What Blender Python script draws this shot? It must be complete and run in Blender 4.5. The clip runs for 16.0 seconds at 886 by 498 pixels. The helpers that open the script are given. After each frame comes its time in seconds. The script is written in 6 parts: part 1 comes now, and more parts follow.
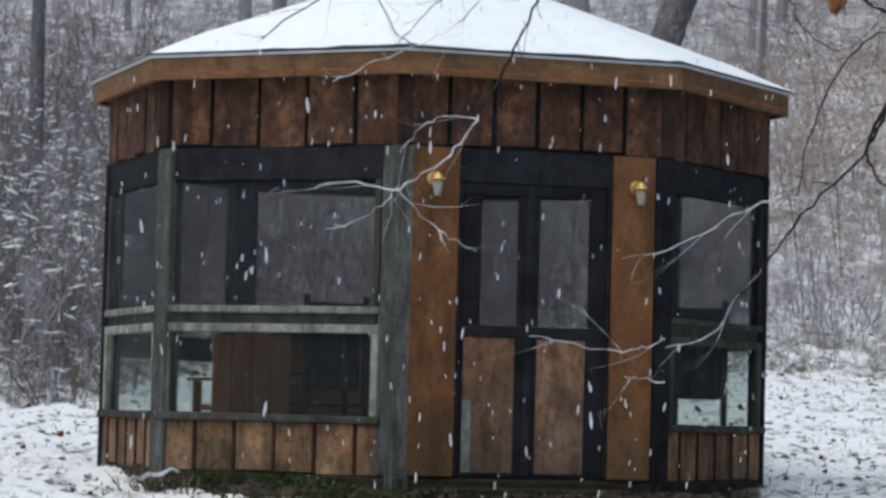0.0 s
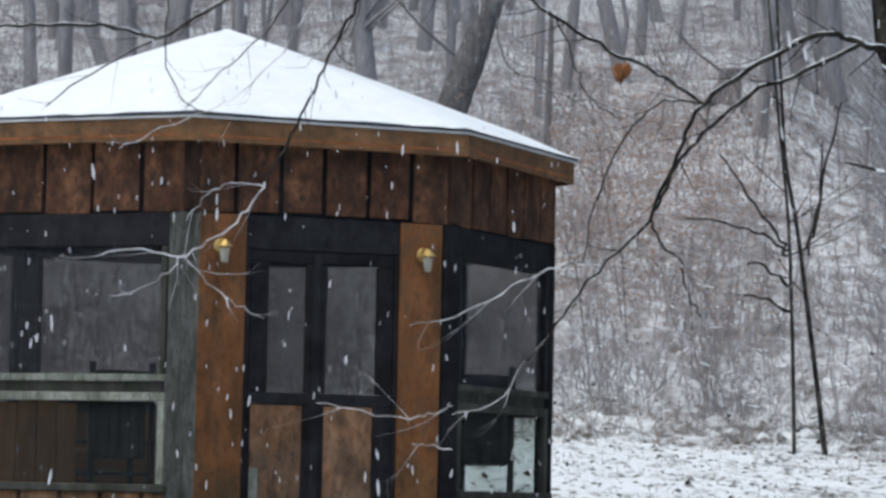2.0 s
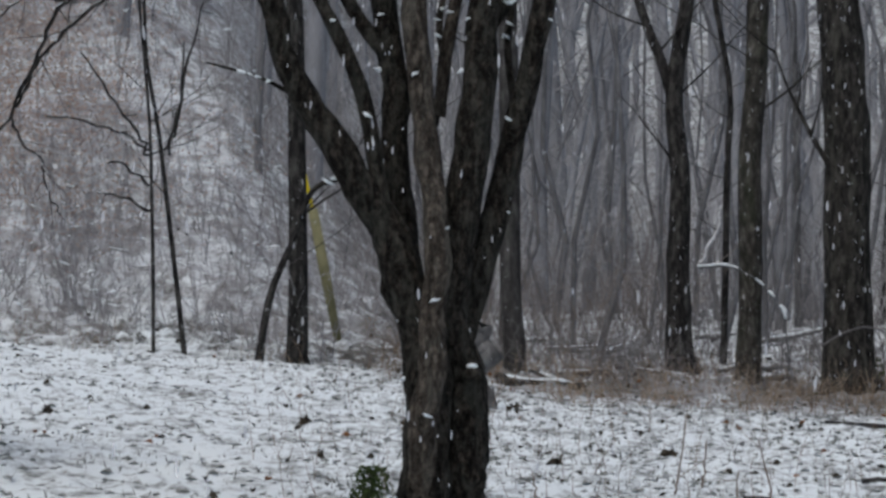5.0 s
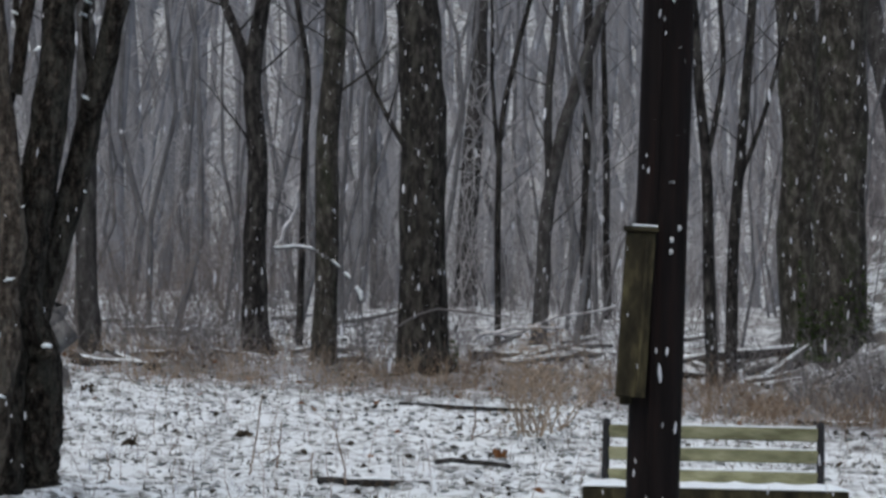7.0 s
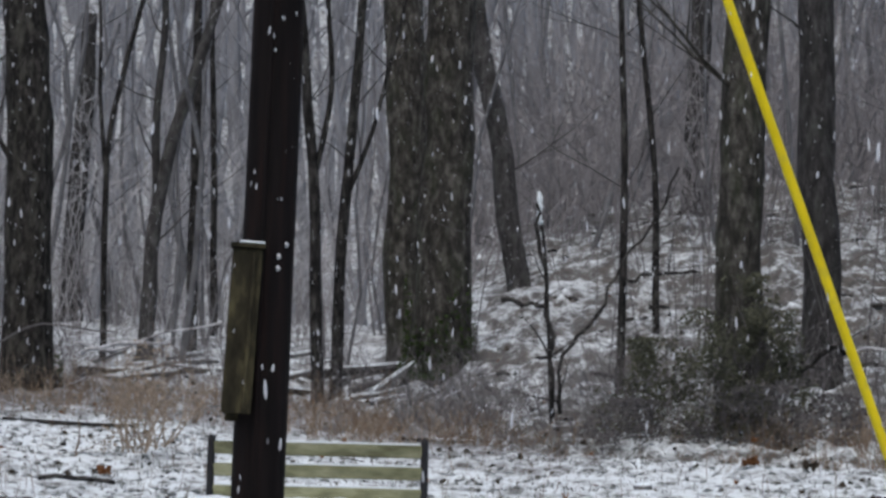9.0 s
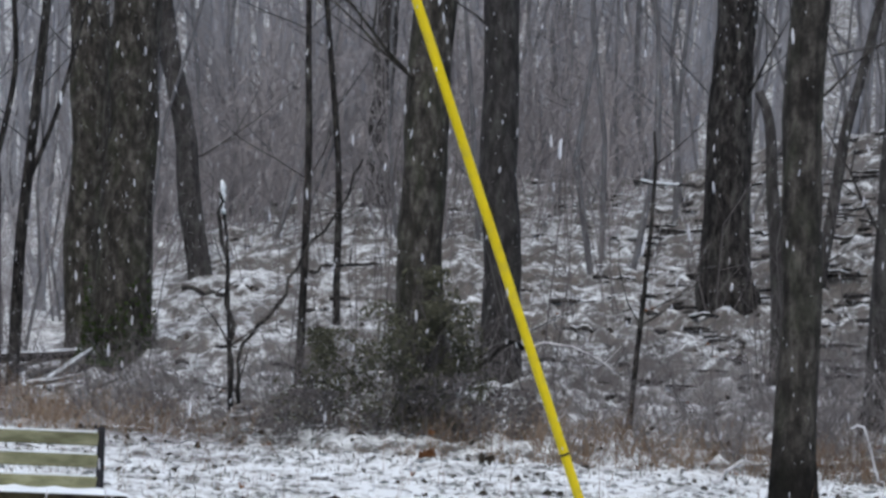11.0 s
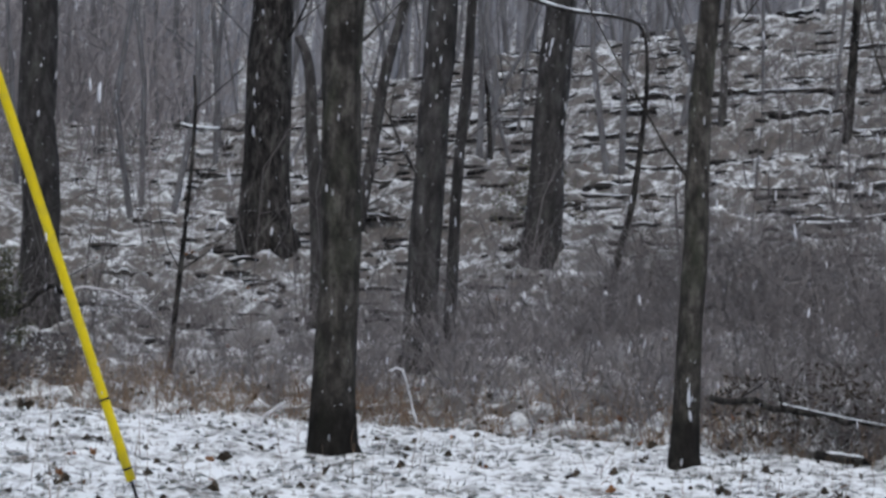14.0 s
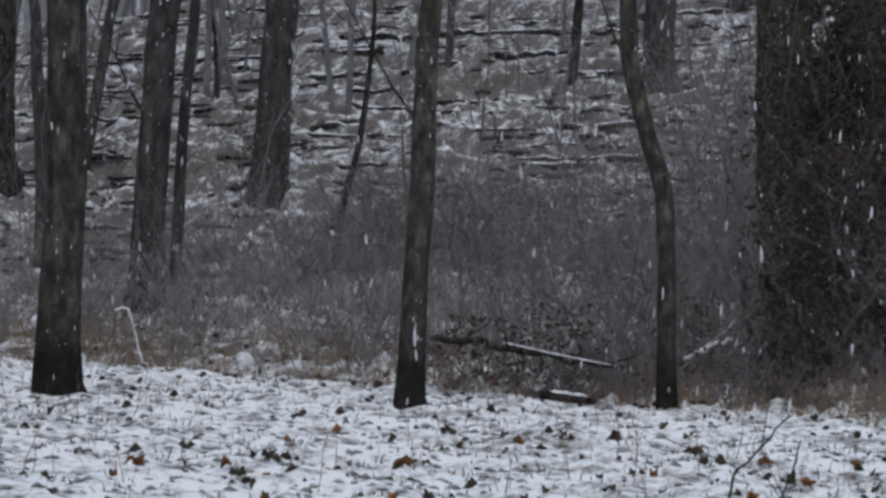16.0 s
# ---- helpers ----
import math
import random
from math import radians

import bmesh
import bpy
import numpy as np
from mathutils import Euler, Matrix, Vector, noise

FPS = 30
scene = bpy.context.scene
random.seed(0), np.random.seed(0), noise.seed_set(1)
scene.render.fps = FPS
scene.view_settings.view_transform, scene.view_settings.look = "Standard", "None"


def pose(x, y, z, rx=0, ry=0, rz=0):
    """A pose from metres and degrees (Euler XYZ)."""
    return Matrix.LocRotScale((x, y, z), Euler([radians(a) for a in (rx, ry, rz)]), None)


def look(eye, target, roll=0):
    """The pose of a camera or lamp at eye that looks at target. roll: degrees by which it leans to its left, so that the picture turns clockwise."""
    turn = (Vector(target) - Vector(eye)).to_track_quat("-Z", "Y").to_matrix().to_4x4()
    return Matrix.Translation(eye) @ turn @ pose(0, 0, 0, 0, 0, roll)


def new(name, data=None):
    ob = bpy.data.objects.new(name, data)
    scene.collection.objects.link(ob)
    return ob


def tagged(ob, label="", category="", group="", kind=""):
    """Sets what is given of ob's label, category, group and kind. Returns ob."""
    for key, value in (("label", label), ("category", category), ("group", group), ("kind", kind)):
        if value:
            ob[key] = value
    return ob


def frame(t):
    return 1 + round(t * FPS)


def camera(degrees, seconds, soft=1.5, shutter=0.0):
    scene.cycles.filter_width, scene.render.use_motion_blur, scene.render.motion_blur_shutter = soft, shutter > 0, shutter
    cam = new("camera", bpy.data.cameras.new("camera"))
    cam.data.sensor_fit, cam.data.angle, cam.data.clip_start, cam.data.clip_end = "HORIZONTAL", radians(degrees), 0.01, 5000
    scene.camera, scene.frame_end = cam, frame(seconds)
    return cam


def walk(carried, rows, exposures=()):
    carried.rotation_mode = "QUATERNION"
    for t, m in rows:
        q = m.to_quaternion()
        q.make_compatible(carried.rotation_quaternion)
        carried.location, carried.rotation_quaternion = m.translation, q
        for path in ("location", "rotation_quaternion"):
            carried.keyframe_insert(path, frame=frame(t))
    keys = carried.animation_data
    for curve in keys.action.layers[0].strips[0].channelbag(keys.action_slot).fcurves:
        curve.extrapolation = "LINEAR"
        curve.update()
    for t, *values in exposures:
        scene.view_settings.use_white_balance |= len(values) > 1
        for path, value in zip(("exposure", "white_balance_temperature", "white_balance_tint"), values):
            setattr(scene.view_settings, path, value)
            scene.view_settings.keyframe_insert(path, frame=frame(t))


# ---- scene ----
cam = camera(15.5, 16.0, soft=3.0)


def aim(yaw, pitch, roll):
    """The camera on its tripod-like stand: turned left by yaw, up by pitch, leaning by roll."""
    return pose(0, 0, 1.65, 0, 0, yaw) @ pose(0, 0, 0, 90 + pitch) @ pose(0, 0, 0, 0, 0, -roll)


PATH = [
    (0.0, 25.741, 2.924, -1.498),
    (0.5, 25.116, 2.730, -1.163),
    (1.0, 24.273, 2.522, -1.167),
    (1.5, 23.021, 3.144, -1.206),
    (2.0, 22.013, 4.191, -1.222),
    (2.5, 20.290, 4.155, -1.386),
    (3.0, 18.109, 3.523, -1.328),
    (3.5, 16.164, 3.069, -1.323),
    (3.7, 15.508, 2.962, -1.211),
    (6.0, 6.774, 2.526, -0.943),
    (6.5, 4.894, 2.465, -0.876),
    (7.0, 3.291, 2.429, -1.152),
    (7.5, 1.774, 2.375, -1.634),
    (8.0, 0.000, 2.298, -1.642),
    (8.5, -1.801, 2.572, -1.670),
    (9.0, -3.616, 2.872, -1.444),
    (9.2, -4.223, 2.896, -1.535),
    (11.5, -10.626, 2.822, -2.190),
    (12.0, -12.054, 2.709, -1.789),
    (12.5, -13.415, 2.538, -1.851),
    (13.0, -14.840, 2.405, -1.685),
    (13.5, -16.088, 2.350, -1.836),
    (14.0, -17.341, 2.214, -2.037),
    (14.5, -18.648, 2.120, -2.007),
    (15.0, -19.849, 1.686, -2.043),
    (15.5, -20.990, 1.325, -1.972),
    (16.0, -22.186, 1.323, -2.071),
]
walk(cam, [(t, aim(*turn)) for t, *turn in PATH],
     exposures=[(0, .46, 6180, 6), (2, .55, 6180, 6), (3, .46, 6180, 6), (3.5, .31, 6160, 6), (6, .07, 6190, 6.5), (7.5, .21, 6180, 7), (9, .26, 6130, 8), (11.5, .46, 6020, 8.5), (12.5, .36, 6020, 8.5), (13.5, .35, 6010, 8.5), (14.5, .28, 6030, 9), (16, .05, 6000, 9)])

# ---- light: an overcast winter sky ----
world = bpy.data.worlds.new("world")
scene.world = world
world.use_nodes = True
wt = world.node_tree
sky = wt.nodes.new("ShaderNodeTexSky")
sky.sky_type = 'NISHITA'
sky.sun_disc = False
sky.sun_elevation, sky.sun_rotation = radians(66), radians(200)
sky.air_density, sky.dust_density, sky.ozone_density = 1.0, 5.0, 1.0
wt.links.new(sky.outputs[0], wt.nodes["Background"].inputs[0])
wt.nodes["Background"].inputs[1].default_value = 0.12
sun = new("sun", bpy.data.lights.new("sun", 'SUN'))
sun.data.energy, sun.data.angle, sun.data.color = 0.5, radians(90), (1.0, 0.97, 0.93)
sun.matrix_world = look((0, 0, 30), Vector((0, 0, 30)) - Vector((math.sin(radians(200)) * 0.4, math.cos(radians(200)) * 0.4, 0.92)))

# ---- the lie of the land, by bearing (degrees) and distance from the stand ----
def lawn_slope(az):
    return np.interp(az, [-40, -20, -8, 0, 40], [.0556, .0556, .0475, .0432, .042])


def wood_edge(az):
    return np.interp(az, [-60, -33, -31.2, -30, -19, -13, -8.5, -1, 5, 14, 25, 32, 60], [31, 31, 33.5, 38.5, 43.5, 42, 38, 38, 31, 30, 26.5, 25, 25])


def crest(az):
    """How high the slope 60 m away stands, in degrees."""
    return np.interp(az, [-60, -18, -14.5, -13, -11, 2.6, 3.6, 4.1, 5.4, 6.7, 8, 13, 17, 20, 25, 34, 60],
                     [5.2, 5.2, 4.8, 3.4, 1.5, 1.3, 2.3, 2.85, 3.4, 3.75, 4.1, 4.35, 5.3, 6.0, 6.9, 7.8, 8])


def lie(x, y):
    """Height of the ground, without its small bumps."""
    r, az = np.hypot(x, y), np.degrees(np.arctan2(x, y))
    e = wood_edge(az)
    flat = lawn_slope(az) * np.minimum(r, e)
    top = 1.65 + 60 * np.tan(np.radians(crest(az)))
    k = np.clip((r - e) / (60 - e), 0, 1)
    h = flat + (top - flat) * (0.25 * k * k + 0.75 * k)
    back = np.interp(az, [-16, -11, 3, 8], [.24, .04, .03, -.04])
    h = h + back * np.clip(r - 60, 0, 55) + .36 * np.clip(r - 115, 0, 110)
    return h

# ---- materials ----
def material(name, colours, scale=4.0, rough=0.85, bump=0.0, bump_scale=None, stretch=(1, 1, 1), detail=6, vary=0.0, metal=0.0, gloss=0.08, foot=None, second=None, second_scale=40, second_mix=0.3, grime=None):
    """A rough natural surface: a ramp of colours over fine noise, a second finer grain, relief, and a shade of its own for each object."""
    m = bpy.data.materials.new(name)
    m.use_nodes = True
    nt, ln = m.node_tree.nodes, m.node_tree.links
    b = nt["Principled BSDF"]
    co = nt.new("ShaderNodeTexCoord")
    mp = nt.new("ShaderNodeMapping")
    mp.inputs["Scale"].default_value = stretch
    ln.new(co.outputs["Object"], mp.inputs[0])
    n = nt.new("ShaderNodeTexNoise")
    n.inputs["Scale"].default_value, n.inputs["Detail"].default_value, n.inputs["Roughness"].default_value = scale, detail, 0.65
    ln.new(mp.outputs[0], n.inputs["Vector"])
    ramp = nt.new("ShaderNodeValToRGB")
    e = ramp.color_ramp.elements
    while len(e) < len(colours):
        e.new(0.5)
    for i, (p, c) in enumerate(colours):
        e[i].position, e[i].color = p, (*c, 1)
    ln.new(n.outputs["Fac"], ramp.inputs[0])
    col = ramp.outputs[0]
    fine = nt.new("ShaderNodeTexNoise")
    fine.inputs["Scale"].default_value, fine.inputs["Detail"].default_value = second_scale, 4
    ln.new(mp.outputs[0], fine.inputs["Vector"])
    if second:
        mr = nt.new("ShaderNodeMapRange")
        mr.inputs[1].default_value, mr.inputs[2].default_value = 0.5, 0.68
        mr.inputs[4].default_value = second_mix
        ln.new(fine.outputs["Fac"], mr.inputs[0])
        mix = nt.new("ShaderNodeMix")
        mix.data_type = 'RGBA'
        ln.new(mr.outputs[0], mix.inputs["Factor"])
        ln.new(col, mix.inputs["A"])
        mix.inputs["B"].default_value = (*second, 1)
        col = mix.outputs["Result"]
    if foot:
        # algae and splash stains with a ragged upper edge, in from the foot of the boards
        z0, z1, stain = foot
        sp = nt.new("ShaderNodeSeparateXYZ")
        ln.new(co.outputs["Object"], sp.inputs[0])
        rag = nt.new("ShaderNodeTexNoise")
        rag.inputs["Scale"].default_value, rag.inputs["Detail"].default_value = 5.0, 5
        ln.new(co.outputs["Object"], rag.inputs["Vector"])
        add = nt.new("ShaderNodeMath")
        add.operation = 'MULTIPLY_ADD'
        ln.new(rag.outputs["Fac"], add.inputs[0])
        add.inputs[1].default_value = 1.1
        ln.new(sp.outputs["Z"], add.inputs[2])
        edge = nt.new("ShaderNodeMapRange")
        edge.inputs[1].default_value, edge.inputs[2].default_value, edge.inputs[3].default_value, edge.inputs[4].default_value = z0 + .4, z1 + .7, .8, 0
        ln.new(add.outputs[0], edge.inputs[0])
        mx = nt.new("ShaderNodeMix")
        mx.data_type = 'RGBA'
        ln.new(edge.outputs[0], mx.inputs["Factor"])
        ln.new(col, mx.inputs["A"])
        mx.inputs["B"].default_value = (*stain, 1)
        col = mx.outputs["Result"]
    if grime:
        # rain streaks and blotches of mildew
        tone, size, amount = grime
        for gs, band, flow in ((size, (.50, .62), .22), (size * 5, (.52, .66), .7)):
            gm = nt.new("ShaderNodeMapping")
            gm.inputs["Scale"].default_value = (1, 1, flow)
            ln.new(co.outputs["Object"], gm.inputs[0])
            gn = nt.new("ShaderNodeTexNoise")
            gn.inputs["Scale"].default_value, gn.inputs["Detail"].default_value, gn.inputs["Roughness"].default_value = gs, 5, .7
            ln.new(gm.outputs[0], gn.inputs["Vector"])
            gr = nt.new("ShaderNodeMapRange")
            gr.inputs[1].default_value, gr.inputs[2].default_value, gr.inputs[4].default_value = *band, amount
            ln.new(gn.outputs["Fac"], gr.inputs[0])
            mx = nt.new("ShaderNodeMix")
            mx.data_type = 'RGBA'
            ln.new(gr.outputs[0], mx.inputs["Factor"])
            ln.new(col, mx.inputs["A"])
            mx.inputs["B"].default_value = (*tone, 1)
            col = mx.outputs["Result"]
    if vary:
        info = nt.new("ShaderNodeObjectInfo")
        hsv = nt.new("ShaderNodeHueSaturation")
        mr = nt.new("ShaderNodeMapRange")
        mr.inputs[3].default_value, mr.inputs[4].default_value = 1 - vary, 1 + vary
        ln.new(info.outputs["Random"], mr.inputs[0])
        ln.new(mr.outputs[0], hsv.inputs["Value"])
        ln.new(col, hsv.inputs["Color"])
        col = hsv.outputs[0]
    ln.new(col, b.inputs["Base Color"])
    b.inputs["Roughness"].default_value, b.inputs["Metallic"].default_value = rough, metal
    b.inputs["Specular IOR Level"].default_value = gloss
    if bump:
        bn = nt.new("ShaderNodeTexNoise")
        bn.inputs["Scale"].default_value, bn.inputs["Detail"].default_value = bump_scale or scale * 3, 5
        ln.new(mp.outputs[0], bn.inputs["Vector"])
        bp = nt.new("ShaderNodeBump")
        bp.inputs["Strength"].default_value, bp.inputs["Distance"].default_value = 1.0, bump
        ln.new(bn.outputs["Fac"], bp.inputs["Height"])
        ln.new(bp.outputs[0], b.inputs["Normal"])
    return m


def ground_material():
    """Thin snow over dead grass and leaves; more leaf litter under the trees."""
    m = material("thin_snow", [(0.25, (.04, .039, .036)), (0.5, (.085, .08, .072)), (.8, (.15, .13, .11))], scale=7, rough=0.95)
    nt, ln = m.node_tree.nodes, m.node_tree.links
    b = nt["Principled BSDF"]
    litter = b.inputs["Base Color"].links[0].from_socket
    at = nt.new("ShaderNodeAttribute")
    at.attribute_name = "litter"
    co = nt.new("ShaderNodeTexCoord")
    mask = None
    for scale, weight in ((.9, .19), (4.2, .36), (13, .29), (36, .16)):
        n = nt.new("ShaderNodeTexNoise")
        n.inputs["Scale"].default_value, n.inputs["Detail"].default_value = scale, 4
        ln.new(co.outputs["Object"], n.inputs["Vector"])
        mul = nt.new("ShaderNodeMath")
        mul.operation = 'MULTIPLY_ADD'
        ln.new(n.outputs["Fac"], mul.inputs[0])
        mul.inputs[1].default_value = weight
        if mask is None:
            mul.inputs[2].default_value = 0
        else:
            ln.new(mask, mul.inputs[2])
        mask = mul.outputs[0]
    geo = nt.new("ShaderNodeNewGeometry")
    sep = nt.new("ShaderNodeSeparateXYZ")
    ln.new(geo.outputs["Normal"], sep.inputs[0])
    steep = nt.new("ShaderNodeMapRange")     # snow slips off the steep little banks
    steep.inputs[1].default_value, steep.inputs[2].default_value = 0.992, 0.86
    steep.inputs[4].default_value = 0.07
    ln.new(sep.outputs["Z"], steep.inputs[0])
    slip = nt.new("ShaderNodeMath")
    slip.operation = 'SUBTRACT'
    ln.new(mask, slip.inputs[0])
    ln.new(steep.outputs[0], slip.inputs[1])
    mask = slip.outputs[0]
    sub = nt.new("ShaderNodeMath")
    sub.operation = 'SUBTRACT'
    ln.new(mask, sub.inputs[0])
    ln.new(at.outputs["Fac"], sub.inputs[1])
    ramp = nt.new("ShaderNodeValToRGB")
    ramp.color_ramp.elements[0].position, ramp.color_ramp.elements[1].position = 0.375, 0.52
    ln.new(sub.outputs[0], ramp.inputs[0])
    mix = nt.new("ShaderNodeMix")
    mix.data_type = 'RGBA'
    ln.new(ramp.outputs[0], mix.inputs["Factor"])
    ln.new(litter, mix.inputs["A"])
    mix.inputs["B"].default_value = (.65, .69, .695, 1)
    # leaf floor with a mere dusting, in soft patches
    da = nt.new("ShaderNodeAttribute")
    da.attribute_name = "dust"
    dn = nt.new("ShaderNodeTexNoise")
    dn.inputs["Scale"].default_value, dn.inputs["Detail"].default_value, dn.inputs["Roughness"].default_value = 2.1, 8, .62
    ln.new(co.outputs["Object"], dn.inputs["Vector"])
    dr = nt.new("ShaderNodeValToRGB")
    dr.color_ramp.elements.new(.5)
    for k, (p, c) in enumerate(((.36, (.12, .11, .105)), (.5, (.26, .255, .258)), (.62, (.46, .475, .495)))):
        dr.color_ramp.elements[k].position, dr.color_ramp.elements[k].color = p, (*c, 1)
    ln.new(dn.outputs["Fac"], dr.inputs[0])
    dm = nt.new("ShaderNodeMix")
    dm.data_type = 'RGBA'
    ln.new(da.outputs["Fac"], dm.inputs["Factor"])
    ln.new(mix.outputs["Result"], dm.inputs["A"])
    ln.new(dr.outputs[0], dm.inputs["B"])
    ln.new(dm.outputs["Result"], b.inputs["Base Color"])
    bp = nt.new("ShaderNodeBump")
    bp.inputs["Distance"].default_value = 0.012
    ln.new(mask, bp.inputs["Height"])
    ln.new(bp.outputs[0], b.inputs["Normal"])
    return m


def screen_material():
    """Dark insect screen: a fine mesh that lets part of the light through."""
    m = bpy.data.materials.new("insect_screen")
    m.use_nodes = True
    nt, ln = m.node_tree.nodes, m.node_tree.links
    b, out = nt["Principled BSDF"], nt["Material Output"]
    b.inputs["Base Color"].default_value, b.inputs["Roughness"].default_value = (.012, .0145, .02, 1), 0.7
    n = nt.new("ShaderNodeTexNoise")
    n.inputs["Scale"].default_value = 3.0
    mr = nt.new("ShaderNodeMapRange")
    mr.inputs[3].default_value, mr.inputs[4].default_value = 0.28, 0.44
    ln.new(n.outputs["Fac"], mr.inputs[0])
    tr = nt.new("ShaderNodeBsdfTransparent")
    mix = nt.new("ShaderNodeMixShader")
    ln.new(mr.outputs[0], mix.inputs[0])
    ln.new(tr.outputs[0], mix.inputs[1])
    ln.new(b.outputs[0], mix.inputs[2])
    ln.new(mix.outputs[0], out.inputs[0])
    return m


def glass_material():
    """Old clear window glass."""
    m = bpy.data.materials.new("old_glass")
    m.use_nodes = True
    nt, ln = m.node_tree.nodes, m.node_tree.links
    b, out = nt["Principled BSDF"], nt["Material Output"]
    b.inputs["Base Color"].default_value, b.inputs["Roughness"].default_value = (.06, .065, .065, 1), 0.2
    tr = nt.new("ShaderNodeBsdfTransparent")
    tr.inputs[0].default_value = (.9, .93, .92, 1)
    mix = nt.new("ShaderNodeMixShader")
    mix.inputs[0].default_value = .12
    ln.new(tr.outputs[0], mix.inputs[1])
    ln.new(b.outputs[0], mix.inputs[2])
    ln.new(mix.outputs[0], out.inputs[0])
    return m


def flake_material():
    """Snowflakes blurred by their fall: white and half see-through."""
    m = bpy.data.materials.new("snowflake")
    m.use_nodes = True
    nt, ln = m.node_tree.nodes, m.node_tree.links
    b, out = nt["Principled BSDF"], nt["Material Output"]
    b.inputs["Base Color"].default_value, b.inputs["Roughness"].default_value = (.86, .87, .89, 1), 0.9
    tr = nt.new("ShaderNodeBsdfTransparent")
    mix = nt.new("ShaderNodeMixShader")
    mix.inputs[0].default_value = .42
    ln.new(tr.outputs[0], mix.inputs[1])
    ln.new(b.outputs[0], mix.inputs[2])
    ln.new(mix.outputs[0], out.inputs[0])
    return m


FLAKE = flake_material()
OLDBARK = material("old_lichened_bark", [(.38, (.0032, .0027, .0023)), (.52, (.0145, .0118, .0095)), (.66, (.064, .054, .044))], scale=13, stretch=(2, 2, 1), rough=.9, bump=.07, bump_scale=22, vary=.12, second=(.085, .082, .068), second_scale=9, second_mix=.5, grime=((.10, .102, .085), 12, .3))
BROWNBARK = material("brown_weathered_bark", [(.36, (.012, .010, .008)), (.5, (.045, .037, .03)), (.66, (.13, .112, .092))], scale=13, stretch=(2, 2, .9), rough=.9, bump=.06, bump_scale=22, vary=.12, second=(.018, .015, .012), second_scale=9, second_mix=.6, grime=((.16, .155, .13), 12, .3))
SNOW = material("snow", [(.3, (.675, .73, .75)), (.7, (.765, .81, .82))], scale=6, rough=.9, bump=.012, bump_scale=14)
GROUND = ground_material()
SIDING = material("stained_siding", [(.32, (.028, .015, .011)), (.5, (.084, .041, .024)), (.68, (.165, .083, .045))], scale=4.5, stretch=(1.6, 1.6, 1.1), rough=.75, bump=.002, bump_scale=30, vary=.12, second=(.026, .021, .018), second_scale=11, second_mix=.75, grime=((.02, .017, .015), 6, .6))
BATTEN = material("dark_gap_and_trim", [(.3, (.012, .009, .008)), (.7, (.05, .03, .021))], scale=5, stretch=(1.6, 1.6, .9), rough=.8, bump=.002, bump_scale=30, vary=.2)
SKIRT = material("faded_skirt_boards", [(.3, (.09, .052, .032)), (.5, (.235, .128, .066)), (.7, (.36, .22, .13))], scale=4.5, stretch=(1.6, 1.6, 1), rough=.85, bump=.002, bump_scale=30, vary=.3, foot=(1.24, 1.44, (.115, .10, .065)), second=(.05, .045, .03), second_scale=6, second_mix=.6, grime=((.03, .026, .018), 6, .65))
DOORWOOD = material("worn_door_panel", [(.3, (.06, .036, .022)), (.5, (.175, .098, .055)), (.7, (.275, .17, .105))], scale=4.5, stretch=(1.6, 1.6, .8), rough=.85, bump=.002, bump_scale=30, vary=.15, foot=(1.26, 1.8, (.16, .125, .095)), second=(.04, .03, .022), second_scale=6, second_mix=.6, grime=((.03, .025, .018), 6, .55))
POSTWOOD = material("orange_stained_wood", [(.3, (.07, .036, .018)), (.5, (.155, .068, .028)), (.7, (.23, .108, .048))], scale=4, stretch=(1.6, 1.6, .9), rough=.7, bump=.002, bump_scale=30, vary=.1, foot=(1.26, 1.75, (.085, .068, .036)), second=(.06, .045, .028), second_scale=8, second_mix=.7, grime=((.05, .035, .02), 6, .55))
FASCIA = material("fascia_wood", [(.3, (.10, .056, .028)), (.7, (.22, .122, .06))], scale=4, stretch=(1, 1, 2), rough=.7, bump=.002, vary=.12, second=(.08, .06, .04), second_scale=9, second_mix=.6, grime=((.06, .042, .026), 5, .5))
GREYWOOD = material("weathered_grey_wood", [(.28, (.09, .095, .08)), (.5, (.20, .215, .185)), (.75, (.36, .375, .34))], scale=3, stretch=(2, 2, 1), rough=.85, bump=.002, vary=.18, second=(.07, .08, .055), second_scale=8, second_mix=.5, grime=((.06, .068, .05), 8, .7))
# Dirt brown, made darker still by the shade under the floor.
DIRTY = material("dirty_shaded_timber", [(.3, (.009, .0085, .006)), (.7, (.038, .034, .023))], scale=8, rough=.9, bump=.003, vary=.1, second=(.03, .04, .015), second_scale=7, second_mix=.5)
POSTGREY = material("weathered_blue_grey_post", [(.3, (.04, .043, .04)), (.5, (.075, .078, .073)), (.7, (.13, .135, .125))], scale=7, stretch=(2.4, 2.4, .4), rough=.85, bump=.002, vary=.1, second=(.02, .025, .016), second_scale=5, second_mix=.55, grime=((.016, .018, .013), 7, .6))
DARKGREY = material("mossy_dark_wood", [(.3, (.020, .021, .018)), (.7, (.074, .074, .066))], scale=4, stretch=(2, 2, .6), rough=.85, bump=.002, vary=.15, second=(.03, .04, .02), second_scale=9, second_mix=.5)
BLACKWOOD = material("blackened_wood", [(.3, (.006, .0066, .008)), (.7, (.021, .022, .0255))], scale=6, rough=.85, bump=.001, vary=.2, grime=((.035, .037, .04), 8, .22))
INSIDE = material("dim_inside_boards", [(.3, (.13, .05, .022)), (.7, (.30, .12, .05))], scale=3, stretch=(3, 3, .7), rough=.8, vary=.15)
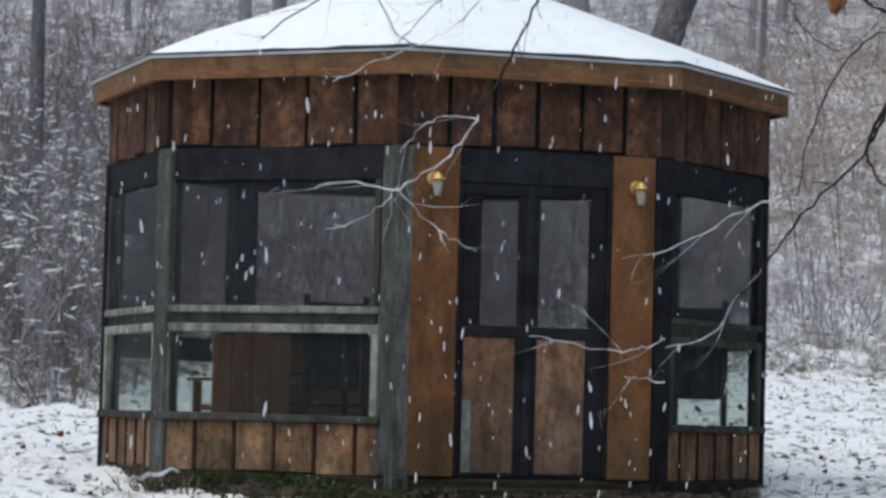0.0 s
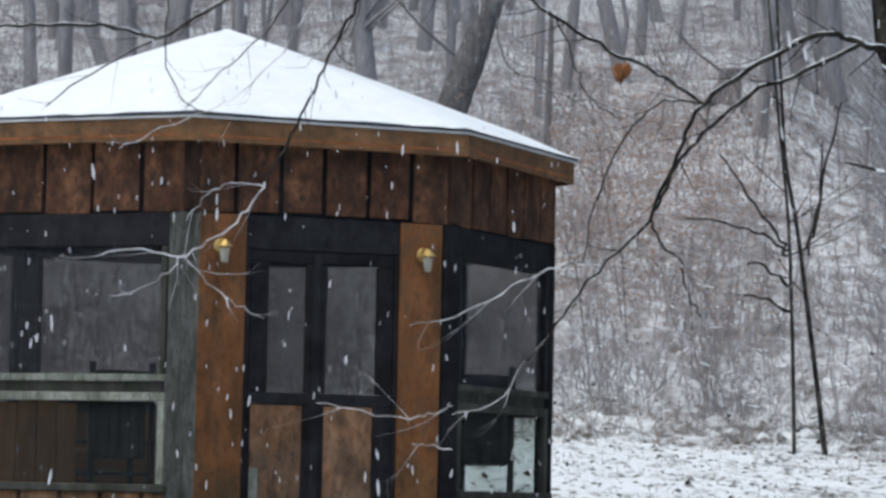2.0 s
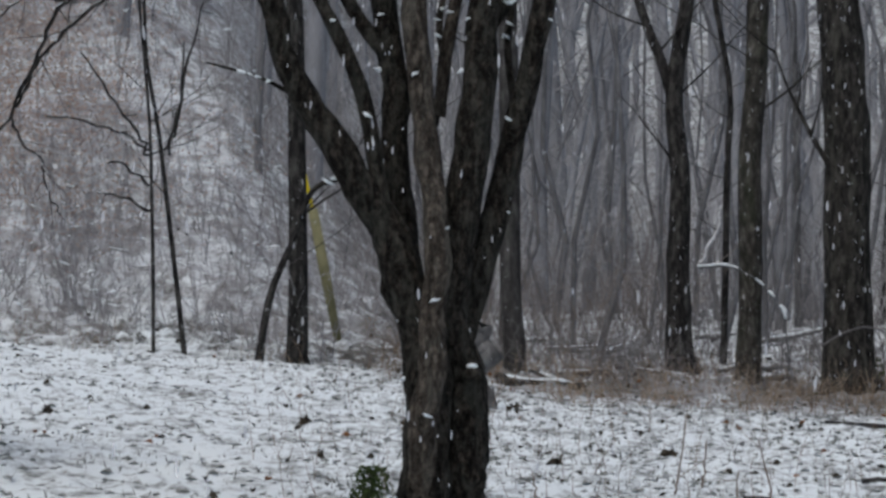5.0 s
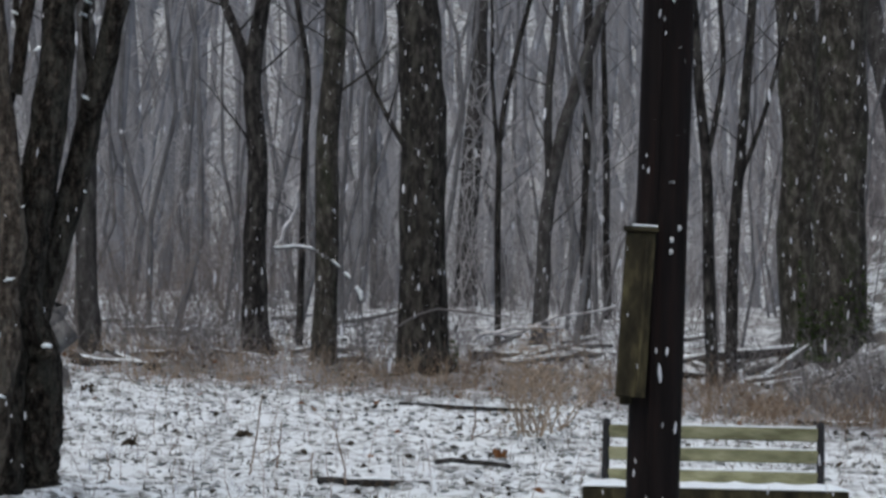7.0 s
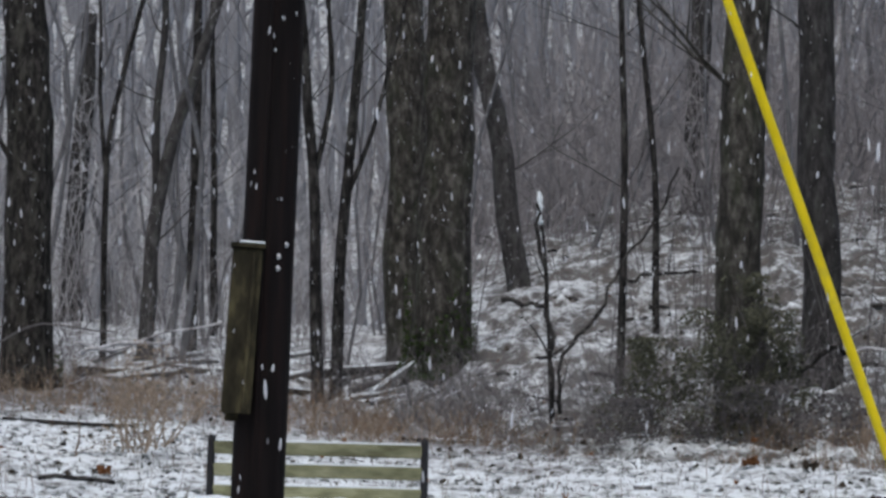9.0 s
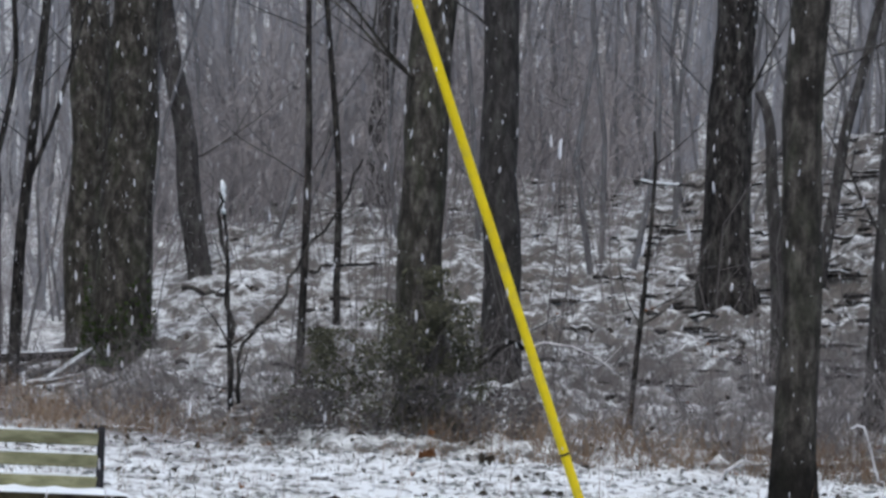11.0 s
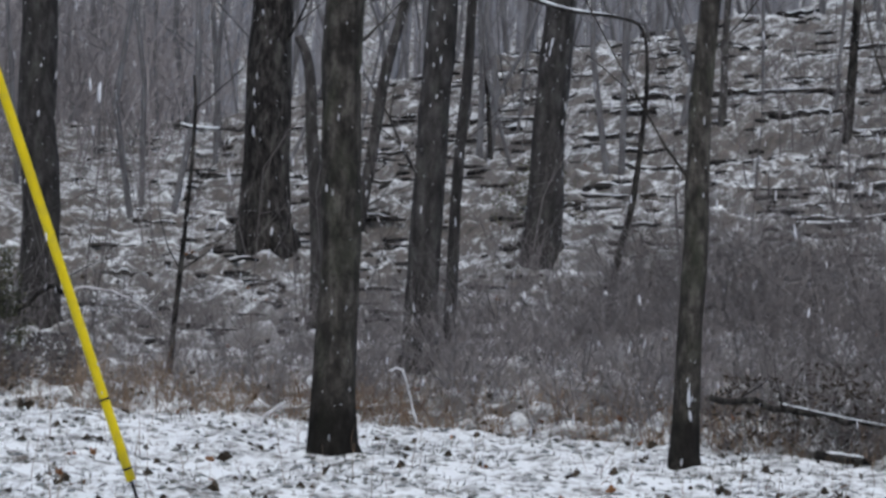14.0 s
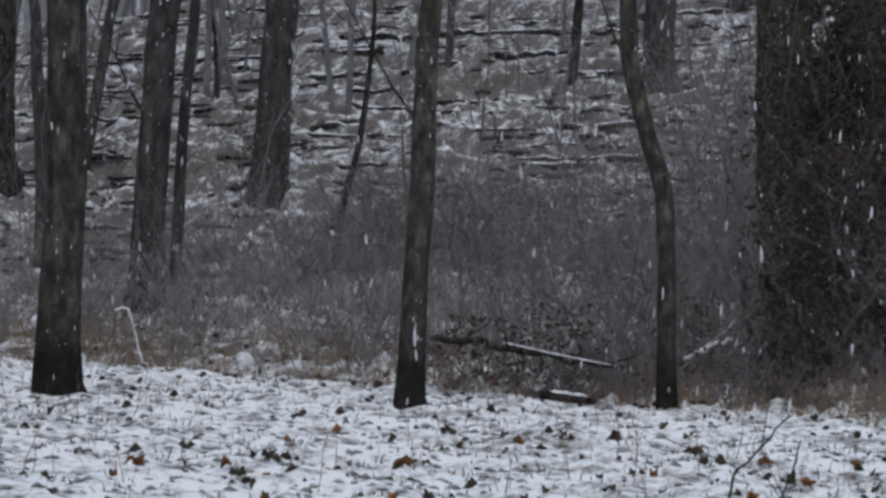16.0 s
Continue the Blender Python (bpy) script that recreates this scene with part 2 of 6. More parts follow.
METAL = material("dark_drip_edge", [(.3, (.03, .035, .04)), (.7, (.06, .065, .07))], rough=.5, metal=.6)
PALEMETAL = material("pale_drip_edge", [(.3, (.42, .43, .43)), (.7, (.6, .61, .61))], scale=5, rough=.5, metal=.2)
BRASS = material("aged_brass", [(.3, (.45, .32, .10)), (.7, (.62, .48, .20))], scale=20, rough=.4, metal=.7)
LAMPGLASS = material("frosted_lamp_glass", [(.3, (.26, .25, .20)), (.7, (.42, .41, .34))], scale=8, rough=.25)
WARMWOOD = material("warm_brown_chair_wood", [(.3, (.20, .085, .03)), (.7, (.38, .18, .07))], scale=4, stretch=(3, 3, .7), rough=.75, vary=.2)
SCREEN = screen_material()
BARK = material("dark_wet_bark", [(.35, (.0085, .008, .0075)), (.5, (.027, .025, .0235)), (.68, (.072, .066, .06))], scale=7, stretch=(2.4, 2.4, .9), rough=.9, bump=.03, bump_scale=9, vary=.2, second=(.11, .108, .095), second_scale=5, second_mix=.6, grime=((.004, .004, .004), 7, .5))
BARKBLACK = material("black_wet_bark", [(.35, (.0065, .006, .0055)), (.5, (.019, .0175, .016)), (.66, (.062, .056, .05))], scale=7, stretch=(2.4, 2.4, .9), rough=.9, bump=.03, bump_scale=9, vary=.15, second=(.10, .098, .08), second_scale=5, second_mix=.5, grime=((.06, .056, .045), 8, .3))
BARKMOSS = material("mossy_bark", [(.35, (.019, .018, .0155)), (.5, (.052, .048, .041)), (.66, (.13, .122, .105))], scale=7, stretch=(1.7, 1.7, .8), rough=.92, bump=.03, bump_scale=9, vary=.12, second=(.055, .066, .036), second_scale=2.2, second_mix=.35, grime=((.022, .02, .017), 7, .5))
BARKWET = material("lichen_bark_with_wet_foot", [(.35, (.02, .0185, .016)), (.5, (.05, .046, .04)), (.66, (.115, .107, .092))], scale=7, stretch=(1.7, 1.7, .8), rough=.9, bump=.03, bump_scale=9, vary=.12, foot=(.95, 1.25, (.006, .0055, .005)), second=(.06, .065, .045), second_scale=3, second_mix=.5, grime=((.012, .011, .010), 6, .6))
BARKGREY = material("grey_bark", [(.32, (.046, .045, .045)), (.5, (.09, .087, .086)), (.7, (.17, .165, .162))], scale=5, stretch=(2, 2, .8), rough=.92, bump=.02, bump_scale=9, vary=.25, second=(.17, .18, .17), second_scale=6, second_mix=.35)
BARKDUSK = material("dusky_grey_bark", [(.32, (.024, .0225, .0215)), (.5, (.052, .049, .047)), (.7, (.11, .105, .10))], scale=6, stretch=(2, 2, .8), rough=.92, bump=.02, bump_scale=9, vary=.2, second=(.10, .105, .09), second_scale=5, second_mix=.4, grime=((.018, .017, .016), 7, .45))
# The next two barks are paled: snowfall haze is in their colour.
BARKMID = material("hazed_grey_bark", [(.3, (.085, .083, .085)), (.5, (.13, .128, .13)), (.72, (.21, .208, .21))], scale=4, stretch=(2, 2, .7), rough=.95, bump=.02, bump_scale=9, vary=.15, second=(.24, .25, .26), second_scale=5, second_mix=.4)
BARKFAR = material("haze_pale_bark", [(.28, (.165, .165, .17)), (.5, (.22, .22, .23)), (.75, (.32, .32, .335))], scale=2, stretch=(2, 2, .5), rough=.95, second=(.34, .36, .39), second_scale=3, second_mix=.45)
# Frosted twigs, paled further to carry the hillside haze.
FROSTBRUSH = material("frosted_hazy_brush", [(.3, (.17, .16, .162)), (.7, (.33, .32, .325))], scale=.5, rough=.95, second=(.4, .4, .41), second_scale=2, second_mix=.4)
BEECH = material("clinging_beech_leaf", [(.3, (.29, .19, .14)), (.7, (.40, .30, .24))], scale=2, rough=.85)
TUFT = material("snow_powdered_tuft", [(.3, (.14, .145, .135)), (.7, (.36, .375, .365))], scale=1.2, rough=.95, second=(.6, .62, .63), second_scale=7, second_mix=.5)
GRASS = material("winter_grass", [(.3, (.05, .052, .042)), (.7, (.12, .115, .085))], scale=1.5, rough=.95)
MOSS = material("moss", [(.3, (.02, .032, .010)), (.7, (.055, .08, .026))], scale=6, rough=.95)
DARKMOSS = material("shade_dark_moss", [(.3, (.014, .016, .010)), (.7, (.056, .06, .036))], scale=6, rough=.95)
GREENLEAF = material("green_weed_leaf", [(.3, (.025, .04, .012)), (.7, (.08, .11, .04))], scale=6, rough=.8)
CLEAR = glass_material()
# The next two are lightened, so haze sits in the twig colour.
HAZETWIG = material("haze_pale_twigs", [(.3, (.26, .252, .255)), (.7, (.42, .415, .42))], scale=.6, rough=.95, second=(.5, .5, .51), second_scale=2, second_mix=.35)
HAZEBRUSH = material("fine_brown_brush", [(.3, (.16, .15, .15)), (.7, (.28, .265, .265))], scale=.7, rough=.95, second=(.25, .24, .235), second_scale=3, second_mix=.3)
BRUSH = material("brown_brush", [(.3, (.065, .061, .061)), (.7, (.15, .14, .138))], scale=.7, rough=.95, second=(.22, .2, .19), second_scale=3, second_mix=.3)
GREYBRUSH = material("grey_brown_brush", [(.3, (.10, .094, .094)), (.7, (.215, .203, .201))], scale=.7, rough=.95, second=(.24, .225, .22), second_scale=3, second_mix=.3)
BROWNBRUSH = material("russet_brown_brush", [(.3, (.11, .095, .085)), (.7, (.22, .19, .17))], scale=.7, rough=.95, second=(.25, .23, .22), second_scale=3, second_mix=.3)
WEED = material("dead_weeds", [(.3, (.11, .075, .05)), (.7, (.25, .19, .135))], scale=.9, rough=.95)
TAN = material("pale_tan_weeds", [(.3, (.20, .155, .11)), (.7, (.36, .29, .22))], scale=.9, rough=.95)
PALETWIG = material("snowy_twig", [(.35, (.16, .15, .145)), (.6, (.66, .67, .68))], scale=6, rough=.9)
LEAF = material("dead_oak_leaf", [(.3, (.10, .045, .02)), (.7, (.26, .12, .05))], scale=9, rough=.8, vary=.35)
DARKLEAF = material("wet_leaf", [(.3, (.03, .028, .022)), (.7, (.09, .07, .05))], scale=6, rough=.8, vary=.3)
YELLOW = material("yellow_plastic", [(.3, (.60, .46, .004)), (.8, (.74, .60, .02))], scale=3, rough=.45, vary=.05, second=(.42, .34, .05), second_scale=12, second_mix=.4)
OLIVE = material("algae_green_plastic", [(.3, (.12, .115, .06)), (.7, (.25, .235, .13))], scale=5, rough=.8)
POLE = material("creosoted_pole", [(.3, (.003, .0026, .0026)), (.7, (.012, .009, .0085))], scale=4, stretch=(4, 4, .3), rough=.75, bump=.004, bump_scale=25, second=(.02, .011, .009), second_scale=6, second_mix=.4)
BENCHWOOD = material("algae_tinged_planks", [(.3, (.13, .13, .075)), (.5, (.24, .24, .14)), (.7, (.36, .355, .23))], scale=7, stretch=(.6, 2, 2), rough=.8, vary=.2, bump=.001, second=(.09, .09, .05), second_scale=9, second_mix=.6)
IRON = material("black_iron", [(.3, (.012, .012, .013)), (.7, (.03, .03, .032))], rough=.5, metal=.3)
BOXWOOD = material("mossy_box_wood", [(.3, (.010, .009, .007)), (.5, (.032, .028, .017)), (.72, (.10, .088, .045))], scale=6, stretch=(1.6, 1.6, .6), rough=.85, vary=.1)
GREEN = material("evergreen_leaf", [(.3, (.05, .054, .036)), (.7, (.125, .124, .084))], scale=2, rough=.8)
DARKGREEN = material("withered_vine_leaf", [(.3, (.032, .027, .021)), (.7, (.088, .074, .059))], scale=2, rough=.85)
ROCK = material("grey_stone", [(.3, (.10, .10, .10)), (.7, (.22, .21, .2))], scale=7, rough=.9)

# ---- builders ----
def mesh_object(name, bm, mat, smooth=False):
    me = bpy.data.meshes.new(name)
    if smooth:
        for f in bm.faces:
            f.smooth = True
    bm.to_mesh(me)
    bm.free()
    me.materials.append(mat)
    return new(name, me)


def part(name, bm, mat, parent, label="", smooth=False):
    ob = mesh_object(name, bm, mat, smooth)
    ob.parent = parent
    if label:
        ob["label"] = label
    return ob


def thing(name, m, label, category, group="", kind=""):
    e = new(name)
    e.matrix_world = m
    return tagged(e, label, category, group, kind)


def slab(bm, x0, x1, y0, y1, z0, z1, bevel=0.006, m=None):
    """A board with eased edges."""
    r = bmesh.ops.create_cube(bm, size=1)
    vs = r["verts"]
    for v in vs:
        v.co = Vector(((x0 + x1) / 2 + v.co.x * (x1 - x0), (y0 + y1) / 2 + v.co.y * (y1 - y0), (z0 + z1) / 2 + v.co.z * (z1 - z0)))
    if bevel:
        es = list({e for v in vs for e in v.link_edges})
        out = bmesh.ops.bevel(bm, geom=es, offset=min(bevel, .3 * min(x1 - x0, y1 - y0, z1 - z0)), segments=1, affect='EDGES')
        vs = list({v for f in out["faces"] for v in f.verts} | {v for v in vs if v.is_valid})
    if m is not None:
        bmesh.ops.transform(bm, matrix=m, verts=vs)
    return bm


def board(x0, x1, y0, y1, z0, z1, bevel=0.006, m=None):
    return slab(bmesh.new(), x0, x1, y0, y1, z0, z1, bevel, m)


class Sticks:
    """Collects many tapering sticks into one mesh, fast."""
    def __init__(self):
        self.v, self.f = [], []

    def tube(self, pts, radii, sides=6, rough=0.0, rng=None, cap=True):
        base = len(self.v)
        pts = [Vector(p) for p in pts]
        n = len(pts)
        for i, p in enumerate(pts):
            d = (pts[min(i + 1, n - 1)] - pts[max(i - 1, 0)]).normalized()
            a = d.cross(Vector((0, 1, 0.02)) if abs(d.y) < 0.9 else Vector((1, 0, 0))).normalized()
            b = d.cross(a)
            for s in range(sides):
                q = 2 * math.pi * s / sides
                r = radii[i] * (1 + (rng.uniform(-rough, rough) if rough else 0))
                self.v.append(p + (a * math.cos(q) + b * math.sin(q)) * r)
        for i in range(n - 1):
            for s in range(sides):
                o, t = base + i * sides, (s + 1) % sides
                self.f.append((o + s, o + t, o + sides + t, o + sides + s))
        if cap:
            self.f.append(tuple(base + s for s in reversed(range(sides))))
            self.f.append(tuple(base + (n - 1) * sides + s for s in range(sides)))

    def leaf(self, c, a, b, fold):
        """A curled leaf of four triangles, with a raised rib."""
        o = len(self.v)
        self.v += [c - a, c + b + fold, c + a, c - b + fold, c - fold * .3]
        self.f += [(o, o + 4, o + 1), (o + 1, o + 4, o + 2), (o + 2, o + 4, o + 3), (o + 3, o + 4, o)]

    def mesh(self, name, mat, parent=None, label="", smooth=True):
        me = bpy.data.meshes.new(name)
        me.from_pydata([tuple(v) for v in self.v], [], self.f)
        if smooth:
            me.polygons.foreach_set("use_smooth", [True] * len(me.polygons))
        me.materials.append(mat)
        ob = new(name, me)
        if parent:
            ob.parent = parent
        if label:
            ob["label"] = label
        return ob


def smooth_path(pts, k=3):
    """Catmull-Rom through the given points."""
    pts = [Vector(p) for p in pts]
    out = []
    for i in range(len(pts) - 1):
        p0, p1, p2, p3 = pts[max(i - 1, 0)], pts[i], pts[i + 1], pts[min(i + 2, len(pts) - 1)]
        for j in range(k):
            t = j / k
            out.append(0.5 * ((2 * p1) + (p2 - p0) * t + (2 * p0 - 5 * p1 + 4 * p2 - p3) * t * t + (3 * p1 - p0 - 3 * p2 + p3) * t ** 3))
    return out + [pts[-1]]


def taper(n, r0, r1, power=1.0):
    return [r0 + (r1 - r0) * (i / (n - 1)) ** power for i in range(n)]


def twigs(st, rng, start, way, length, r, level, sides=4):
    """A branch that wanders, thins out and forks."""
    pts, p, d = [start], Vector(start), Vector(way).normalized()
    n = (2, 3, 5)[min(level, 2)]
    for i in range(n):
        d = (d + Vector((rng.uniform(-.22, .22), rng.uniform(-.22, .22), rng.uniform(-.12, .22)))).normalized()
        p = p + d * length / n
        pts.append(p.copy())
        if level > 0 and i > 0 and rng.random() < .8:
            w = (d + Vector((rng.uniform(-1, 1), rng.uniform(-1, 1), rng.uniform(-.2, .7)))).normalized()
            twigs(st, rng, p.copy(), w, length * rng.uniform(.35, .6), r * .5, level - 1, max(3, sides - 1))
    st.tube(pts, taper(len(pts), r, r * .25), sides, cap=False)

# ---- ground: one sheet from the stand to beyond the hills ----
def relief(x, y, r, az, e):
    """Tussocks and leaf heaps on the lawn, the rough floor and low ledges of the wood."""
    b = .04 * noise.noise((x * .8, y * .8, 0)) + .05 * noise.noise((x * 2.6, y * 2.6, 5)) + (.055 if r < 50 else 0) * noise.noise((x * 5.5, y * 5.5, 9)) - .065
    if r > e:
        b = b * 2.6 + .10
        if az > 3 or az < -11:
            q, k = az * r * .0175, min(1.0, (r - e) / 6) * (1 if az > 3 else .8)
            s = r + .95 * max(0, az - 13) * r * .0175      # ledges follow the contour
            b += .34 * k * max(-.2, noise.noise((q * .35, s * 1.3, 2))) + .13 * k * noise.noise((q * 1.6, s * 3.4, 8))
    m = (x + 8.45) ** 2 + (y - 17.35) ** 2
    if m < 1:
        b += .10 * math.exp(-m / .12)
    return b


def build_ground():
    fine = np.arange(-37, 35, .16)
    az = np.concatenate([fine, np.arange(35, 323, 8.0)])
    rr = np.concatenate([np.arange(.5, 13, 1.0), np.arange(13, 30, .095), np.arange(30, 48, .13), np.arange(48, 74, .22), np.arange(74, 122, .8), np.arange(122, 240, 4.0), [260, 320, 450, 800, 1600, 3200]])
    A, Rr = np.meshgrid(np.radians(az), rr)
    X, Y = Rr * np.sin(A), Rr * np.cos(A)
    a = (np.degrees(A) + 180) % 360 - 180
    Z = lie(X, Y)
    e = wood_edge(a)
    bump = np.zeros(X.shape)
    patch = np.zeros(X.shape)
    for row in range(len(rr)):
        if 12 < rr[row] < 125:
            for col in range(len(fine)):
                bump[row, col] = relief(X[row, col], Y[row, col], rr[row], a[row, col], e[row, col])
                if rr[row] > 24:
                    q = a[row, col] * rr[row] * .0175
                    patch[row, col] = noise.noise((q * .16, rr[row] * .30, 4)) + .6 * noise.noise((q * .5, rr[row] * .9, 6))
    Z = Z + bump
    litter = np.clip((Rr - e + 1.5 * np.sin(a * 2.3) + 1.0 * np.sin(a * 7.1)) / 5, 0, 1) * np.interp(a, [-40, -16, -12, 3, 4.5, 9, 13, 40], [-.05, -.05, .03, .03, .04, .075, .075, .042])
    litter = litter + np.clip(1 - np.abs(Rr - e - 1.5) / 2.5, 0, 1) * np.interp(a, [-40, -10, 2, 40], [.02, .05, .06, .03])
    litter = litter + np.clip(1 - np.abs(Rr - e - 4) / 5, 0, 1) * np.interp(a, [-16, -11, 2, 5], [0, .07, .07, 0])
    dust = np.clip((Rr - e + 1.2 * np.sin(a * 1.7)) / 5, 0, 1) * np.interp(a, [-40, -15, -11.5, 1.5, 4.5, 9, 13, 40], [.78, .74, .34, .32, .16, .12, .12, .12]) * np.clip(1 - np.interp(a, [-12, 3], [.9, .35]) * patch, .2, 1.3)
    dust = dust + np.clip(1 - np.abs(Rr - e - 3.5) / 4.5, 0, 1) * np.interp(a, [10, 14, 31], [0, .35, .5])
    dust = np.clip(dust, 0, 1)
    litter = litter - np.clip((e - Rr) / 3, 0, 1) * np.interp(a, [-20, -12], [.035, 0])
    fringe = np.clip(1.3 - np.abs(Rr - e + .3) / 3.6, 0, 1) * np.interp(a, [-13, -9, 4, 7], [0, 1, 1, 0])
    litter = litter + .08 * fringe
    dust = np.clip(dust + .34 * fringe, 0, 1)
    # bare dark earth under the eaves and before the door of the garden house
    lip = np.interp(a, [-33, -29.2, -28.4, -27.6, -26.6, -25.4, -24, -22.5, -20, -19], [23, 23, 21.4, 20.3, 19.9, 18.9, 19.5, 20.3, 20.6, 21.6])
    mound = np.hypot(X + 8.45, Y - 17.35)
    bare = np.clip((Rr - lip + .12 * np.sin(a * 9) + .08 * np.sin(a * 23)) / .25, 0, 1) * (Rr < 22.7) * np.clip((a + 31.2) / .6, 0, 1) * np.clip((-20.0 - a) / .5, 0, 1)
    litter = litter + .5 * bare * np.clip((mound - .3) / .2, 0, 1)
    n, k = X.shape
    me = bpy.data.meshes.new("ground")
    idx = np.arange(n * k).reshape(n, k)
    nxt = np.roll(idx, -1, axis=1)
    quads = np.stack([idx[:-1], nxt[:-1], nxt[1:], idx[1:]], -1).reshape(-1, 4)[:, ::-1]
    me.from_pydata(np.stack([X, Y, Z], -1).reshape(-1, 3).tolist(), [], quads.tolist() + [idx[0].tolist()])
    me.polygons.foreach_set("use_smooth", [True] * len(me.polygons))
    me.attributes.new("litter", 'FLOAT', 'POINT').data.foreach_set("value", litter.ravel().astype(np.float32))
    me.attributes.new("dust", 'FLOAT', 'POINT').data.foreach_set("value", dust.ravel().astype(np.float32))
    me.materials.append(GROUND)
    return tagged(new("ground", me), "snow-dusted lawn and wooded slopes with dead leaves", "ground", kind="structure")


build_ground()

# ---- the octagonal garden house ----
GZ = pose(-9.93, 20.45, 0, 0, 0, 25.91)      # its middle; local -y faces the stand
RW, RE = 2.32, 2.448                         # wall and eave corners from the middle
Z_BASE, Z_SKIRT, Z_RAIL, Z_HEAD, Z_SIDING, Z_FB, Z_FT, Z_TOP = 1.262, 1.60, 2.322, 3.13, 3.36, 3.782, 3.957, 4.80
TURN = -95.0                                 # where the first corner stands
SIDE = 2 * RW * math.sin(radians(22.5))


def corner(i, r, z=0.0):
    q = radians(TURN + 45 * i)
    return Vector((r * math.sin(q), -r * math.cos(q), z))


def face_frame(i):
    """Along the face from its first corner, outwards, up."""
    a, b = corner(i, RW), corner(i + 1, RW)
    u = (b - a).normalized()
    w = Vector((u.y, -u.x, 0))
    return Matrix(((u.x, -w.x, 0, a.x), (u.y, -w.y, 0, a.y), (0, 0, 1, 0), (0, 0, 0, 1)))


def build_gazebo():
    rng = random.Random(4)
    g = thing("gazebo", GZ, "octagonal screened garden house with brown board siding and snowy roof", "gazebo")
    # floor and the dark sill beam under the walls
    bm = bmesh.new()
    lo = [bm.verts.new(corner(i, RW - .02, 1.17)) for i in range(8)]
    hi = [bm.verts.new(corner(i, RW - .02, 1.262)) for i in range(8)]
    bm.faces.new(hi)
    bm.faces.new(lo[::-1])
    for i in range(8):
        bm.faces.new((lo[i], lo[(i + 1) % 8], hi[(i + 1) % 8], hi[i]))
    part("floor_deck", bm, DARKGREY, g, "dark weathered plank floor")
    # roof shell and ceiling side
    bm = bmesh.new()
    top = bm.verts.new((0, 0, Z_TOP - .05))
    under = bm.verts.new((0, 0, Z_TOP - .12))
    a = [bm.verts.new(corner(i, RE + .02, Z_FT - .001)) for i in range(8)]
    b = [bm.verts.new(corner(i, RE + .02, Z_FT - .012)) for i in range(8)]
    for i in range(8):
        j = (i + 1) % 8
        bm.faces.new((a[i], a[j], top))
        bm.faces.new((b[j], b[i], under))
        bm.faces.new((b[i], b[j], a[j], a[i]))
    part("roof", bm, METAL, g, "dark metal-edged pyramid roof")
    for i in range(8):
        m = face_frame(i)
        # fascia board and its thin drip edge
        pa, pb = corner(i, RE), corner(i + 1, RE)
        u = (pb - pa).normalized()
        fm = Matrix(((u.x, -u.y, 0, pa.x), (u.y, u.x, 0, pa.y), (0, 0, 1, 0), (0, 0, 0, 1)))
        ln = (pb - pa).length
        part("fascia_board", board(.002, ln - .002, 0, .03, Z_FB, Z_FT - .03, .004, fm), FASCIA, g)
        part("drip_edge", board(-.004, ln + .004, -.014, .02, Z_FT - .03, Z_FT - .013, .003, fm), PALEMETAL, g)
        part("soffit", board(.05, SIDE - .05, -.12, .02, Z_FB + .03, Z_FB + .045, 0, m), INSIDE, g)
        # corner post
        c = corner(i, RW - .06)
        q = Matrix.Translation(c) @ Matrix.Rotation(radians(TURN + 45 * i), 4, 'Z')
        part("corner_post", board(-.075, .075, -.065, .055, Z_BASE - .1, Z_SIDING - .01, .012, q), POSTGREY if i in (1, 2) else BLACKWOOD, g)
        # upper siding: wide boards with dark open joints
        n = 5 if i == 1 else 6
        w = SIDE / n
        for k in range(n):
            x0, x1 = k * w + rng.uniform(.012, .02), (k + 1) * w - rng.uniform(.012, .022)
            part("siding_board", board(x0, x1, -.004 + rng.uniform(-.006, .002), .02, Z_SIDING + rng.uniform(-.02, .012), Z_FB + .045, .004, m), SIDING, g)
        if i in (1, 2, 3):
            q = Matrix.Translation(corner(i, RW)) @ Matrix.Rotation(radians(TURN + 45 * i), 4, 'Z')
            part("corner_trim", board(-.05, .05, -.026, .03, Z_SIDING - .005, Z_FB + .045, .008, q), BATTEN, g, "dark weathered corner trim")
        part("backing_panel", board(.02, SIDE - .02, .024, .036, Z_SIDING - .02, Z_FB + .05, 0, m), BLACKWOOD, g)
        # dark header over the openings
        part("header_beam", board(.06, SIDE - .06, .0, .06, Z_HEAD if i < 4 else Z_SIDING - .06, Z_SIDING - .016, .008, m), BLACKWOOD, g)
        if i == 2:
            continue
        # skirt under the window
        n = 6
        w = SIDE / n
        for k in range(n):
            part("skirt_board", board(k * w + .012, (k + 1) * w - .014, rng.uniform(-.006, .0), .022, Z_BASE + rng.uniform(-.01, .012), Z_SKIRT - .022, .004, m), SKIRT, g)
        # Strips coloured dark to stand for the shadowed gaps between skirt boards.
        for k in range(1, n):
            part("batten", board(k * w - .014, k * w + .012, -.014, -.004, Z_BASE, Z_SKIRT - .024, .003, m), BATTEN, g)
        part("backing_panel", board(.02, SIDE - .02, .026, .038, Z_BASE - .05, Z_SKIRT - .02, 0, m), INSIDE, g)
        # Carried down dark to the ground, standing for shade beneath the floor.
        part("base_beam", board(.0, SIDE, -.012, .05, Z_BASE - .30, Z_BASE - .012, .01, m), DIRTY, g)
        # window: upper screen, rail, lower framed light
        x0, x1 = (.03, 1.632) if i == 1 else ((.10, SIDE - .10))
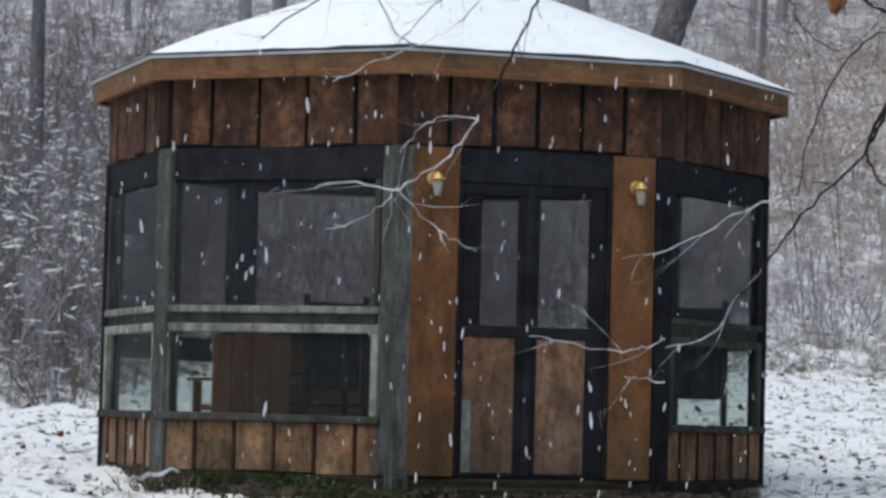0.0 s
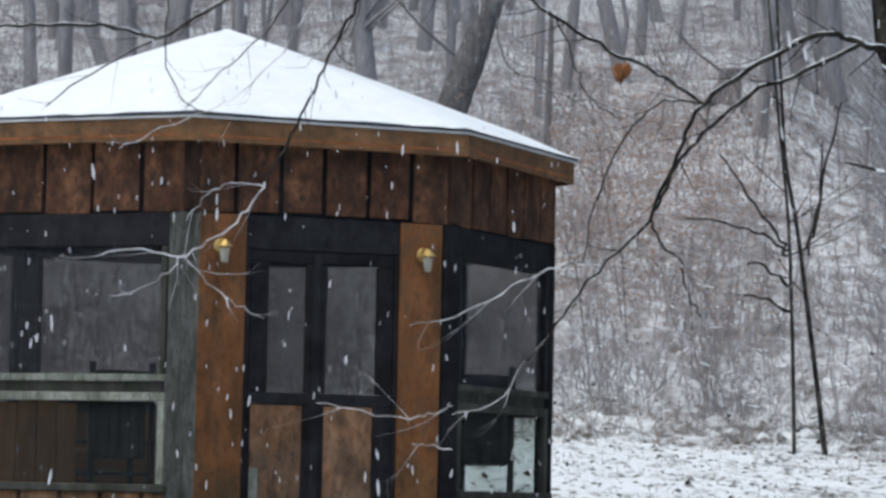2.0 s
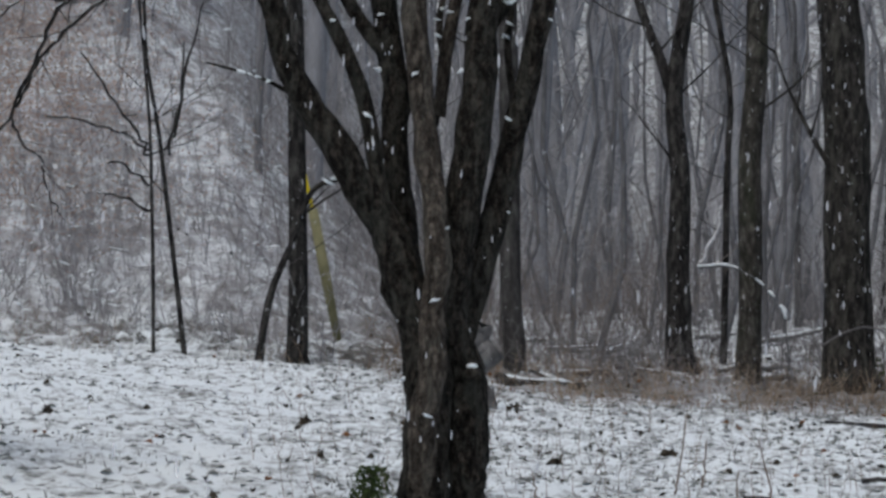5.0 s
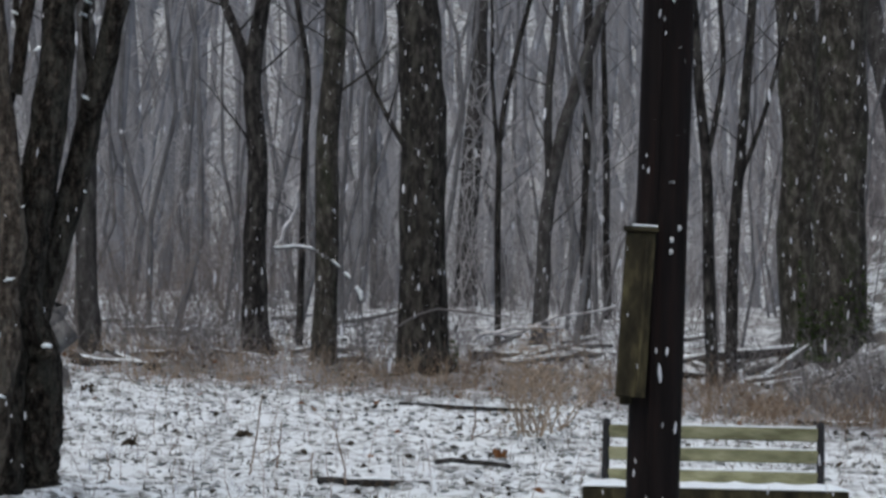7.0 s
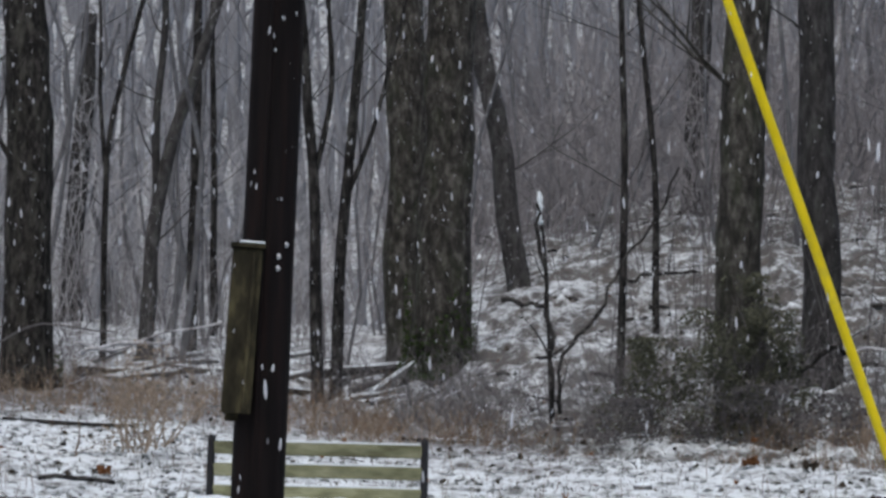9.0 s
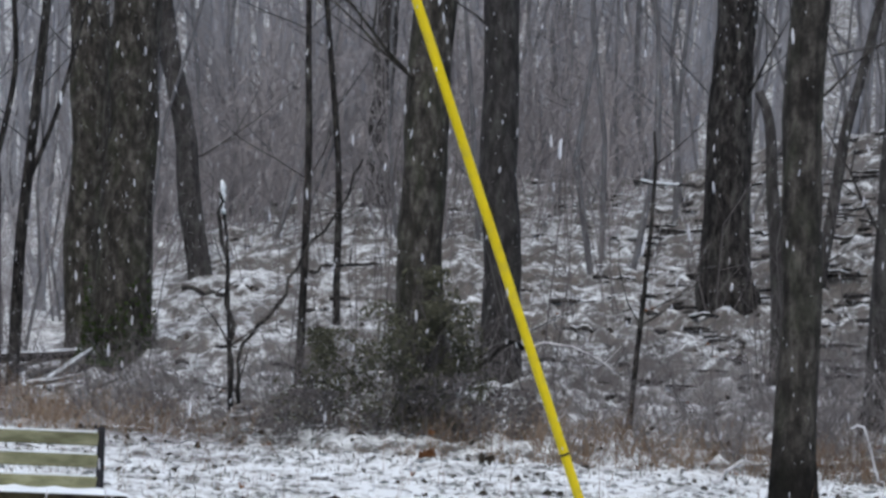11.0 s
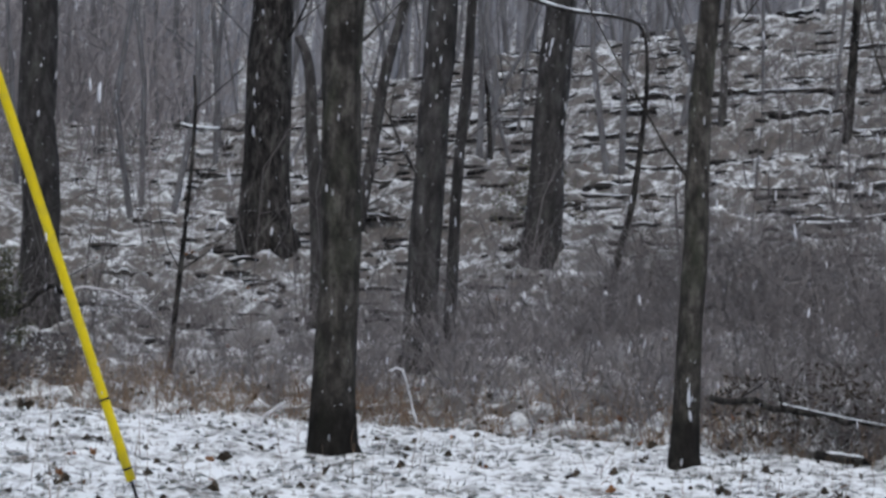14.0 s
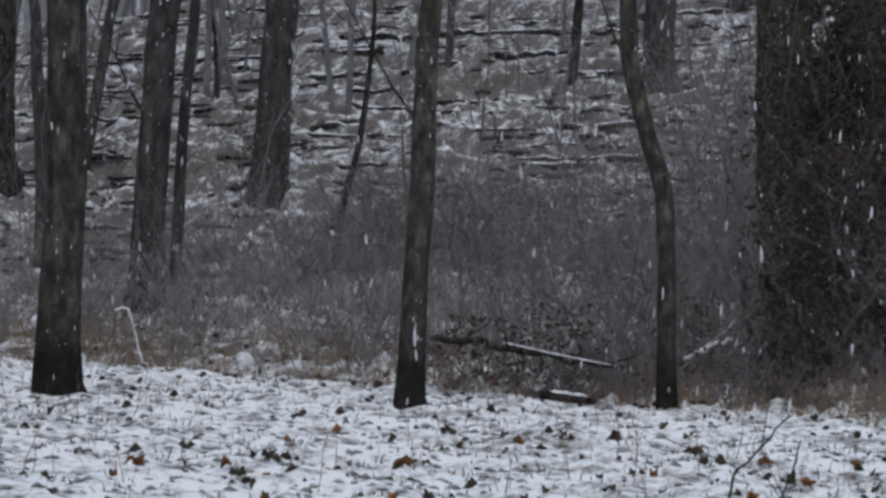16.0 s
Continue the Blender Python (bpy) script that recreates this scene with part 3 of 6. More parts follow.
        wood = GREYWOOD if i in (0, 1) else DARKGREY
        rail = Z_RAIL - .15 if i == 7 else Z_RAIL
        win = part("window", board(x0, x1, -.020, .05, rail - .045, rail, .006, m), wood, g, "weathered grey-green window with dark screen")
        part("lower_rail", board(x0, x1, -.016, .045, rail - .17, rail - .115, .006, m), wood, win)
        part("rail_panel", board(x0 + .03, x1 - .03, .008, .03, rail - .115, rail - .045, 0, m), DARKGREY, win)
        part("window_sill", board(x0 - .03, x1 + .03, -.045, .06, Z_SKIRT - .022, Z_SKIRT + .03, .008, m), DARKGREY, win)
        for xa, xb in ((x0, x0 + .055), (x1 - .055, x1)):
            part("stile", board(xa, xb, -.014, .045, Z_SKIRT + .03, rail - .17, .006, m), wood, win)
            part("upper_stile", board(xa, xb - .01, -.008, .045, rail, Z_HEAD if i < 4 else Z_SIDING - .06, .006, m), DARKGREY if i < 2 else BLACKWOOD, win)
        for za, zb in ((Z_SKIRT + .03, rail - .17), (rail, Z_HEAD if i < 4 else Z_SIDING - .06)):
            if za > 2:
                part("screen", board(x0 + .05, x1 - .05, .022, .024, za, zb, 0, m), SCREEN, win)
            elif i == 6:
                part("boarding", board(x0 + .05, x1 - .05, .018, .034, za, zb, .003, m), INSIDE, win, "brown boards closing the light")
            else:
                part("pane", board(x0 + .05, x1 - .05, .022, .026, za, zb, 0, m), CLEAR, win)
        if i == 1:
            part("corner_board", board(1.636, SIDE - .01, -.018, .03, Z_BASE, Z_SIDING - .02, .006, m), POSTGREY, g, "weathered grey corner board")
    # ---- the doorway face ----
    m = face_frame(2)
    part("base_beam", board(.0, SIDE, -.02, .05, Z_BASE - .30, Z_BASE - .012, .01, m), DIRTY, g)
    part("door_step", board(.30, 1.50, -.20, -.024, Z_BASE - .14, Z_BASE - .06, .012, m), DIRTY, g)
    for xa, xb in ((.048, .365), (1.405, 1.69)):
        part("door_casing", board(xa, xb, -.03, .05, Z_BASE, Z_SIDING - .02, .008, m), POSTWOOD, g, "wide orange-stained casing board")
    part("door_jamb", board(.369, .40, -.006, .06, Z_BASE, Z_HEAD, .006, m), BLACKWOOD, g)
    part("door_jamb", board(1.376, 1.401, -.006, .06, Z_BASE, Z_HEAD, .006, m), BLACKWOOD, g)
    for d0, d1, g0, g1, p0, p1 in ((.404, .848, .53, .785, .425, .77), (.852, 1.372, .92, 1.266, .915, 1.245)):
        leaf = part("door", board(d0, g0, .004, .05, 2.23, 3.05, .006, m), BLACKWOOD, g, "dark screen door leaf with brown lower panel")
        part("stile", board(g1, d1, .004, .05, 2.23, 3.05, .006, m), BLACKWOOD, leaf)
        part("stile", board(d0, p0, .004, .05, Z_BASE + .03, 2.15, .006, m), BLACKWOOD, leaf)
        part("stile", board(p1, d1, .004, .05, Z_BASE + .03, 2.15, .006, m), BLACKWOOD, leaf)
        for za, zb in ((Z_BASE + .004, Z_BASE + .028), (2.152, 2.228), (3.052, Z_HEAD - .004)):
            part("rail", board(d0, d1, .006, .048, za, zb, .005, m), BLACKWOOD, leaf)
        part("door_panel", board(p0, p1, .012, .034, Z_BASE + .03, 2.15, .004, m), DOORWOOD, leaf, "worn stained plywood panel")
        part("screen", board(g0, g1, .024, .026, 2.23, 3.05, 0, m), SCREEN, leaf)
    part("batten", board(.425, .485, .002, .011, Z_BASE + .03, 1.75, .003, m), GREYWOOD, leaf, "pale bare repair strip")
    part("meeting_strip", board(.82, .875, -.012, .003, Z_BASE + .01, Z_HEAD - .01, .004, m), BLACKWOOD, g)
    return g


def build_roof_snow():
    bm = bmesh.new()
    rows, cols = 7, 8
    rng = random.Random(8)
    rings = []
    for k in range(rows):
        t = k / (rows - 1)
        row = []
        for i in range(8):
            for s in range(cols):
                p = corner(i, RE + .01).lerp(corner(i + 1, RE + .01), s / cols) * (1 - t)
                p.z = Z_FT + (Z_TOP - Z_FT) * t + (.035 if k else .002) + rng.uniform(-.006, .006)
                row.append(bm.verts.new(p))
        rings.append(row)
    n = 8 * cols
    for k in range(rows - 2):
        for j in range(n):
            bm.faces.new((rings[k][j], rings[k][(j + 1) % n], rings[k + 1][(j + 1) % n], rings[k + 1][j]))
    tip = bm.verts.new((0, 0, Z_TOP + .03))
    for j in range(n):
        bm.faces.new((rings[rows - 2][j], rings[rows - 2][(j + 1) % n], tip))
    for v in rings[rows - 1]:
        bm.verts.remove(v)
    ob = mesh_object("roof_snow", bm, SNOW, True)
    ob.matrix_world = GZ
    tagged(ob, "smooth white snow lying on the garden house roof", "snow")


def wall_lamp(u, z):
    m = GZ @ face_frame(2)
    e = thing("wall_lamp", m @ Matrix.Translation((u, -.03, z)), "small brass wall lantern on the door casing", "lamp", "door lanterns")
    bm = bmesh.new()
    bmesh.ops.create_cone(bm, cap_ends=True, segments=12, radius1=.045, radius2=.03, depth=.02, matrix=Matrix.Translation((0, -.011, .02)) @ Matrix.Rotation(radians(90), 4, 'X'))
    part("wall_plate", bm, BRASS, e)
    s = Sticks()
    s.tube(smooth_path([(0, -.02, .03), (0, -.06, .05), (0, -.085, .03)]), [.008] * 7, 6)
    s.mesh("arm", BRASS, e)
    bm = bmesh.new()
    bmesh.ops.create_cone(bm, cap_ends=True, segments=12, radius1=.05, radius2=.012, depth=.045, matrix=Matrix.Translation((0, -.085, .03)))
    part("cap", bm, BRASS, e)
    bm = bmesh.new()
    bmesh.ops.create_cone(bm, cap_ends=True, segments=10, radius1=.022, radius2=.034, depth=.09, matrix=Matrix.Translation((0, -.085, -.048)))
    part("shade", bm, LAMPGLASS, e, "frosted glass shade", True)
    return e


build_gazebo()
build_roof_snow()
wall_lamp(.19, 3.12)
wall_lamp(1.555, 3.12)


def rocking_chair(x, y, turn, seat=.42, arms=True):
    """A tall-backed dark wooden rocker standing on the deck."""
    t = thing("rocking_chair", GZ @ pose(x, y, 1.264, 0, 0, turn), "tall dark wooden rocking chair inside the garden house", "chair", "rocking chairs")
    part("seat", board(-.24, .24, -.24, .22, seat, seat + .03, .012), BLACKWOOD, t)
    for s in (-1, 1):
        part("back_post", board(s * .22 - .022, s * .22 + .022, .20, .245, .06, 1.22, .01), BLACKWOOD, t)
        part("front_leg", board(s * .22 - .02, s * .22 + .02, -.24, -.20, .06, .64 if arms else seat, .01), BLACKWOOD, t)
        if arms:
            part("arm", board(s * .24 - .035, s * .24 + .035, -.28, .22, .642, .665, .008), BLACKWOOD, t)
        st = Sticks()
        st.tube(smooth_path([(s * .22, -.42, .08), (s * .22, -.15, .025), (s * .22, .2, .025), (s * .22, .5, .10)], 4), [.022] * 13, 8)
        st.mesh("rocker", BLACKWOOD, t)
    for k in range(5):
        part("back_slat", board(-.17 + k * .075, -.13 + k * .075, .21, .23, .54, 1.12, .006), BLACKWOOD, t)
    part("cushion", board(-.19, .19, .15, .205, .54, .99, .02), BLACKWOOD, t, "dark back cushion")
    part("top_rail", board(-.20, .20, .205, .24, 1.06, 1.16, .012), BLACKWOOD, t)


rocking_chair(-.75, .45, 200)


def panel_chair(x, y, turn):
    """A brown high-backed wooden chair close behind the lower window."""
    t = thing("armchair", GZ @ pose(x, y, 1.264, 0, 0, turn), "brown wooden high-backed chair behind the lower window", "chair")
    part("seat", board(-.27, .27, -.26, .20, .38, .42, .015), WARMWOOD, t)
    for k in range(4):
        part("back_slat", board(-.27 + k * .137, -.14 + k * .137, .20, .225, .30, .90 + .03 * (k in (1, 2)), .008), WARMWOOD, t)
    for s in (-1, 1):
        part("arm", board(s * .30 - .05, s * .30 + .05, -.30, .22, .58, .60, .008), WARMWOOD, t)
        part("front_leg", board(s * .28 - .03, s * .28 + .03, -.27, -.22, 0, .578, .008), WARMWOOD, t)
        part("back_leg", board(s * .24 - .03, s * .24 + .03, .15, .195, 0, .378, .008), WARMWOOD, t)


panel_chair(-1.27, -.45, 195)
rocking_chair(1.826, -.336, 168, .31, False)

# ---- trees ----
def tree(path, r0, r1, bark, limbs, seed, label, flare=1.18, fork=()):
    """A bare tree: tapered trunk along its path, flared foot, wandering limbs."""
    rng = random.Random(seed)
    base = Vector(path[0])
    t = thing("tree", Matrix.Translation(base), label, "tree", "bare trees")
    pts = [p - base for p in smooth_path(path, 6)]
    top = pts[-1].z
    shown = path[-2][2] - base.z if len(path) > 2 and path[-1][2] > 8.9 else top
    radii = [r0 + (r1 - r0) * min(1, max(0, p.z) / shown) if p.z < shown else r1 * (1 - .3 * (p.z - shown) / (top - shown + .01)) for p in pts]
    wob = rng.uniform(0, 9)
    rough = []
    for i, p in enumerate(pts):
        k = min(1.0, max(0.0, 1 - (p.z - .45) / (6 * r0 + .05)))
        radii[i] *= 1 + (flare - 1) * k * k
        rough.append(p + Vector((noise.noise((wob, p.z * .7, 0)), noise.noise((wob, 7, p.z * .7)), 0)) * r0 * .35)
    st = Sticks()
    st.tube(rough, radii, 14 if r0 > .09 else 8, .07, rng)
    # knots and root toes
    if r0 > .1:
        for i in range(5):
            q = rng.uniform(0, 6.28)
            d = Vector((math.cos(q), math.sin(q), 0))
            st.tube([d * r0 * .5 + Vector((0, 0, r0 * 1.6 + .45)), d * r0 * 1.15 + Vector((0, 0, r0 * .5 + .45)), d * r0 * 1.6 + Vector((0, 0, .12))], [r0 * .35, r0 * .3, r0 * .12], 6, .1, rng)
    st.mesh("trunk", bark, t)
    for way, f0, f1 in fork:
        s = Sticks()
        run = [p - base for p in smooth_path(way, 5)]
        s.tube(run, taper(len(run), f0, f1), 10, .07, rng)
        for i in range(3, len(run) - 1, 3):
            twigs(s, rng, run[i], (rng.uniform(-1, 1), rng.uniform(-.4, .4), rng.uniform(.2, .9)), rng.uniform(.5, 1.4), max(.008, f1 * .35), 2)
        s.mesh("fork", bark, t)
    for i in range(limbs):
        z = rng.uniform(.3, .95) * min(top, 6)
        j = min(range(len(rough)), key=lambda n: abs(rough[n].z - z))
        q = rng.choice((0, math.pi)) + rng.uniform(-.9, .9)
        s = Sticks()
        twigs(s, rng, rough[j], (math.cos(q), math.sin(q) * .6, rng.uniform(.3, 1.1)), rng.uniform(.8, 2.2) * (1 if r0 > .06 else .6), max(.008, radii[j] * rng.uniform(.07, .16)), 2)
        s.mesh("limb", bark, t)
    return t


many_stems = thing("many_stemmed_tree", pose(0, 0, 0), "old many-stemmed bare tree with lichen and snow on its bark", "tree")


def stem(parent, path, r0, r1, bark):
    rng = random.Random(int(r0 * 9999))
    pts = smooth_path(path, 6)
    d = (pts[-1] - pts[-2]).normalized()
    for k in range(4 if r1 > .03 else 0):
        pts.append(pts[-1] + (d + Vector((rng.uniform(-.2, .2), rng.uniform(-.2, .2), .3))).normalized() * .7)
    radii = taper(len(pts), r0, r1 * .8)
    for i, p in enumerate(pts):
        pts[i] = p + Vector((noise.noise((p.z * 3, r0 * 90, 1)), noise.noise((p.z * 3, r0 * 90, 4)), 0)) * r0 * .3
        radii[i] *= 1 + .16 * noise.noise((p.z * 6, r0 * 77, 2))
    st = Sticks()
    st.tube(pts, radii, 16, .085, rng)
    ob = st.mesh("stem", bark, parent)
    # snow caught on bark and in forks
    for i in range(4):
        n = rng.randrange(6, len(pts) - 4)
        q = rng.uniform(-1.4, 1.4)
        c = pts[n] + Vector((math.sin(q), -math.cos(q), 0)) * radii[n] * .97
        k = rng.uniform(.5, 1.3)
        cap = Sticks()
        tilt = rng.uniform(-.02, .03)
        cap.tube([c + Vector((-.034 * k, 0, -tilt)), c + Vector((-.01, -.003, .003)), c + Vector((.012, -.003, tilt * .4)), c + Vector((.03 * k, 0, tilt))], [.003, .006 + .005 * k, .007 * k, .003], 7, .45, rng)
        cap.mesh("snow_patch", SNOW, ob, "clinging snow")


def spray(parent, path, r0, r1, mat):
    """A long thin branch with short side twigs."""
    rng = random.Random(int(sum(abs(c) for c in path[0]) * 100))
    pts = smooth_path(path, 5)
    for i in range(1, len(pts) - 1):
        pts[i] = pts[i] + Vector((rng.uniform(-1, 1), rng.uniform(-1, 1), rng.uniform(-1, 1))) * .013
    radii = taper(len(pts), max(r0 * .82, .0033), max(r1 * .75, .0022))
    st = Sticks()
    st.tube(pts, radii, 6, .08, rng)
    for i in range(3, len(pts) - 1, 2 if mat is BARK else 5):
        d = (pts[i + 1] - pts[i]).normalized()
        w = (d + Vector((rng.uniform(-.9, .9), rng.uniform(-.3, .3), rng.uniform(-.9, .6)))).normalized()
        twigs(st, rng, pts[i], w, rng.uniform(.10, .42), max(.0018, radii[i] * .36), 1, 4)
    ob = st.mesh("branch", mat, parent)
    if mat is BARK:
        sn = Sticks()
        up = [p + Vector((0, 0, radii[i] * .72)) for i, p in enumerate(pts)]
        run = [i for i in range(len(up) - 1) if abs((up[i + 1] - up[i]).normalized().z) < .72]
        if len(run) > 4:
            lo, hi = run[0], run[-1] + 1
            sn.tube(up[lo:hi], [.002] + [radii[i] * rng.uniform(.25, .62) for i in range(lo + 1, hi - 1)] + [.002], 5)
            sn.mesh("snow_line", SNOW, ob, "thin snow along the branch")


def snow_knob(parent, p, s):
    """A broken branch stub on the trunk with a cushion of snow."""
    c = Vector(p)
    st = Sticks()
    st.tube([c + Vector((-.06, .06, -.06)), c + Vector((0, -.02, -.02)), c + Vector((.03, -.05, .0))], [s * .9, s * .8, s * .6], 10, .08, random.Random(4))
    ob = st.mesh("branch_stub", OLDBARK, parent)
    bm = bmesh.new()
    bmesh.ops.create_uvsphere(bm, u_segments=12, v_segments=8, radius=s * .75)
    for v in bm.verts:
        v.co = c + Vector((v.co.x + .01, v.co.y - .03, v.co.z * .5 + s * .55))
    part("snow_cushion", bm, SNOW, ob, "cushion of snow", True)


def hanging_leaf(p):
    rng = random.Random(3)
    e = Sticks()
    c = Vector(p)
    for k in range(3):
        e.leaf(c + Vector((rng.uniform(-.02, .02), rng.uniform(-.02, .02), rng.uniform(-.03, .03))), Vector((rng.uniform(-.01, .02), .01, .05)), Vector((.028, rng.uniform(-.02, .02), 0)), Vector((0, -.012, 0)))
    ob = e.mesh("dead_leaf", LEAF, None)
    tagged(ob, "withered orange-brown leaf hanging from a branch", "leaf", "hanging leaves")


def utility_pole(foot, top, r):
    foot, top = Vector(foot), Vector(top)
    d = (top - foot) / (top.z - foot.z)
    base = foot + d * (float(lie(foot.x, foot.y)) - .2 - foot.z)
    t = thing("utility_pole", Matrix.Translation(base), "dark creosoted wooden utility pole", "pole")
    st = Sticks()
    pts = [d * (k * .45) for k in range(21)]
    st.tube(pts, taper(21, r * 1.12, r * .92), 20, .012, random.Random(2))
    st.mesh("shaft", POLE, t)
    rng = random.Random(5)
    for k, (z, q) in enumerate(((1.957, .78), (1.898, .42), (1.84, .40))):
        s = Sticks()
        p = d * z + Vector((math.sin(q) * r, -math.cos(q) * r, 0))
        s.tube([p + Vector((0, .01, 0)), p + Vector((0, -.012, 0))], [.015, .015], 8)
        s.mesh("tag_nail", PALEMETAL, t, "pale metal tag nailed to the pole")
    s = Sticks()
    for k in range(120):
        z, q = rng.uniform(.9, 5.2), rng.gauss(.5, .75)
        p = d * z + Vector((math.sin(q), -math.cos(q), 0)) * r * 1.02
        n = rng.uniform(.002, .0055)
        s.tube([p - Vector((0, 0, n * rng.uniform(1, 3))), p, p + Vector((0, 0, n * rng.uniform(.6, 2)))], [n * .3, n, n * .3], 5, .3, rng)
    s.mesh("snow_speck", SNOW, t, "specks of blown snow")
    s = Sticks()
    cable = [d * z + Vector((-.25 * r, -r * 1.03, 0)) for z in (.3, 1.2, 2.2, 3.2, 4.5, 6)]
    s.tube(smooth_path(cable, 3), [.012] * 16, 6)
    s.mesh("ground_wire_cover", POLE, t)
    return t


def pole_box(low, high, half):
    """A tall narrow mossy wooden box fixed beside the pole, with a snowy lid."""
    low, high = Vector(low), Vector(high)
    h = (high - low).length
    m = Matrix.Translation(low) @ Vector((0, 0, 1)).rotation_difference(high - low).to_matrix().to_4x4()
    t = thing("bat_box", m, "tall mossy wooden box mounted on the utility pole", "box")
    part("front_board", board(-half, half, -.10, -.078, 0, h - .02, .006), BOXWOOD, t)
    part("side_board", board(-half, -half + .02, -.076, .06, 0, h - .02, .004), BOXWOOD, t)
    part("side_board", board(half - .02, half, -.076, .06, 0, h - .02, .004), BOXWOOD, t)
    part("back_board", board(-half + .022, half + .05, .04, .06, -.04, h + .02, .004), BOXWOOD, t)
    part("lid", board(-half - .012, half + .012, -.125, .06, h - .016, h + .006, .004), BOXWOOD, t)
    part("front_batten", board(half * .35, half * .6, -.116, -.102, .02, h - .04, .004), BOXWOOD, t)
    part("lid_snow", board(-half * .6, half + .008, -.122, .04, h + .008, h + .017, .004), SNOW, t, "strip of snow")


def garden_bench(a, b, seat_z):
    a, b = Vector(a), Vector(b)
    w = (b - a).length
    q = math.atan2(b.y - a.y, b.x - a.x)
    gz = float(lie((a.x + b.x) / 2, (a.y + b.y) / 2 - .25)) - .14
    t = thing("garden_bench", pose((a.x + b.x) / 2, (a.y + b.y) / 2, gz, 0, 0, math.degrees(q)), "garden bench with algae-tinged wooden slats and black iron ends", "bench")
    top, seat, hw = a.z - gz, seat_z - gz, w / 2
    lean = .10
    hs = top - seat
    for k in range(3):
        z1 = top - .012 - k * hs * .385
        y = lean * (z1 - seat) / hs
        sl = part("back_slat", board(-hw + .02, hw - .02, y - .022, y + .004, z1 - .072, z1, .006), BENCHWOOD, t)
        part("slat_snow", board(-hw + .03, hw - .03, y - .020, y + .003, z1 + .001, z1 + .010, .004), SNOW, sl, "line of snow")
    for k in range(4):
        y = -.46 + k * .115
        part("seat_slat", board(-hw - .10, hw + .13, y, y + .10, seat - .05, seat - .022, .006), BENCHWOOD, t)
    for s in (-1, 1):
        st = Sticks()
        x = s * (hw - .005)
        st.tube(smooth_path([(x, .10 + .02, top + .015), (x, .02, seat + .05), (x, .0, seat - .05), (x, .10, 0.0)], 4), [.022] * 13, 8)
        e = st.mesh("end_frame", IRON, t)
        st = Sticks()
        st.tube(smooth_path([(x, .02, seat - .04), (x, -.30, seat - .055), (x, -.46, seat - .04), (x, -.44, seat - .2), (x, -.50, 0.0)], 4), [.02] * 17, 8)
        st.mesh("front_leg", IRON, e)
    part("front_rail", board(-hw - .10, hw + .13, -.505, -.468, seat - .10, seat - .026, .008), BOXWOOD, t, "dark mossy front rail")
    # snow on the seat
    bm = bmesh.new()
    n, mrows = 26, 6
    grid = [[bm.verts.new((-hw - .11 + (w + .25) * i / n, -.51 + .48 * j / mrows, seat - .022 + (.0 if i in (0, n) or j in (0, mrows) else .022 + .014 * noise.noise((i * .5, j * .6, 3))))) for i in range(n + 1)] for j in range(mrows + 1)]
    for j in range(mrows):
        for i in range(n):
            bm.faces.new((grid[j][i], grid[j][i + 1], grid[j + 1][i + 1], grid[j + 1][i]))
    ob = mesh_object("bench_snow", bm, SNOW, True)
    ob.matrix_world = t.matrix_world.copy()
    tagged(ob, "thin blanket of snow on the bench seat", "snow")


def guy_wire(low, high, r):
    low, high = Vector(low), Vector(high)
    d = (high - low).normalized()
    foot = low - d * ((low.z - float(lie(low.x, low.y)) + .1) / d.z)
    t = thing("guy_wire", Matrix.Translation(foot), "yellow plastic guard on a slanting guy wire", "guy wire")
    s = Sticks()
    run = (low - foot).length
    s.tube([Vector((0, 0, 0)), d * (run * .45), d * (run + .06)], [.010, .010, .010], 8)
    s.mesh("anchor_rod", IRON, t, "dark steel anchor rod")
    s = Sticks()
    n = 20
    s.tube([d * (run - .02 + k * .26) for k in range(n)], [r] * n, 14, .02, random.Random(1))
    s.mesh("guard", YELLOW, t, "bright yellow plastic guard")
    s = Sticks()
    s.tube([d * run, d * 11], [.005, .005], 6)
    s.mesh("wire", IRON, t)
    for k in (.05, .5):
        s = Sticks()
        s.tube([d * (run + k), d * (run + k + .014)], [r * 1.06, r * 1.06], 12)
        s.mesh("clip", IRON, t)


def far_guard(low, mid, high):
    low, mid, high = Vector(low), Vector(mid), Vector(high)
    d = (mid - low).normalized()
    foot = low - d * max(0.0, (low.z - float(lie(low.x, low.y)) + .1) / d.z)
    t = thing("guy_guard", Matrix.Translation(foot), "weathered algae-green guy guard leaning by the wood edge", "guy wire")
    s = Sticks()
    s.tube([Vector((0, 0, 0)), (low - foot) + (mid - low) * .5, mid - foot], [.05, .075, .07], 10, .05, random.Random(3))
    s.mesh("old_guard", OLIVE, t)
    s = Sticks()
    s.tube([mid - foot - d * .1, high - foot], [.026, .026], 8)
    s.mesh("new_guard", YELLOW, t, "bright yellow guard end")
    s = Sticks()
    s.tube([high - foot, high - foot + (high - mid) * 6], [.006, .006], 5)
    s.mesh("wire", IRON, t)


tree([(-9.58, 40.79, 1.54), (-9.72, 40.76, 6.43), (-9.79, 40.74, 7.17), (-9.96, 40.69, 9.00)], 0.131, 0.109, BARK, 3, 11, "straight bare tree with dark bark at the wood edge")
tree([(-10.00, 40.07, 1.53), (-9.84, 40.11, 2.83), (-9.59, 40.17, 3.56), (-9.35, 40.23, 4.24), (-9.04, 40.30, 4.41)], 0.065, 0.032, BARK, 1, 12, "thin bent sapling leaning over the lawn edge", 1.10)
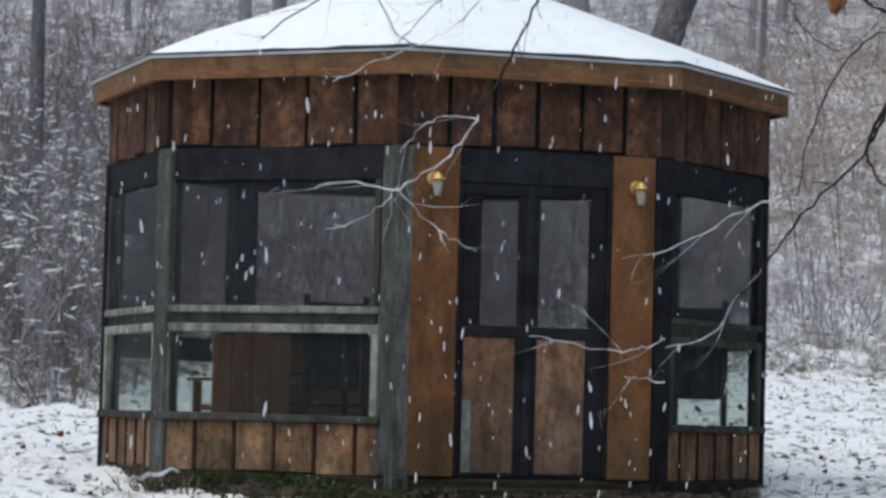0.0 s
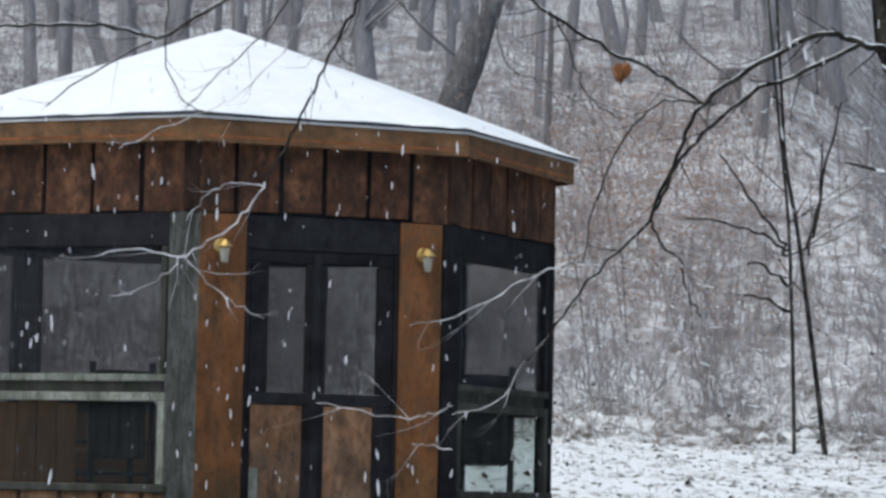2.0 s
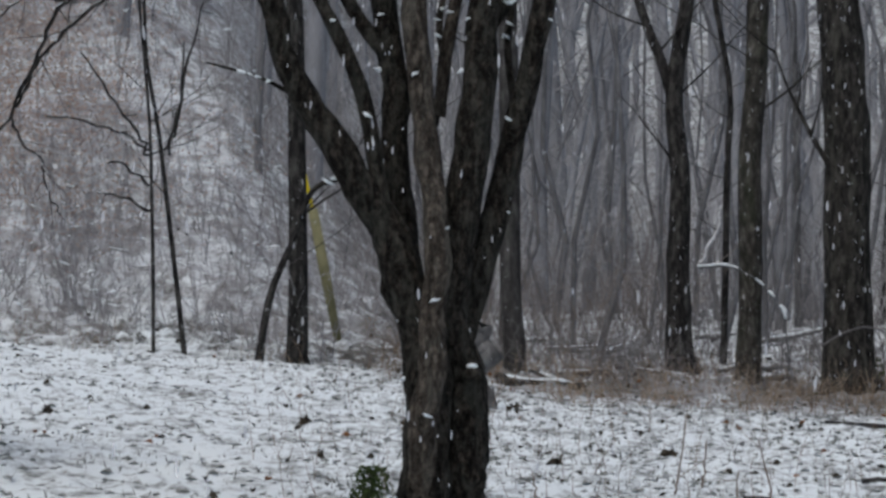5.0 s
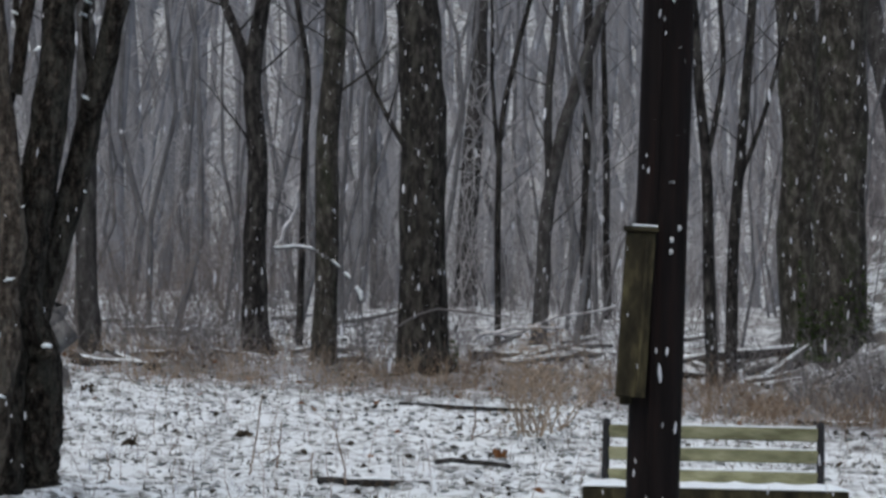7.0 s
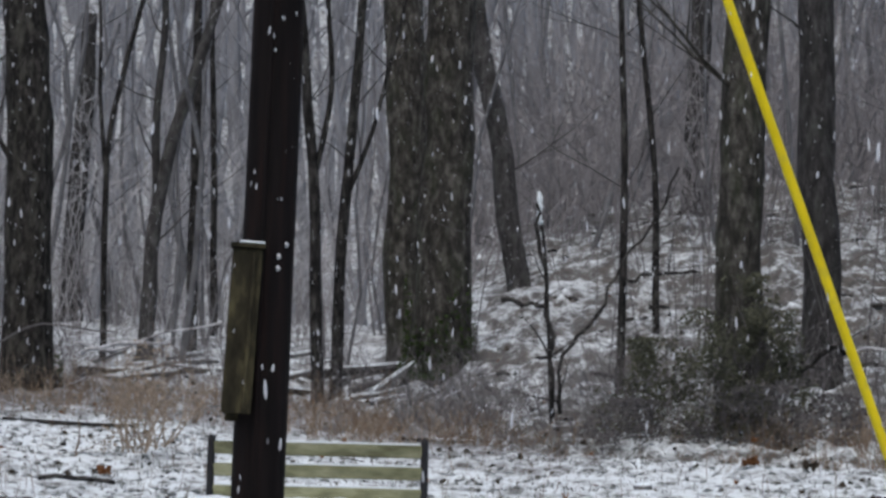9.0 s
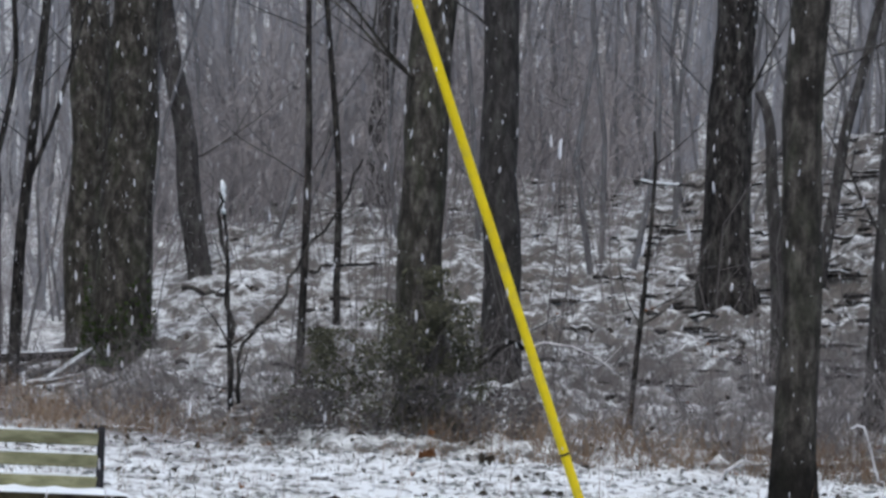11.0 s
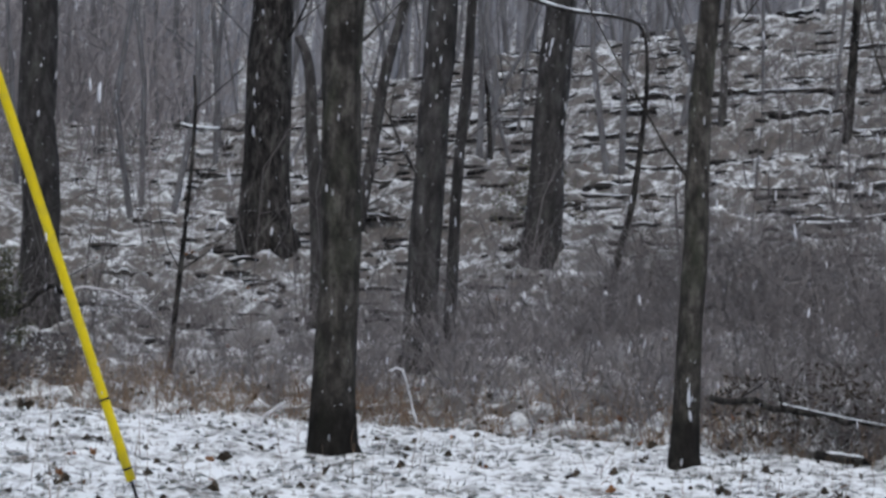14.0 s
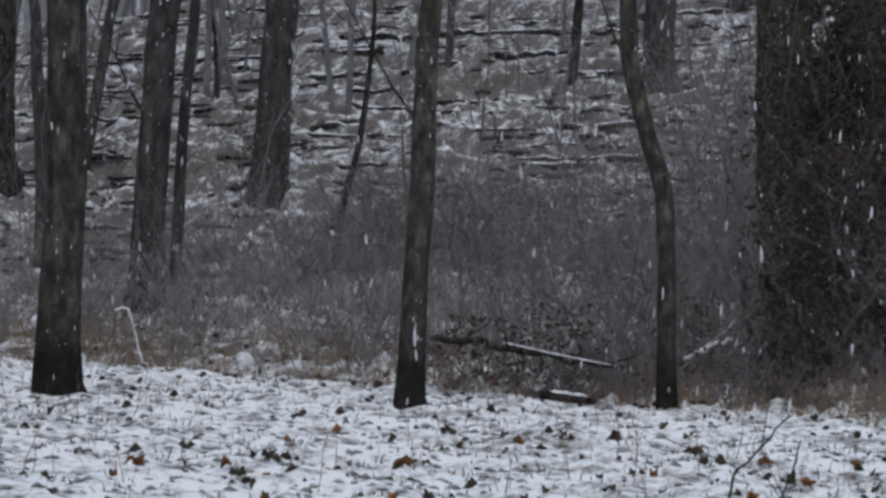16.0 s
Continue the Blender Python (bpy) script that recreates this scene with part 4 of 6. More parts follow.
tree([(-11.49, 40.66, 1.63), (-11.58, 40.63, 4.74), (-11.79, 40.57, 6.95), (-11.98, 40.51, 9.00)], 0.029, 0.018, BARK, 5, 13, "slender dark sapling with sparse twigs", 1.10)
tree([(-11.08, 40.92, 1.62), (-11.48, 40.82, 4.68), (-11.70, 40.75, 6.01), (-11.76, 40.74, 6.90), (-11.90, 40.72, 9.00)], 0.040, 0.022, BARK, 5, 14, "slender dark sapling with sparse twigs", 1.10)
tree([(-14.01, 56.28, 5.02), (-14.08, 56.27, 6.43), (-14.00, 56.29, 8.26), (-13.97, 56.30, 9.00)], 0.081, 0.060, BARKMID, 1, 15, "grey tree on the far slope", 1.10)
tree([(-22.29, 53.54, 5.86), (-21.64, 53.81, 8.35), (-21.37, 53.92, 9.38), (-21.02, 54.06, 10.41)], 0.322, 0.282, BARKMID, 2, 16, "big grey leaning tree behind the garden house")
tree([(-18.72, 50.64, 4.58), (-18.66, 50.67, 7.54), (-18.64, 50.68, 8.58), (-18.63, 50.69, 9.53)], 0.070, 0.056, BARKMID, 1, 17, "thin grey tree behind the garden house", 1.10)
tree([(-21.99, 71.71, 10.00), (-21.96, 71.71, 9.72), (-21.87, 71.74, 11.43)], 0.358, 0.325, BARKMID, 1, 18, "haze-pale tree on the far slope")
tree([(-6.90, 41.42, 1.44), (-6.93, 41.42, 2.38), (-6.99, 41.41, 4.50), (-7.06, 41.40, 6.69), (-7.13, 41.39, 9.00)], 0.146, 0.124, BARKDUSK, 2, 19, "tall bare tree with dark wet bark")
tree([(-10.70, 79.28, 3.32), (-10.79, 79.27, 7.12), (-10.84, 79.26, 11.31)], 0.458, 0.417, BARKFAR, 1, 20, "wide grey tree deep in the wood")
tree([(-4.96, 43.72, 1.48), (-4.99, 43.72, 2.30), (-5.06, 43.71, 4.29), (-5.12, 43.70, 5.75), (-4.98, 43.70, 6.97), (-4.72, 43.70, 9.00)], 0.191, 0.10, BARK, 3, 21, "forked bare tree in the wood", 1.18, [([(-5.12, 43.70, 5.60), (-5.32, 43.67, 6.25), (-5.60, 43.64, 6.97), (-6.24, 43.57, 9.00)], .085, .05)])
tree([(-4.65, 45.77, 1.58), (-4.64, 45.77, 2.34), (-4.62, 45.77, 4.82), (-4.60, 45.77, 6.03), (-4.81, 45.75, 7.23), (-5.12, 45.72, 9.00)], 0.056, 0.040, BARK, 3, 22, "thin curving dark tree", 1.10)
tree([(-3.88, 41.52, 1.33), (-3.88, 41.52, 4.53), (-3.83, 41.52, 6.72), (-3.78, 41.52, 9.00)], 0.159, 0.138, BARKMOSS, 2, 23, "lichen-grey bare tree in the wood", 1.20)
tree([(-4.70, 59.82, 2.52), (-4.76, 59.81, 5.81), (-4.85, 59.80, 8.95), (-4.85, 59.80, 9.00)], 0.073, 0.057, BARKGREY, 1, 24, "thin grey tree deep in the wood", 1.10)
tree([(-2.47, 39.67, 1.20), (-2.55, 39.67, 4.31), (-2.68, 39.66, 6.39), (-2.84, 39.65, 9.00)], 0.304, 0.262, BARKBLACK, 1, 25, "thick dark-barked tree at the wood edge", 1.25)
tree([(-3.28, 63.92, 2.63), (-3.12, 63.92, 6.51), (-2.98, 63.93, 9.30)], 0.222, 0.189, BARKDUSK, 1, 26, "grey tree deep in the wood")
tree([(-2.02, 49.96, 1.76), (-2.02, 49.96, 2.88), (-2.02, 49.96, 5.45), (-1.83, 49.97, 6.68), (-1.61, 49.97, 7.64), (-1.30, 49.97, 9.00)], 0.056, 0.039, BARK, 3, 27, "thin dark tree with rising fork", 1.10, [([(-2.02, 49.96, 4.90), (-2.16, 49.95, 6.30), (-2.20, 49.95, 7.70), (-2.40, 49.95, 9.00)], .034, .02)])
tree([(-1.39, 49.98, 1.75), (-1.35, 49.98, 2.64), (-1.28, 49.98, 4.33), (-1.11, 49.99, 5.47), (-0.62, 50.00, 7.13), (-0.07, 50.01, 9.00)], 0.130, 0.087, BARKDUSK, 2, 28, "leaning grey tree in the wood", 1.18, [([(-1.24, 49.98, 4.60), (-1.30, 49.98, 6.00), (-1.20, 49.98, 7.60), (-1.30, 49.98, 9.00)], .07, .045)])
tree([(-0.73, 54.00, 2.01), (-0.73, 54.00, 2.78), (-0.74, 53.99, 5.31), (-0.76, 53.99, 8.14), (-0.77, 53.99, 9.00)], 0.094, 0.075, BARK, 2, 29, "slim grey tree in the wood", 1.10)
tree([(-0.38, 60.00, 2.46), (-0.40, 60.00, 3.22), (-0.47, 60.00, 5.72), (-0.59, 60.00, 8.86), (-0.60, 60.00, 9.00)], 0.073, 0.052, BARK, 2, 30, "slim grey tree in the wood", 1.10)
tree([(-8.29, 49.31, 1.90), (-8.33, 49.30, 4.87), (-8.41, 49.29, 7.47), (-8.46, 49.28, 9.00)], 0.156, 0.130, BARKDUSK, 1, 31, "grey tree in the wood")
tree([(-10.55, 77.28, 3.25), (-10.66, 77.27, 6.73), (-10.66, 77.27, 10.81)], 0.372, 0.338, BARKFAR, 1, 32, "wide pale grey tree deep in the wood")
tree([(1.03, 39.99, 1.15), (1.01, 39.99, 1.96), (0.95, 39.99, 3.90), (0.76, 39.99, 5.99), (0.68, 39.99, 6.69), (0.42, 39.99, 9.00)], 0.083, 0.056, BARK, 3, 33, "slim dark tree in a close pair", 1.15, [([(0.90, 39.99, 4.40), (1.10, 39.97, 5.60), (1.02, 39.97, 7.00), (1.10, 39.97, 9.00)], .04, .024)])
tree([(1.23, 39.98, 1.15), (1.25, 39.98, 2.03), (1.29, 39.98, 4.05), (1.41, 39.98, 5.87), (1.46, 39.97, 6.71), (1.60, 39.94, 9.00)], 0.083, 0.052, BARK, 3, 34, "slim dark tree in a close pair", 1.15, [([(1.30, 39.98, 4.20), (1.62, 39.95, 5.10), (1.85, 39.94, 6.10), (2.20, 39.93, 7.60)], .035, .016)])
tree([(2.37, 45.14, 1.59), (2.30, 45.14, 5.01), (2.21, 45.15, 7.38), (2.14, 45.16, 9.00)], 0.262, 0.272, BARKMOSS, 1, 35, "mossy trunk of a great double tree", 1.30)
tree([(2.65, 41.62, 1.56), (2.65, 41.62, 4.77), (2.63, 41.62, 6.96), (2.61, 41.62, 9.00)], 0.362, 0.304, BARKMOSS, 2, 36, "thick mossy trunk of a great double tree", 1.30)
tree([(4.39, 49.80, 2.90), (4.20, 49.82, 4.28), (3.99, 49.84, 5.84), (3.70, 49.86, 7.06), (3.54, 49.87, 8.02), (3.38, 49.88, 9.00)], 0.191, 0.148, BARKDUSK, 1, 37, "leaning grey tree on the slope", 1.10)
tree([(3.28, 33.34, 1.00), (3.19, 33.35, 3.01), (3.10, 33.36, 3.77)], 0.022, 0.016, BARK, 1, 38, "broken sapling with a snowy tip", 1.00)
tree([(4.24, 35.75, 1.33), (4.26, 35.75, 3.76), (4.18, 35.76, 6.27), (4.09, 35.77, 9.00)], 0.050, 0.034, BARK, 4, 39, "thin dark sapling among the brush", 1.10)
tree([(5.43, 41.64, 2.17), (5.39, 41.65, 3.39), (5.34, 41.66, 4.85), (5.09, 41.69, 7.05), (4.87, 41.72, 9.00)], 0.051, 0.036, BARK, 3, 40, "thin dark tree on the slope", 1.10)
tree([(7.82, 55.45, 4.58), (7.82, 55.45, 6.42), (7.85, 55.45, 8.86), (7.85, 55.45, 9.00)], 0.214, 0.175, BARKDUSK, 1, 41, "grey tree on the slope")
tree([(5.16, 32.60, 1.01), (5.14, 32.60, 1.81), (5.09, 32.60, 3.47), (5.11, 32.60, 5.78), (5.14, 32.60, 9.00)], 0.258, 0.218, BARKMOSS, 3, 42, "mossy grey tree with brush at its foot")
tree([(6.45, 35.42, 1.42), (6.35, 35.44, 4.30), (6.30, 35.44, 6.19), (6.23, 35.44, 9.00)], 0.225, 0.194, BARKDUSK, 2, 43, "dark tree standing on the slope")
tree([(10.47, 41.40, 2.73), (10.46, 41.40, 5.27), (10.47, 41.40, 7.13), (10.48, 41.40, 9.00)], 0.326, 0.267, BARK, 1, 44, "dark flared tree on the snowy slope", 1.20)
tree([(9.36, 34.30, 1.68), (9.31, 34.31, 2.52), (9.23, 34.33, 3.75), (9.14, 34.35, 4.90), (8.99, 34.38, 5.30)], 0.125, 0.05, BARKDUSK, 1, 45, "broken grey snag beside a tree", 1.10)
tree([(6.64, 23.84, 0.46), (6.61, 23.85, 2.69), (6.62, 23.85, 4.85), (6.64, 23.85, 9.00)], 0.163, 0.146, BARKWET, 1, 46, "dark straight tree on the snowy lawn", 1.30)
tree([(9.45, 30.88, 1.28), (9.48, 30.88, 3.88), (9.55, 30.87, 5.85), (9.65, 30.85, 9.00)], 0.168, 0.146, BARKDUSK, 2, 47, "grey tree on the slope")
tree([(9.87, 31.44, 1.41), (9.95, 31.41, 3.72), (10.01, 31.39, 5.33), (10.15, 31.36, 9.00)], 0.069, 0.052, BARKDUSK, 2, 48, "slim reddish-grey tree on the slope", 1.10)
tree([(11.72, 41.63, 3.01), (11.89, 41.58, 4.25), (12.04, 41.54, 5.39), (12.23, 41.48, 6.30), (12.78, 41.31, 9.00)], 0.090, 0.068, BARKDUSK, 1, 49, "leaning slim tree on the slope", 1.10)
tree([(12.78, 36.96, 2.61), (12.82, 36.94, 4.96), (12.87, 36.91, 6.33), (12.97, 36.88, 9.00)], 0.224, 0.183, BARKDUSK, 1, 50, "grey tree on the snowy slope", 1.15)
tree([(11.71, 31.76, 1.73), (11.79, 31.74, 2.77), (11.93, 31.68, 3.48), (12.01, 31.65, 4.19), (12.04, 31.64, 4.84), (11.98, 31.66, 5.30), (11.77, 31.74, 5.43), (11.25, 31.92, 5.49), (10.80, 32.08, 5.61), (10.44, 32.21, 5.66), (9.90, 32.37, 5.61)], 0.053, 0.015, BARK, 0, 51, "thin dark sapling bent over by snow", 1.10)
tree([(9.32, 23.36, 0.47), (9.31, 23.36, 2.50), (9.39, 23.33, 4.68), (9.55, 23.27, 9.00)], 0.114, 0.079, BARKWET, 2, 52, "straight dark tree at the lawn edge", 1.25)
tree([(14.95, 45.61, 4.12), (14.90, 45.63, 5.27), (14.83, 45.65, 6.27)], 0.042, 0.033, BARK, 2, 53, "thin sapling on the slope", 1.00)
tree([(7.13, 31.91, 1.40), (7.19, 31.90, 2.28), (7.24, 31.89, 2.97), (7.30, 31.87, 4.11), (7.28, 31.88, 4.57)], 0.034, 0.015, BARK, 4, 54, "thin sapling with forked twigs", 1.00)
tree([(18.93, 41.92, 4.50), (18.96, 41.91, 5.05), (19.02, 41.88, 6.33), (19.15, 41.82, 9.00)], 0.088, 0.068, BARK, 2, 55, "slim dark tree on the slope", 1.10)
tree([(11.41, 23.09, 0.49), (11.31, 23.13, 2.55), (11.19, 23.19, 3.13), (11.05, 23.26, 3.79), (11.00, 23.28, 4.46), (10.66, 23.42, 9.00)], 0.085, 0.072, BARKWET, 2, 56, "crooked dark tree at the lawn edge", 1.20)
tree([(19.72, 40.45, 4.41), (19.65, 40.48, 5.01), (19.59, 40.51, 6.57), (19.50, 40.56, 9.00)], 0.234, 0.203, BARKDUSK, 1, 57, "grey tree on the slope")
tree([(23.83, 46.22, 6.30), (23.83, 46.22, 5.91), (23.83, 46.22, 6.99), (23.83, 46.22, 9.00)], 0.208, 0.181, BARKDUSK, 1, 58, "grey tree high on the slope")
tree([(14.23, 26.41, 1.28), (14.16, 26.45, 3.18), (14.08, 26.49, 4.74), (13.86, 26.60, 9.00)], 0.286, 0.260, BROWNBARK, 2, 59, "vine-grown dark tree in the thicket")
tree([(14.32, 25.22, 1.13), (14.31, 25.22, 3.15), (14.33, 25.21, 4.66), (14.39, 25.18, 9.00)], 0.277, 0.252, BROWNBARK, 2, 60, "vine-grown dark tree in the thicket")
tree([(18.21, 44.41, 4.72), (18.12, 44.45, 5.44), (18.13, 44.45, 6.44), (18.16, 44.45, 9.00)], 0.075, 0.058, BARKDUSK, 1, 61, "slim grey tree behind a dark one", 1.10)
tree([(-27.15, 41.99, 4.34), (-27.20, 41.96, 5.67), (-27.20, 41.96, 7.84), (-27.20, 41.96, 9.00)], 0.130, 0.104, BARKMID, 2, 62, "grey tree on the slope behind the garden house")
stem(many_stems, [(-3.68, 19.00, 0.97), (-3.68, 19.00, 1.24), (-3.72, 18.99, 1.86), (-3.82, 18.97, 2.32), (-3.98, 18.94, 2.72), (-4.20, 18.89, 3.09), (-4.49, 18.82, 3.59), (-4.65, 18.78, 3.99), (-4.77, 18.75, 4.33)], 0.161, 0.061, OLDBARK)
stem(many_stems, [(-3.96, 18.99, 2.67), (-4.07, 18.97, 3.33), (-4.23, 18.93, 3.77), (-4.40, 18.89, 4.10), (-4.50, 18.87, 4.34)], 0.054, 0.041, OLDBARK)
stem(many_stems, [(-3.79, 19.25, 1.86), (-3.88, 19.23, 2.54), (-3.95, 19.22, 3.11), (-3.98, 19.21, 3.73), (-4.08, 19.19, 4.34)], 0.102, 0.085, OLDBARK)
stem(many_stems, [(-3.97, 19.19, 3.69), (-4.12, 19.16, 3.86), (-4.28, 19.13, 4.13), (-4.35, 19.11, 4.37)], 0.051, 0.037, OLDBARK)
stem(many_stems, [(-3.70, 18.92, 0.99), (-3.68, 18.87, 1.29), (-3.66, 18.85, 1.55), (-3.64, 18.84, 1.84), (-3.62, 18.85, 2.13), (-3.61, 18.87, 2.42), (-3.65, 18.92, 2.77), (-3.72, 19.02, 3.14), (-3.78, 19.06, 3.67), (-3.84, 19.08, 4.16), (-3.88, 19.10, 4.33)], 0.088, 0.085, BROWNBARK)
stem(many_stems, [(-3.47, 19.14, 1.01), (-3.47, 19.14, 1.24), (-3.47, 19.14, 1.66), (-3.58, 19.12, 2.20), (-3.47, 19.14, 3.14), (-3.41, 19.15, 3.82), (-3.42, 19.15, 4.36)], 0.144, 0.105, OLDBARK)
stem(many_stems, [(-3.57, 19.27, 1.93), (-3.34, 19.31, 2.78), (-3.20, 19.34, 3.46), (-3.02, 19.37, 4.35)], 0.095, 0.068, OLDBARK)
stem(many_stems, [(-3.71, 19.30, 3.36), (-3.66, 19.31, 3.80), (-3.55, 19.33, 4.32)], 0.047, 0.037, BROWNBARK)
stem(many_stems, [(-3.42, 19.25, 3.86), (-3.27, 19.27, 4.04), (-3.06, 19.31, 4.28)], 0.041, 0.027, OLDBARK)
stem(many_stems, [(-4.46, 18.98, 3.43), (-4.57, 18.96, 3.48), (-4.74, 18.92, 3.56), (-5.04, 18.84, 3.64)], 0.017, 0.008, OLDBARK)
stem(many_stems, [(-3.78, 19.33, 3.12), (-3.69, 19.35, 3.64), (-3.72, 19.35, 3.95), (-3.63, 19.36, 4.33)], 0.030, 0.020, BROWNBARK)
stem(many_stems, [(-3.25, 19.43, 3.37), (-3.31, 19.42, 3.85), (-3.21, 19.44, 4.30)], 0.027, 0.020, OLDBARK)
stem(many_stems, [(-4.11, 18.96, 2.89), (-4.24, 18.93, 2.95), (-4.39, 18.90, 2.87)], 0.015, 0.010, OLDBARK)
spray(many_stems, [(-4.54, 18.24, 4.18), (-4.79, 18.18, 4.26), (-5.01, 18.12, 4.31), (-5.32, 18.03, 4.15), (-5.64, 17.93, 3.90), (-5.78, 17.89, 3.61), (-5.94, 17.84, 3.22), (-6.20, 17.75, 2.92), (-6.43, 17.67, 2.60), (-6.59, 17.61, 2.39)], 0.0245, 0.0065, BARK)
spray(many_stems, [(-4.76, 18.19, 4.27), (-5.10, 18.10, 4.09), (-5.38, 18.01, 3.96), (-5.64, 17.93, 3.73), (-5.78, 17.89, 3.52), (-5.90, 17.85, 3.28)], 0.0179, 0.0114, BARK)
spray(many_stems, [(-5.64, 17.93, 3.90), (-5.86, 17.86, 3.91), (-6.06, 17.80, 3.71), (-6.21, 17.75, 3.38), (-6.29, 17.72, 2.96)], 0.0098, 0.0049, BARK)
spray(many_stems, [(-5.64, 17.93, 3.90), (-5.85, 17.87, 4.04), (-6.10, 17.78, 4.17), (-6.41, 17.67, 4.36), (-6.69, 17.57, 4.56)], 0.0114, 0.0147, BARK)
spray(many_stems, [(-5.93, 17.84, 3.23), (-5.86, 17.86, 3.08), (-5.75, 17.90, 2.97), (-5.72, 17.91, 2.80), (-5.64, 17.93, 2.67)], 0.0098, 0.0049, BARK)
spray(many_stems, [(-6.20, 17.75, 2.95), (-6.39, 17.68, 2.95), (-6.63, 17.59, 2.84), (-6.90, 17.49, 2.67), (-7.22, 17.36, 2.58)], 0.0061, 0.0034, PALETWIG)
spray(many_stems, [(-7.48, 17.25, 4.57), (-7.56, 17.21, 4.40), (-7.68, 17.16, 4.13), (-7.80, 17.11, 3.83), (-7.90, 17.06, 3.60), (-8.00, 17.02, 3.38)], 0.0131, 0.0082, BARK)
spray(many_stems, [(-8.00, 17.01, 3.39), (-8.08, 16.97, 3.23), (-8.25, 16.89, 3.06), (-8.43, 16.81, 2.95), (-8.66, 16.69, 2.99), (-8.83, 16.60, 2.94)], 0.0071, 0.0046, PALETWIG)
spray(many_stems, [(-8.42, 16.81, 2.96), (-8.28, 16.88, 2.80), (-8.13, 16.95, 2.68), (-7.99, 17.02, 2.60)], 0.0040, 0.0023, PALETWIG)
spray(many_stems, [(-8.00, 17.01, 3.36), (-8.14, 16.94, 3.39), (-8.29, 16.87, 3.31), (-8.40, 16.82, 3.16)], 0.0051, 0.0034, PALETWIG)
spray(many_stems, [(-8.43, 16.81, 2.95), (-8.48, 16.78, 2.86), (-8.68, 16.68, 2.73), (-8.77, 16.63, 2.71)], 0.0030, 0.0023, PALETWIG)
spray(many_stems, [(-7.72, 17.14, 4.53), (-7.92, 17.05, 4.16), (-8.13, 16.95, 3.92), (-8.30, 16.87, 3.80), (-8.59, 16.72, 3.66), (-8.76, 16.64, 3.56)], 0.0051, 0.0034, PALETWIG)
spray(many_stems, [(-8.11, 16.96, 4.55), (-8.26, 16.89, 4.43), (-8.57, 16.73, 4.22), (-8.86, 16.58, 4.28), (-9.20, 16.39, 4.26), (-9.54, 16.20, 4.23)], 0.0163, 0.0098, BARK)
spray(many_stems, [(-8.58, 16.73, 4.21), (-8.91, 16.55, 3.99), (-9.13, 16.43, 3.79)], 0.0082, 0.0049, BARK)
spray(many_stems, [(-7.87, 17.07, 4.53), (-8.02, 17.01, 4.26), (-8.25, 16.89, 4.02), (-8.42, 16.81, 3.81)], 0.0065, 0.0033, BARK)
spray(many_stems, [(-8.52, 16.76, 4.50), (-8.54, 16.75, 4.11), (-8.42, 16.81, 3.85), (-8.33, 16.85, 3.80)], 0.0065, 0.0033, BARK)
spray(many_stems, [(-6.46, 17.66, 4.40), (-6.34, 17.70, 4.10), (-6.29, 17.71, 3.94), (-6.09, 17.79, 3.81)], 0.0065, 0.0033, BARK)
spray(many_stems, [(-6.75, 17.55, 4.56), (-6.76, 17.54, 4.19), (-6.53, 17.63, 4.00), (-6.28, 17.72, 3.87)], 0.0049, 0.0033, BARK)
spray(many_stems, [(-6.98, 17.46, 2.12), (-7.10, 17.41, 2.07), (-7.31, 17.32, 2.05), (-7.70, 17.15, 2.12)], 0.0030, 0.0023, PALETWIG)
spray(many_stems, [(-6.59, 17.61, 2.39), (-6.74, 17.55, 2.15), (-6.98, 17.46, 2.07)], 0.0030, 0.0023, PALETWIG)
spray(many_stems, [(-6.98, 17.46, 1.87), (-7.10, 17.41, 1.89), (-7.19, 17.37, 1.90)], 0.0040, 0.0023, PALETWIG)
hanging_leaf((-6.10, 17.78, 4.07))
hanging_leaf((-5.92, 17.32, 4.00))
utility_pole((0.13, 16.00, 1.13), (0.17, 16.00, 3.58), 0.119)
pole_box((0.012, 15.90, 1.62), (0.052, 15.90, 2.44), 0.073)
garden_bench((-0.12, 18.00, 1.474), (1.07, 17.97, 1.484), 1.16)
guy_wire((4.16, 19.56, 0.96), (2.98, 19.37, 3.97), 0.030)
far_guard((-9.72, 43.53, 2.52), (-10.07, 43.45, 4.22), (-10.26, 43.40, 4.99))
snow_knob(many_stems, (-3.42, 18.99, 1.82), 0.045)

# ---- the wood behind: what nobody could count ----
def spot(az, r):
    x, y = r * math.sin(radians(az)), r * math.cos(radians(az))
    return Vector((x, y, float(lie(x, y)) + relief(x, y, r, az, float(wood_edge(az)))))


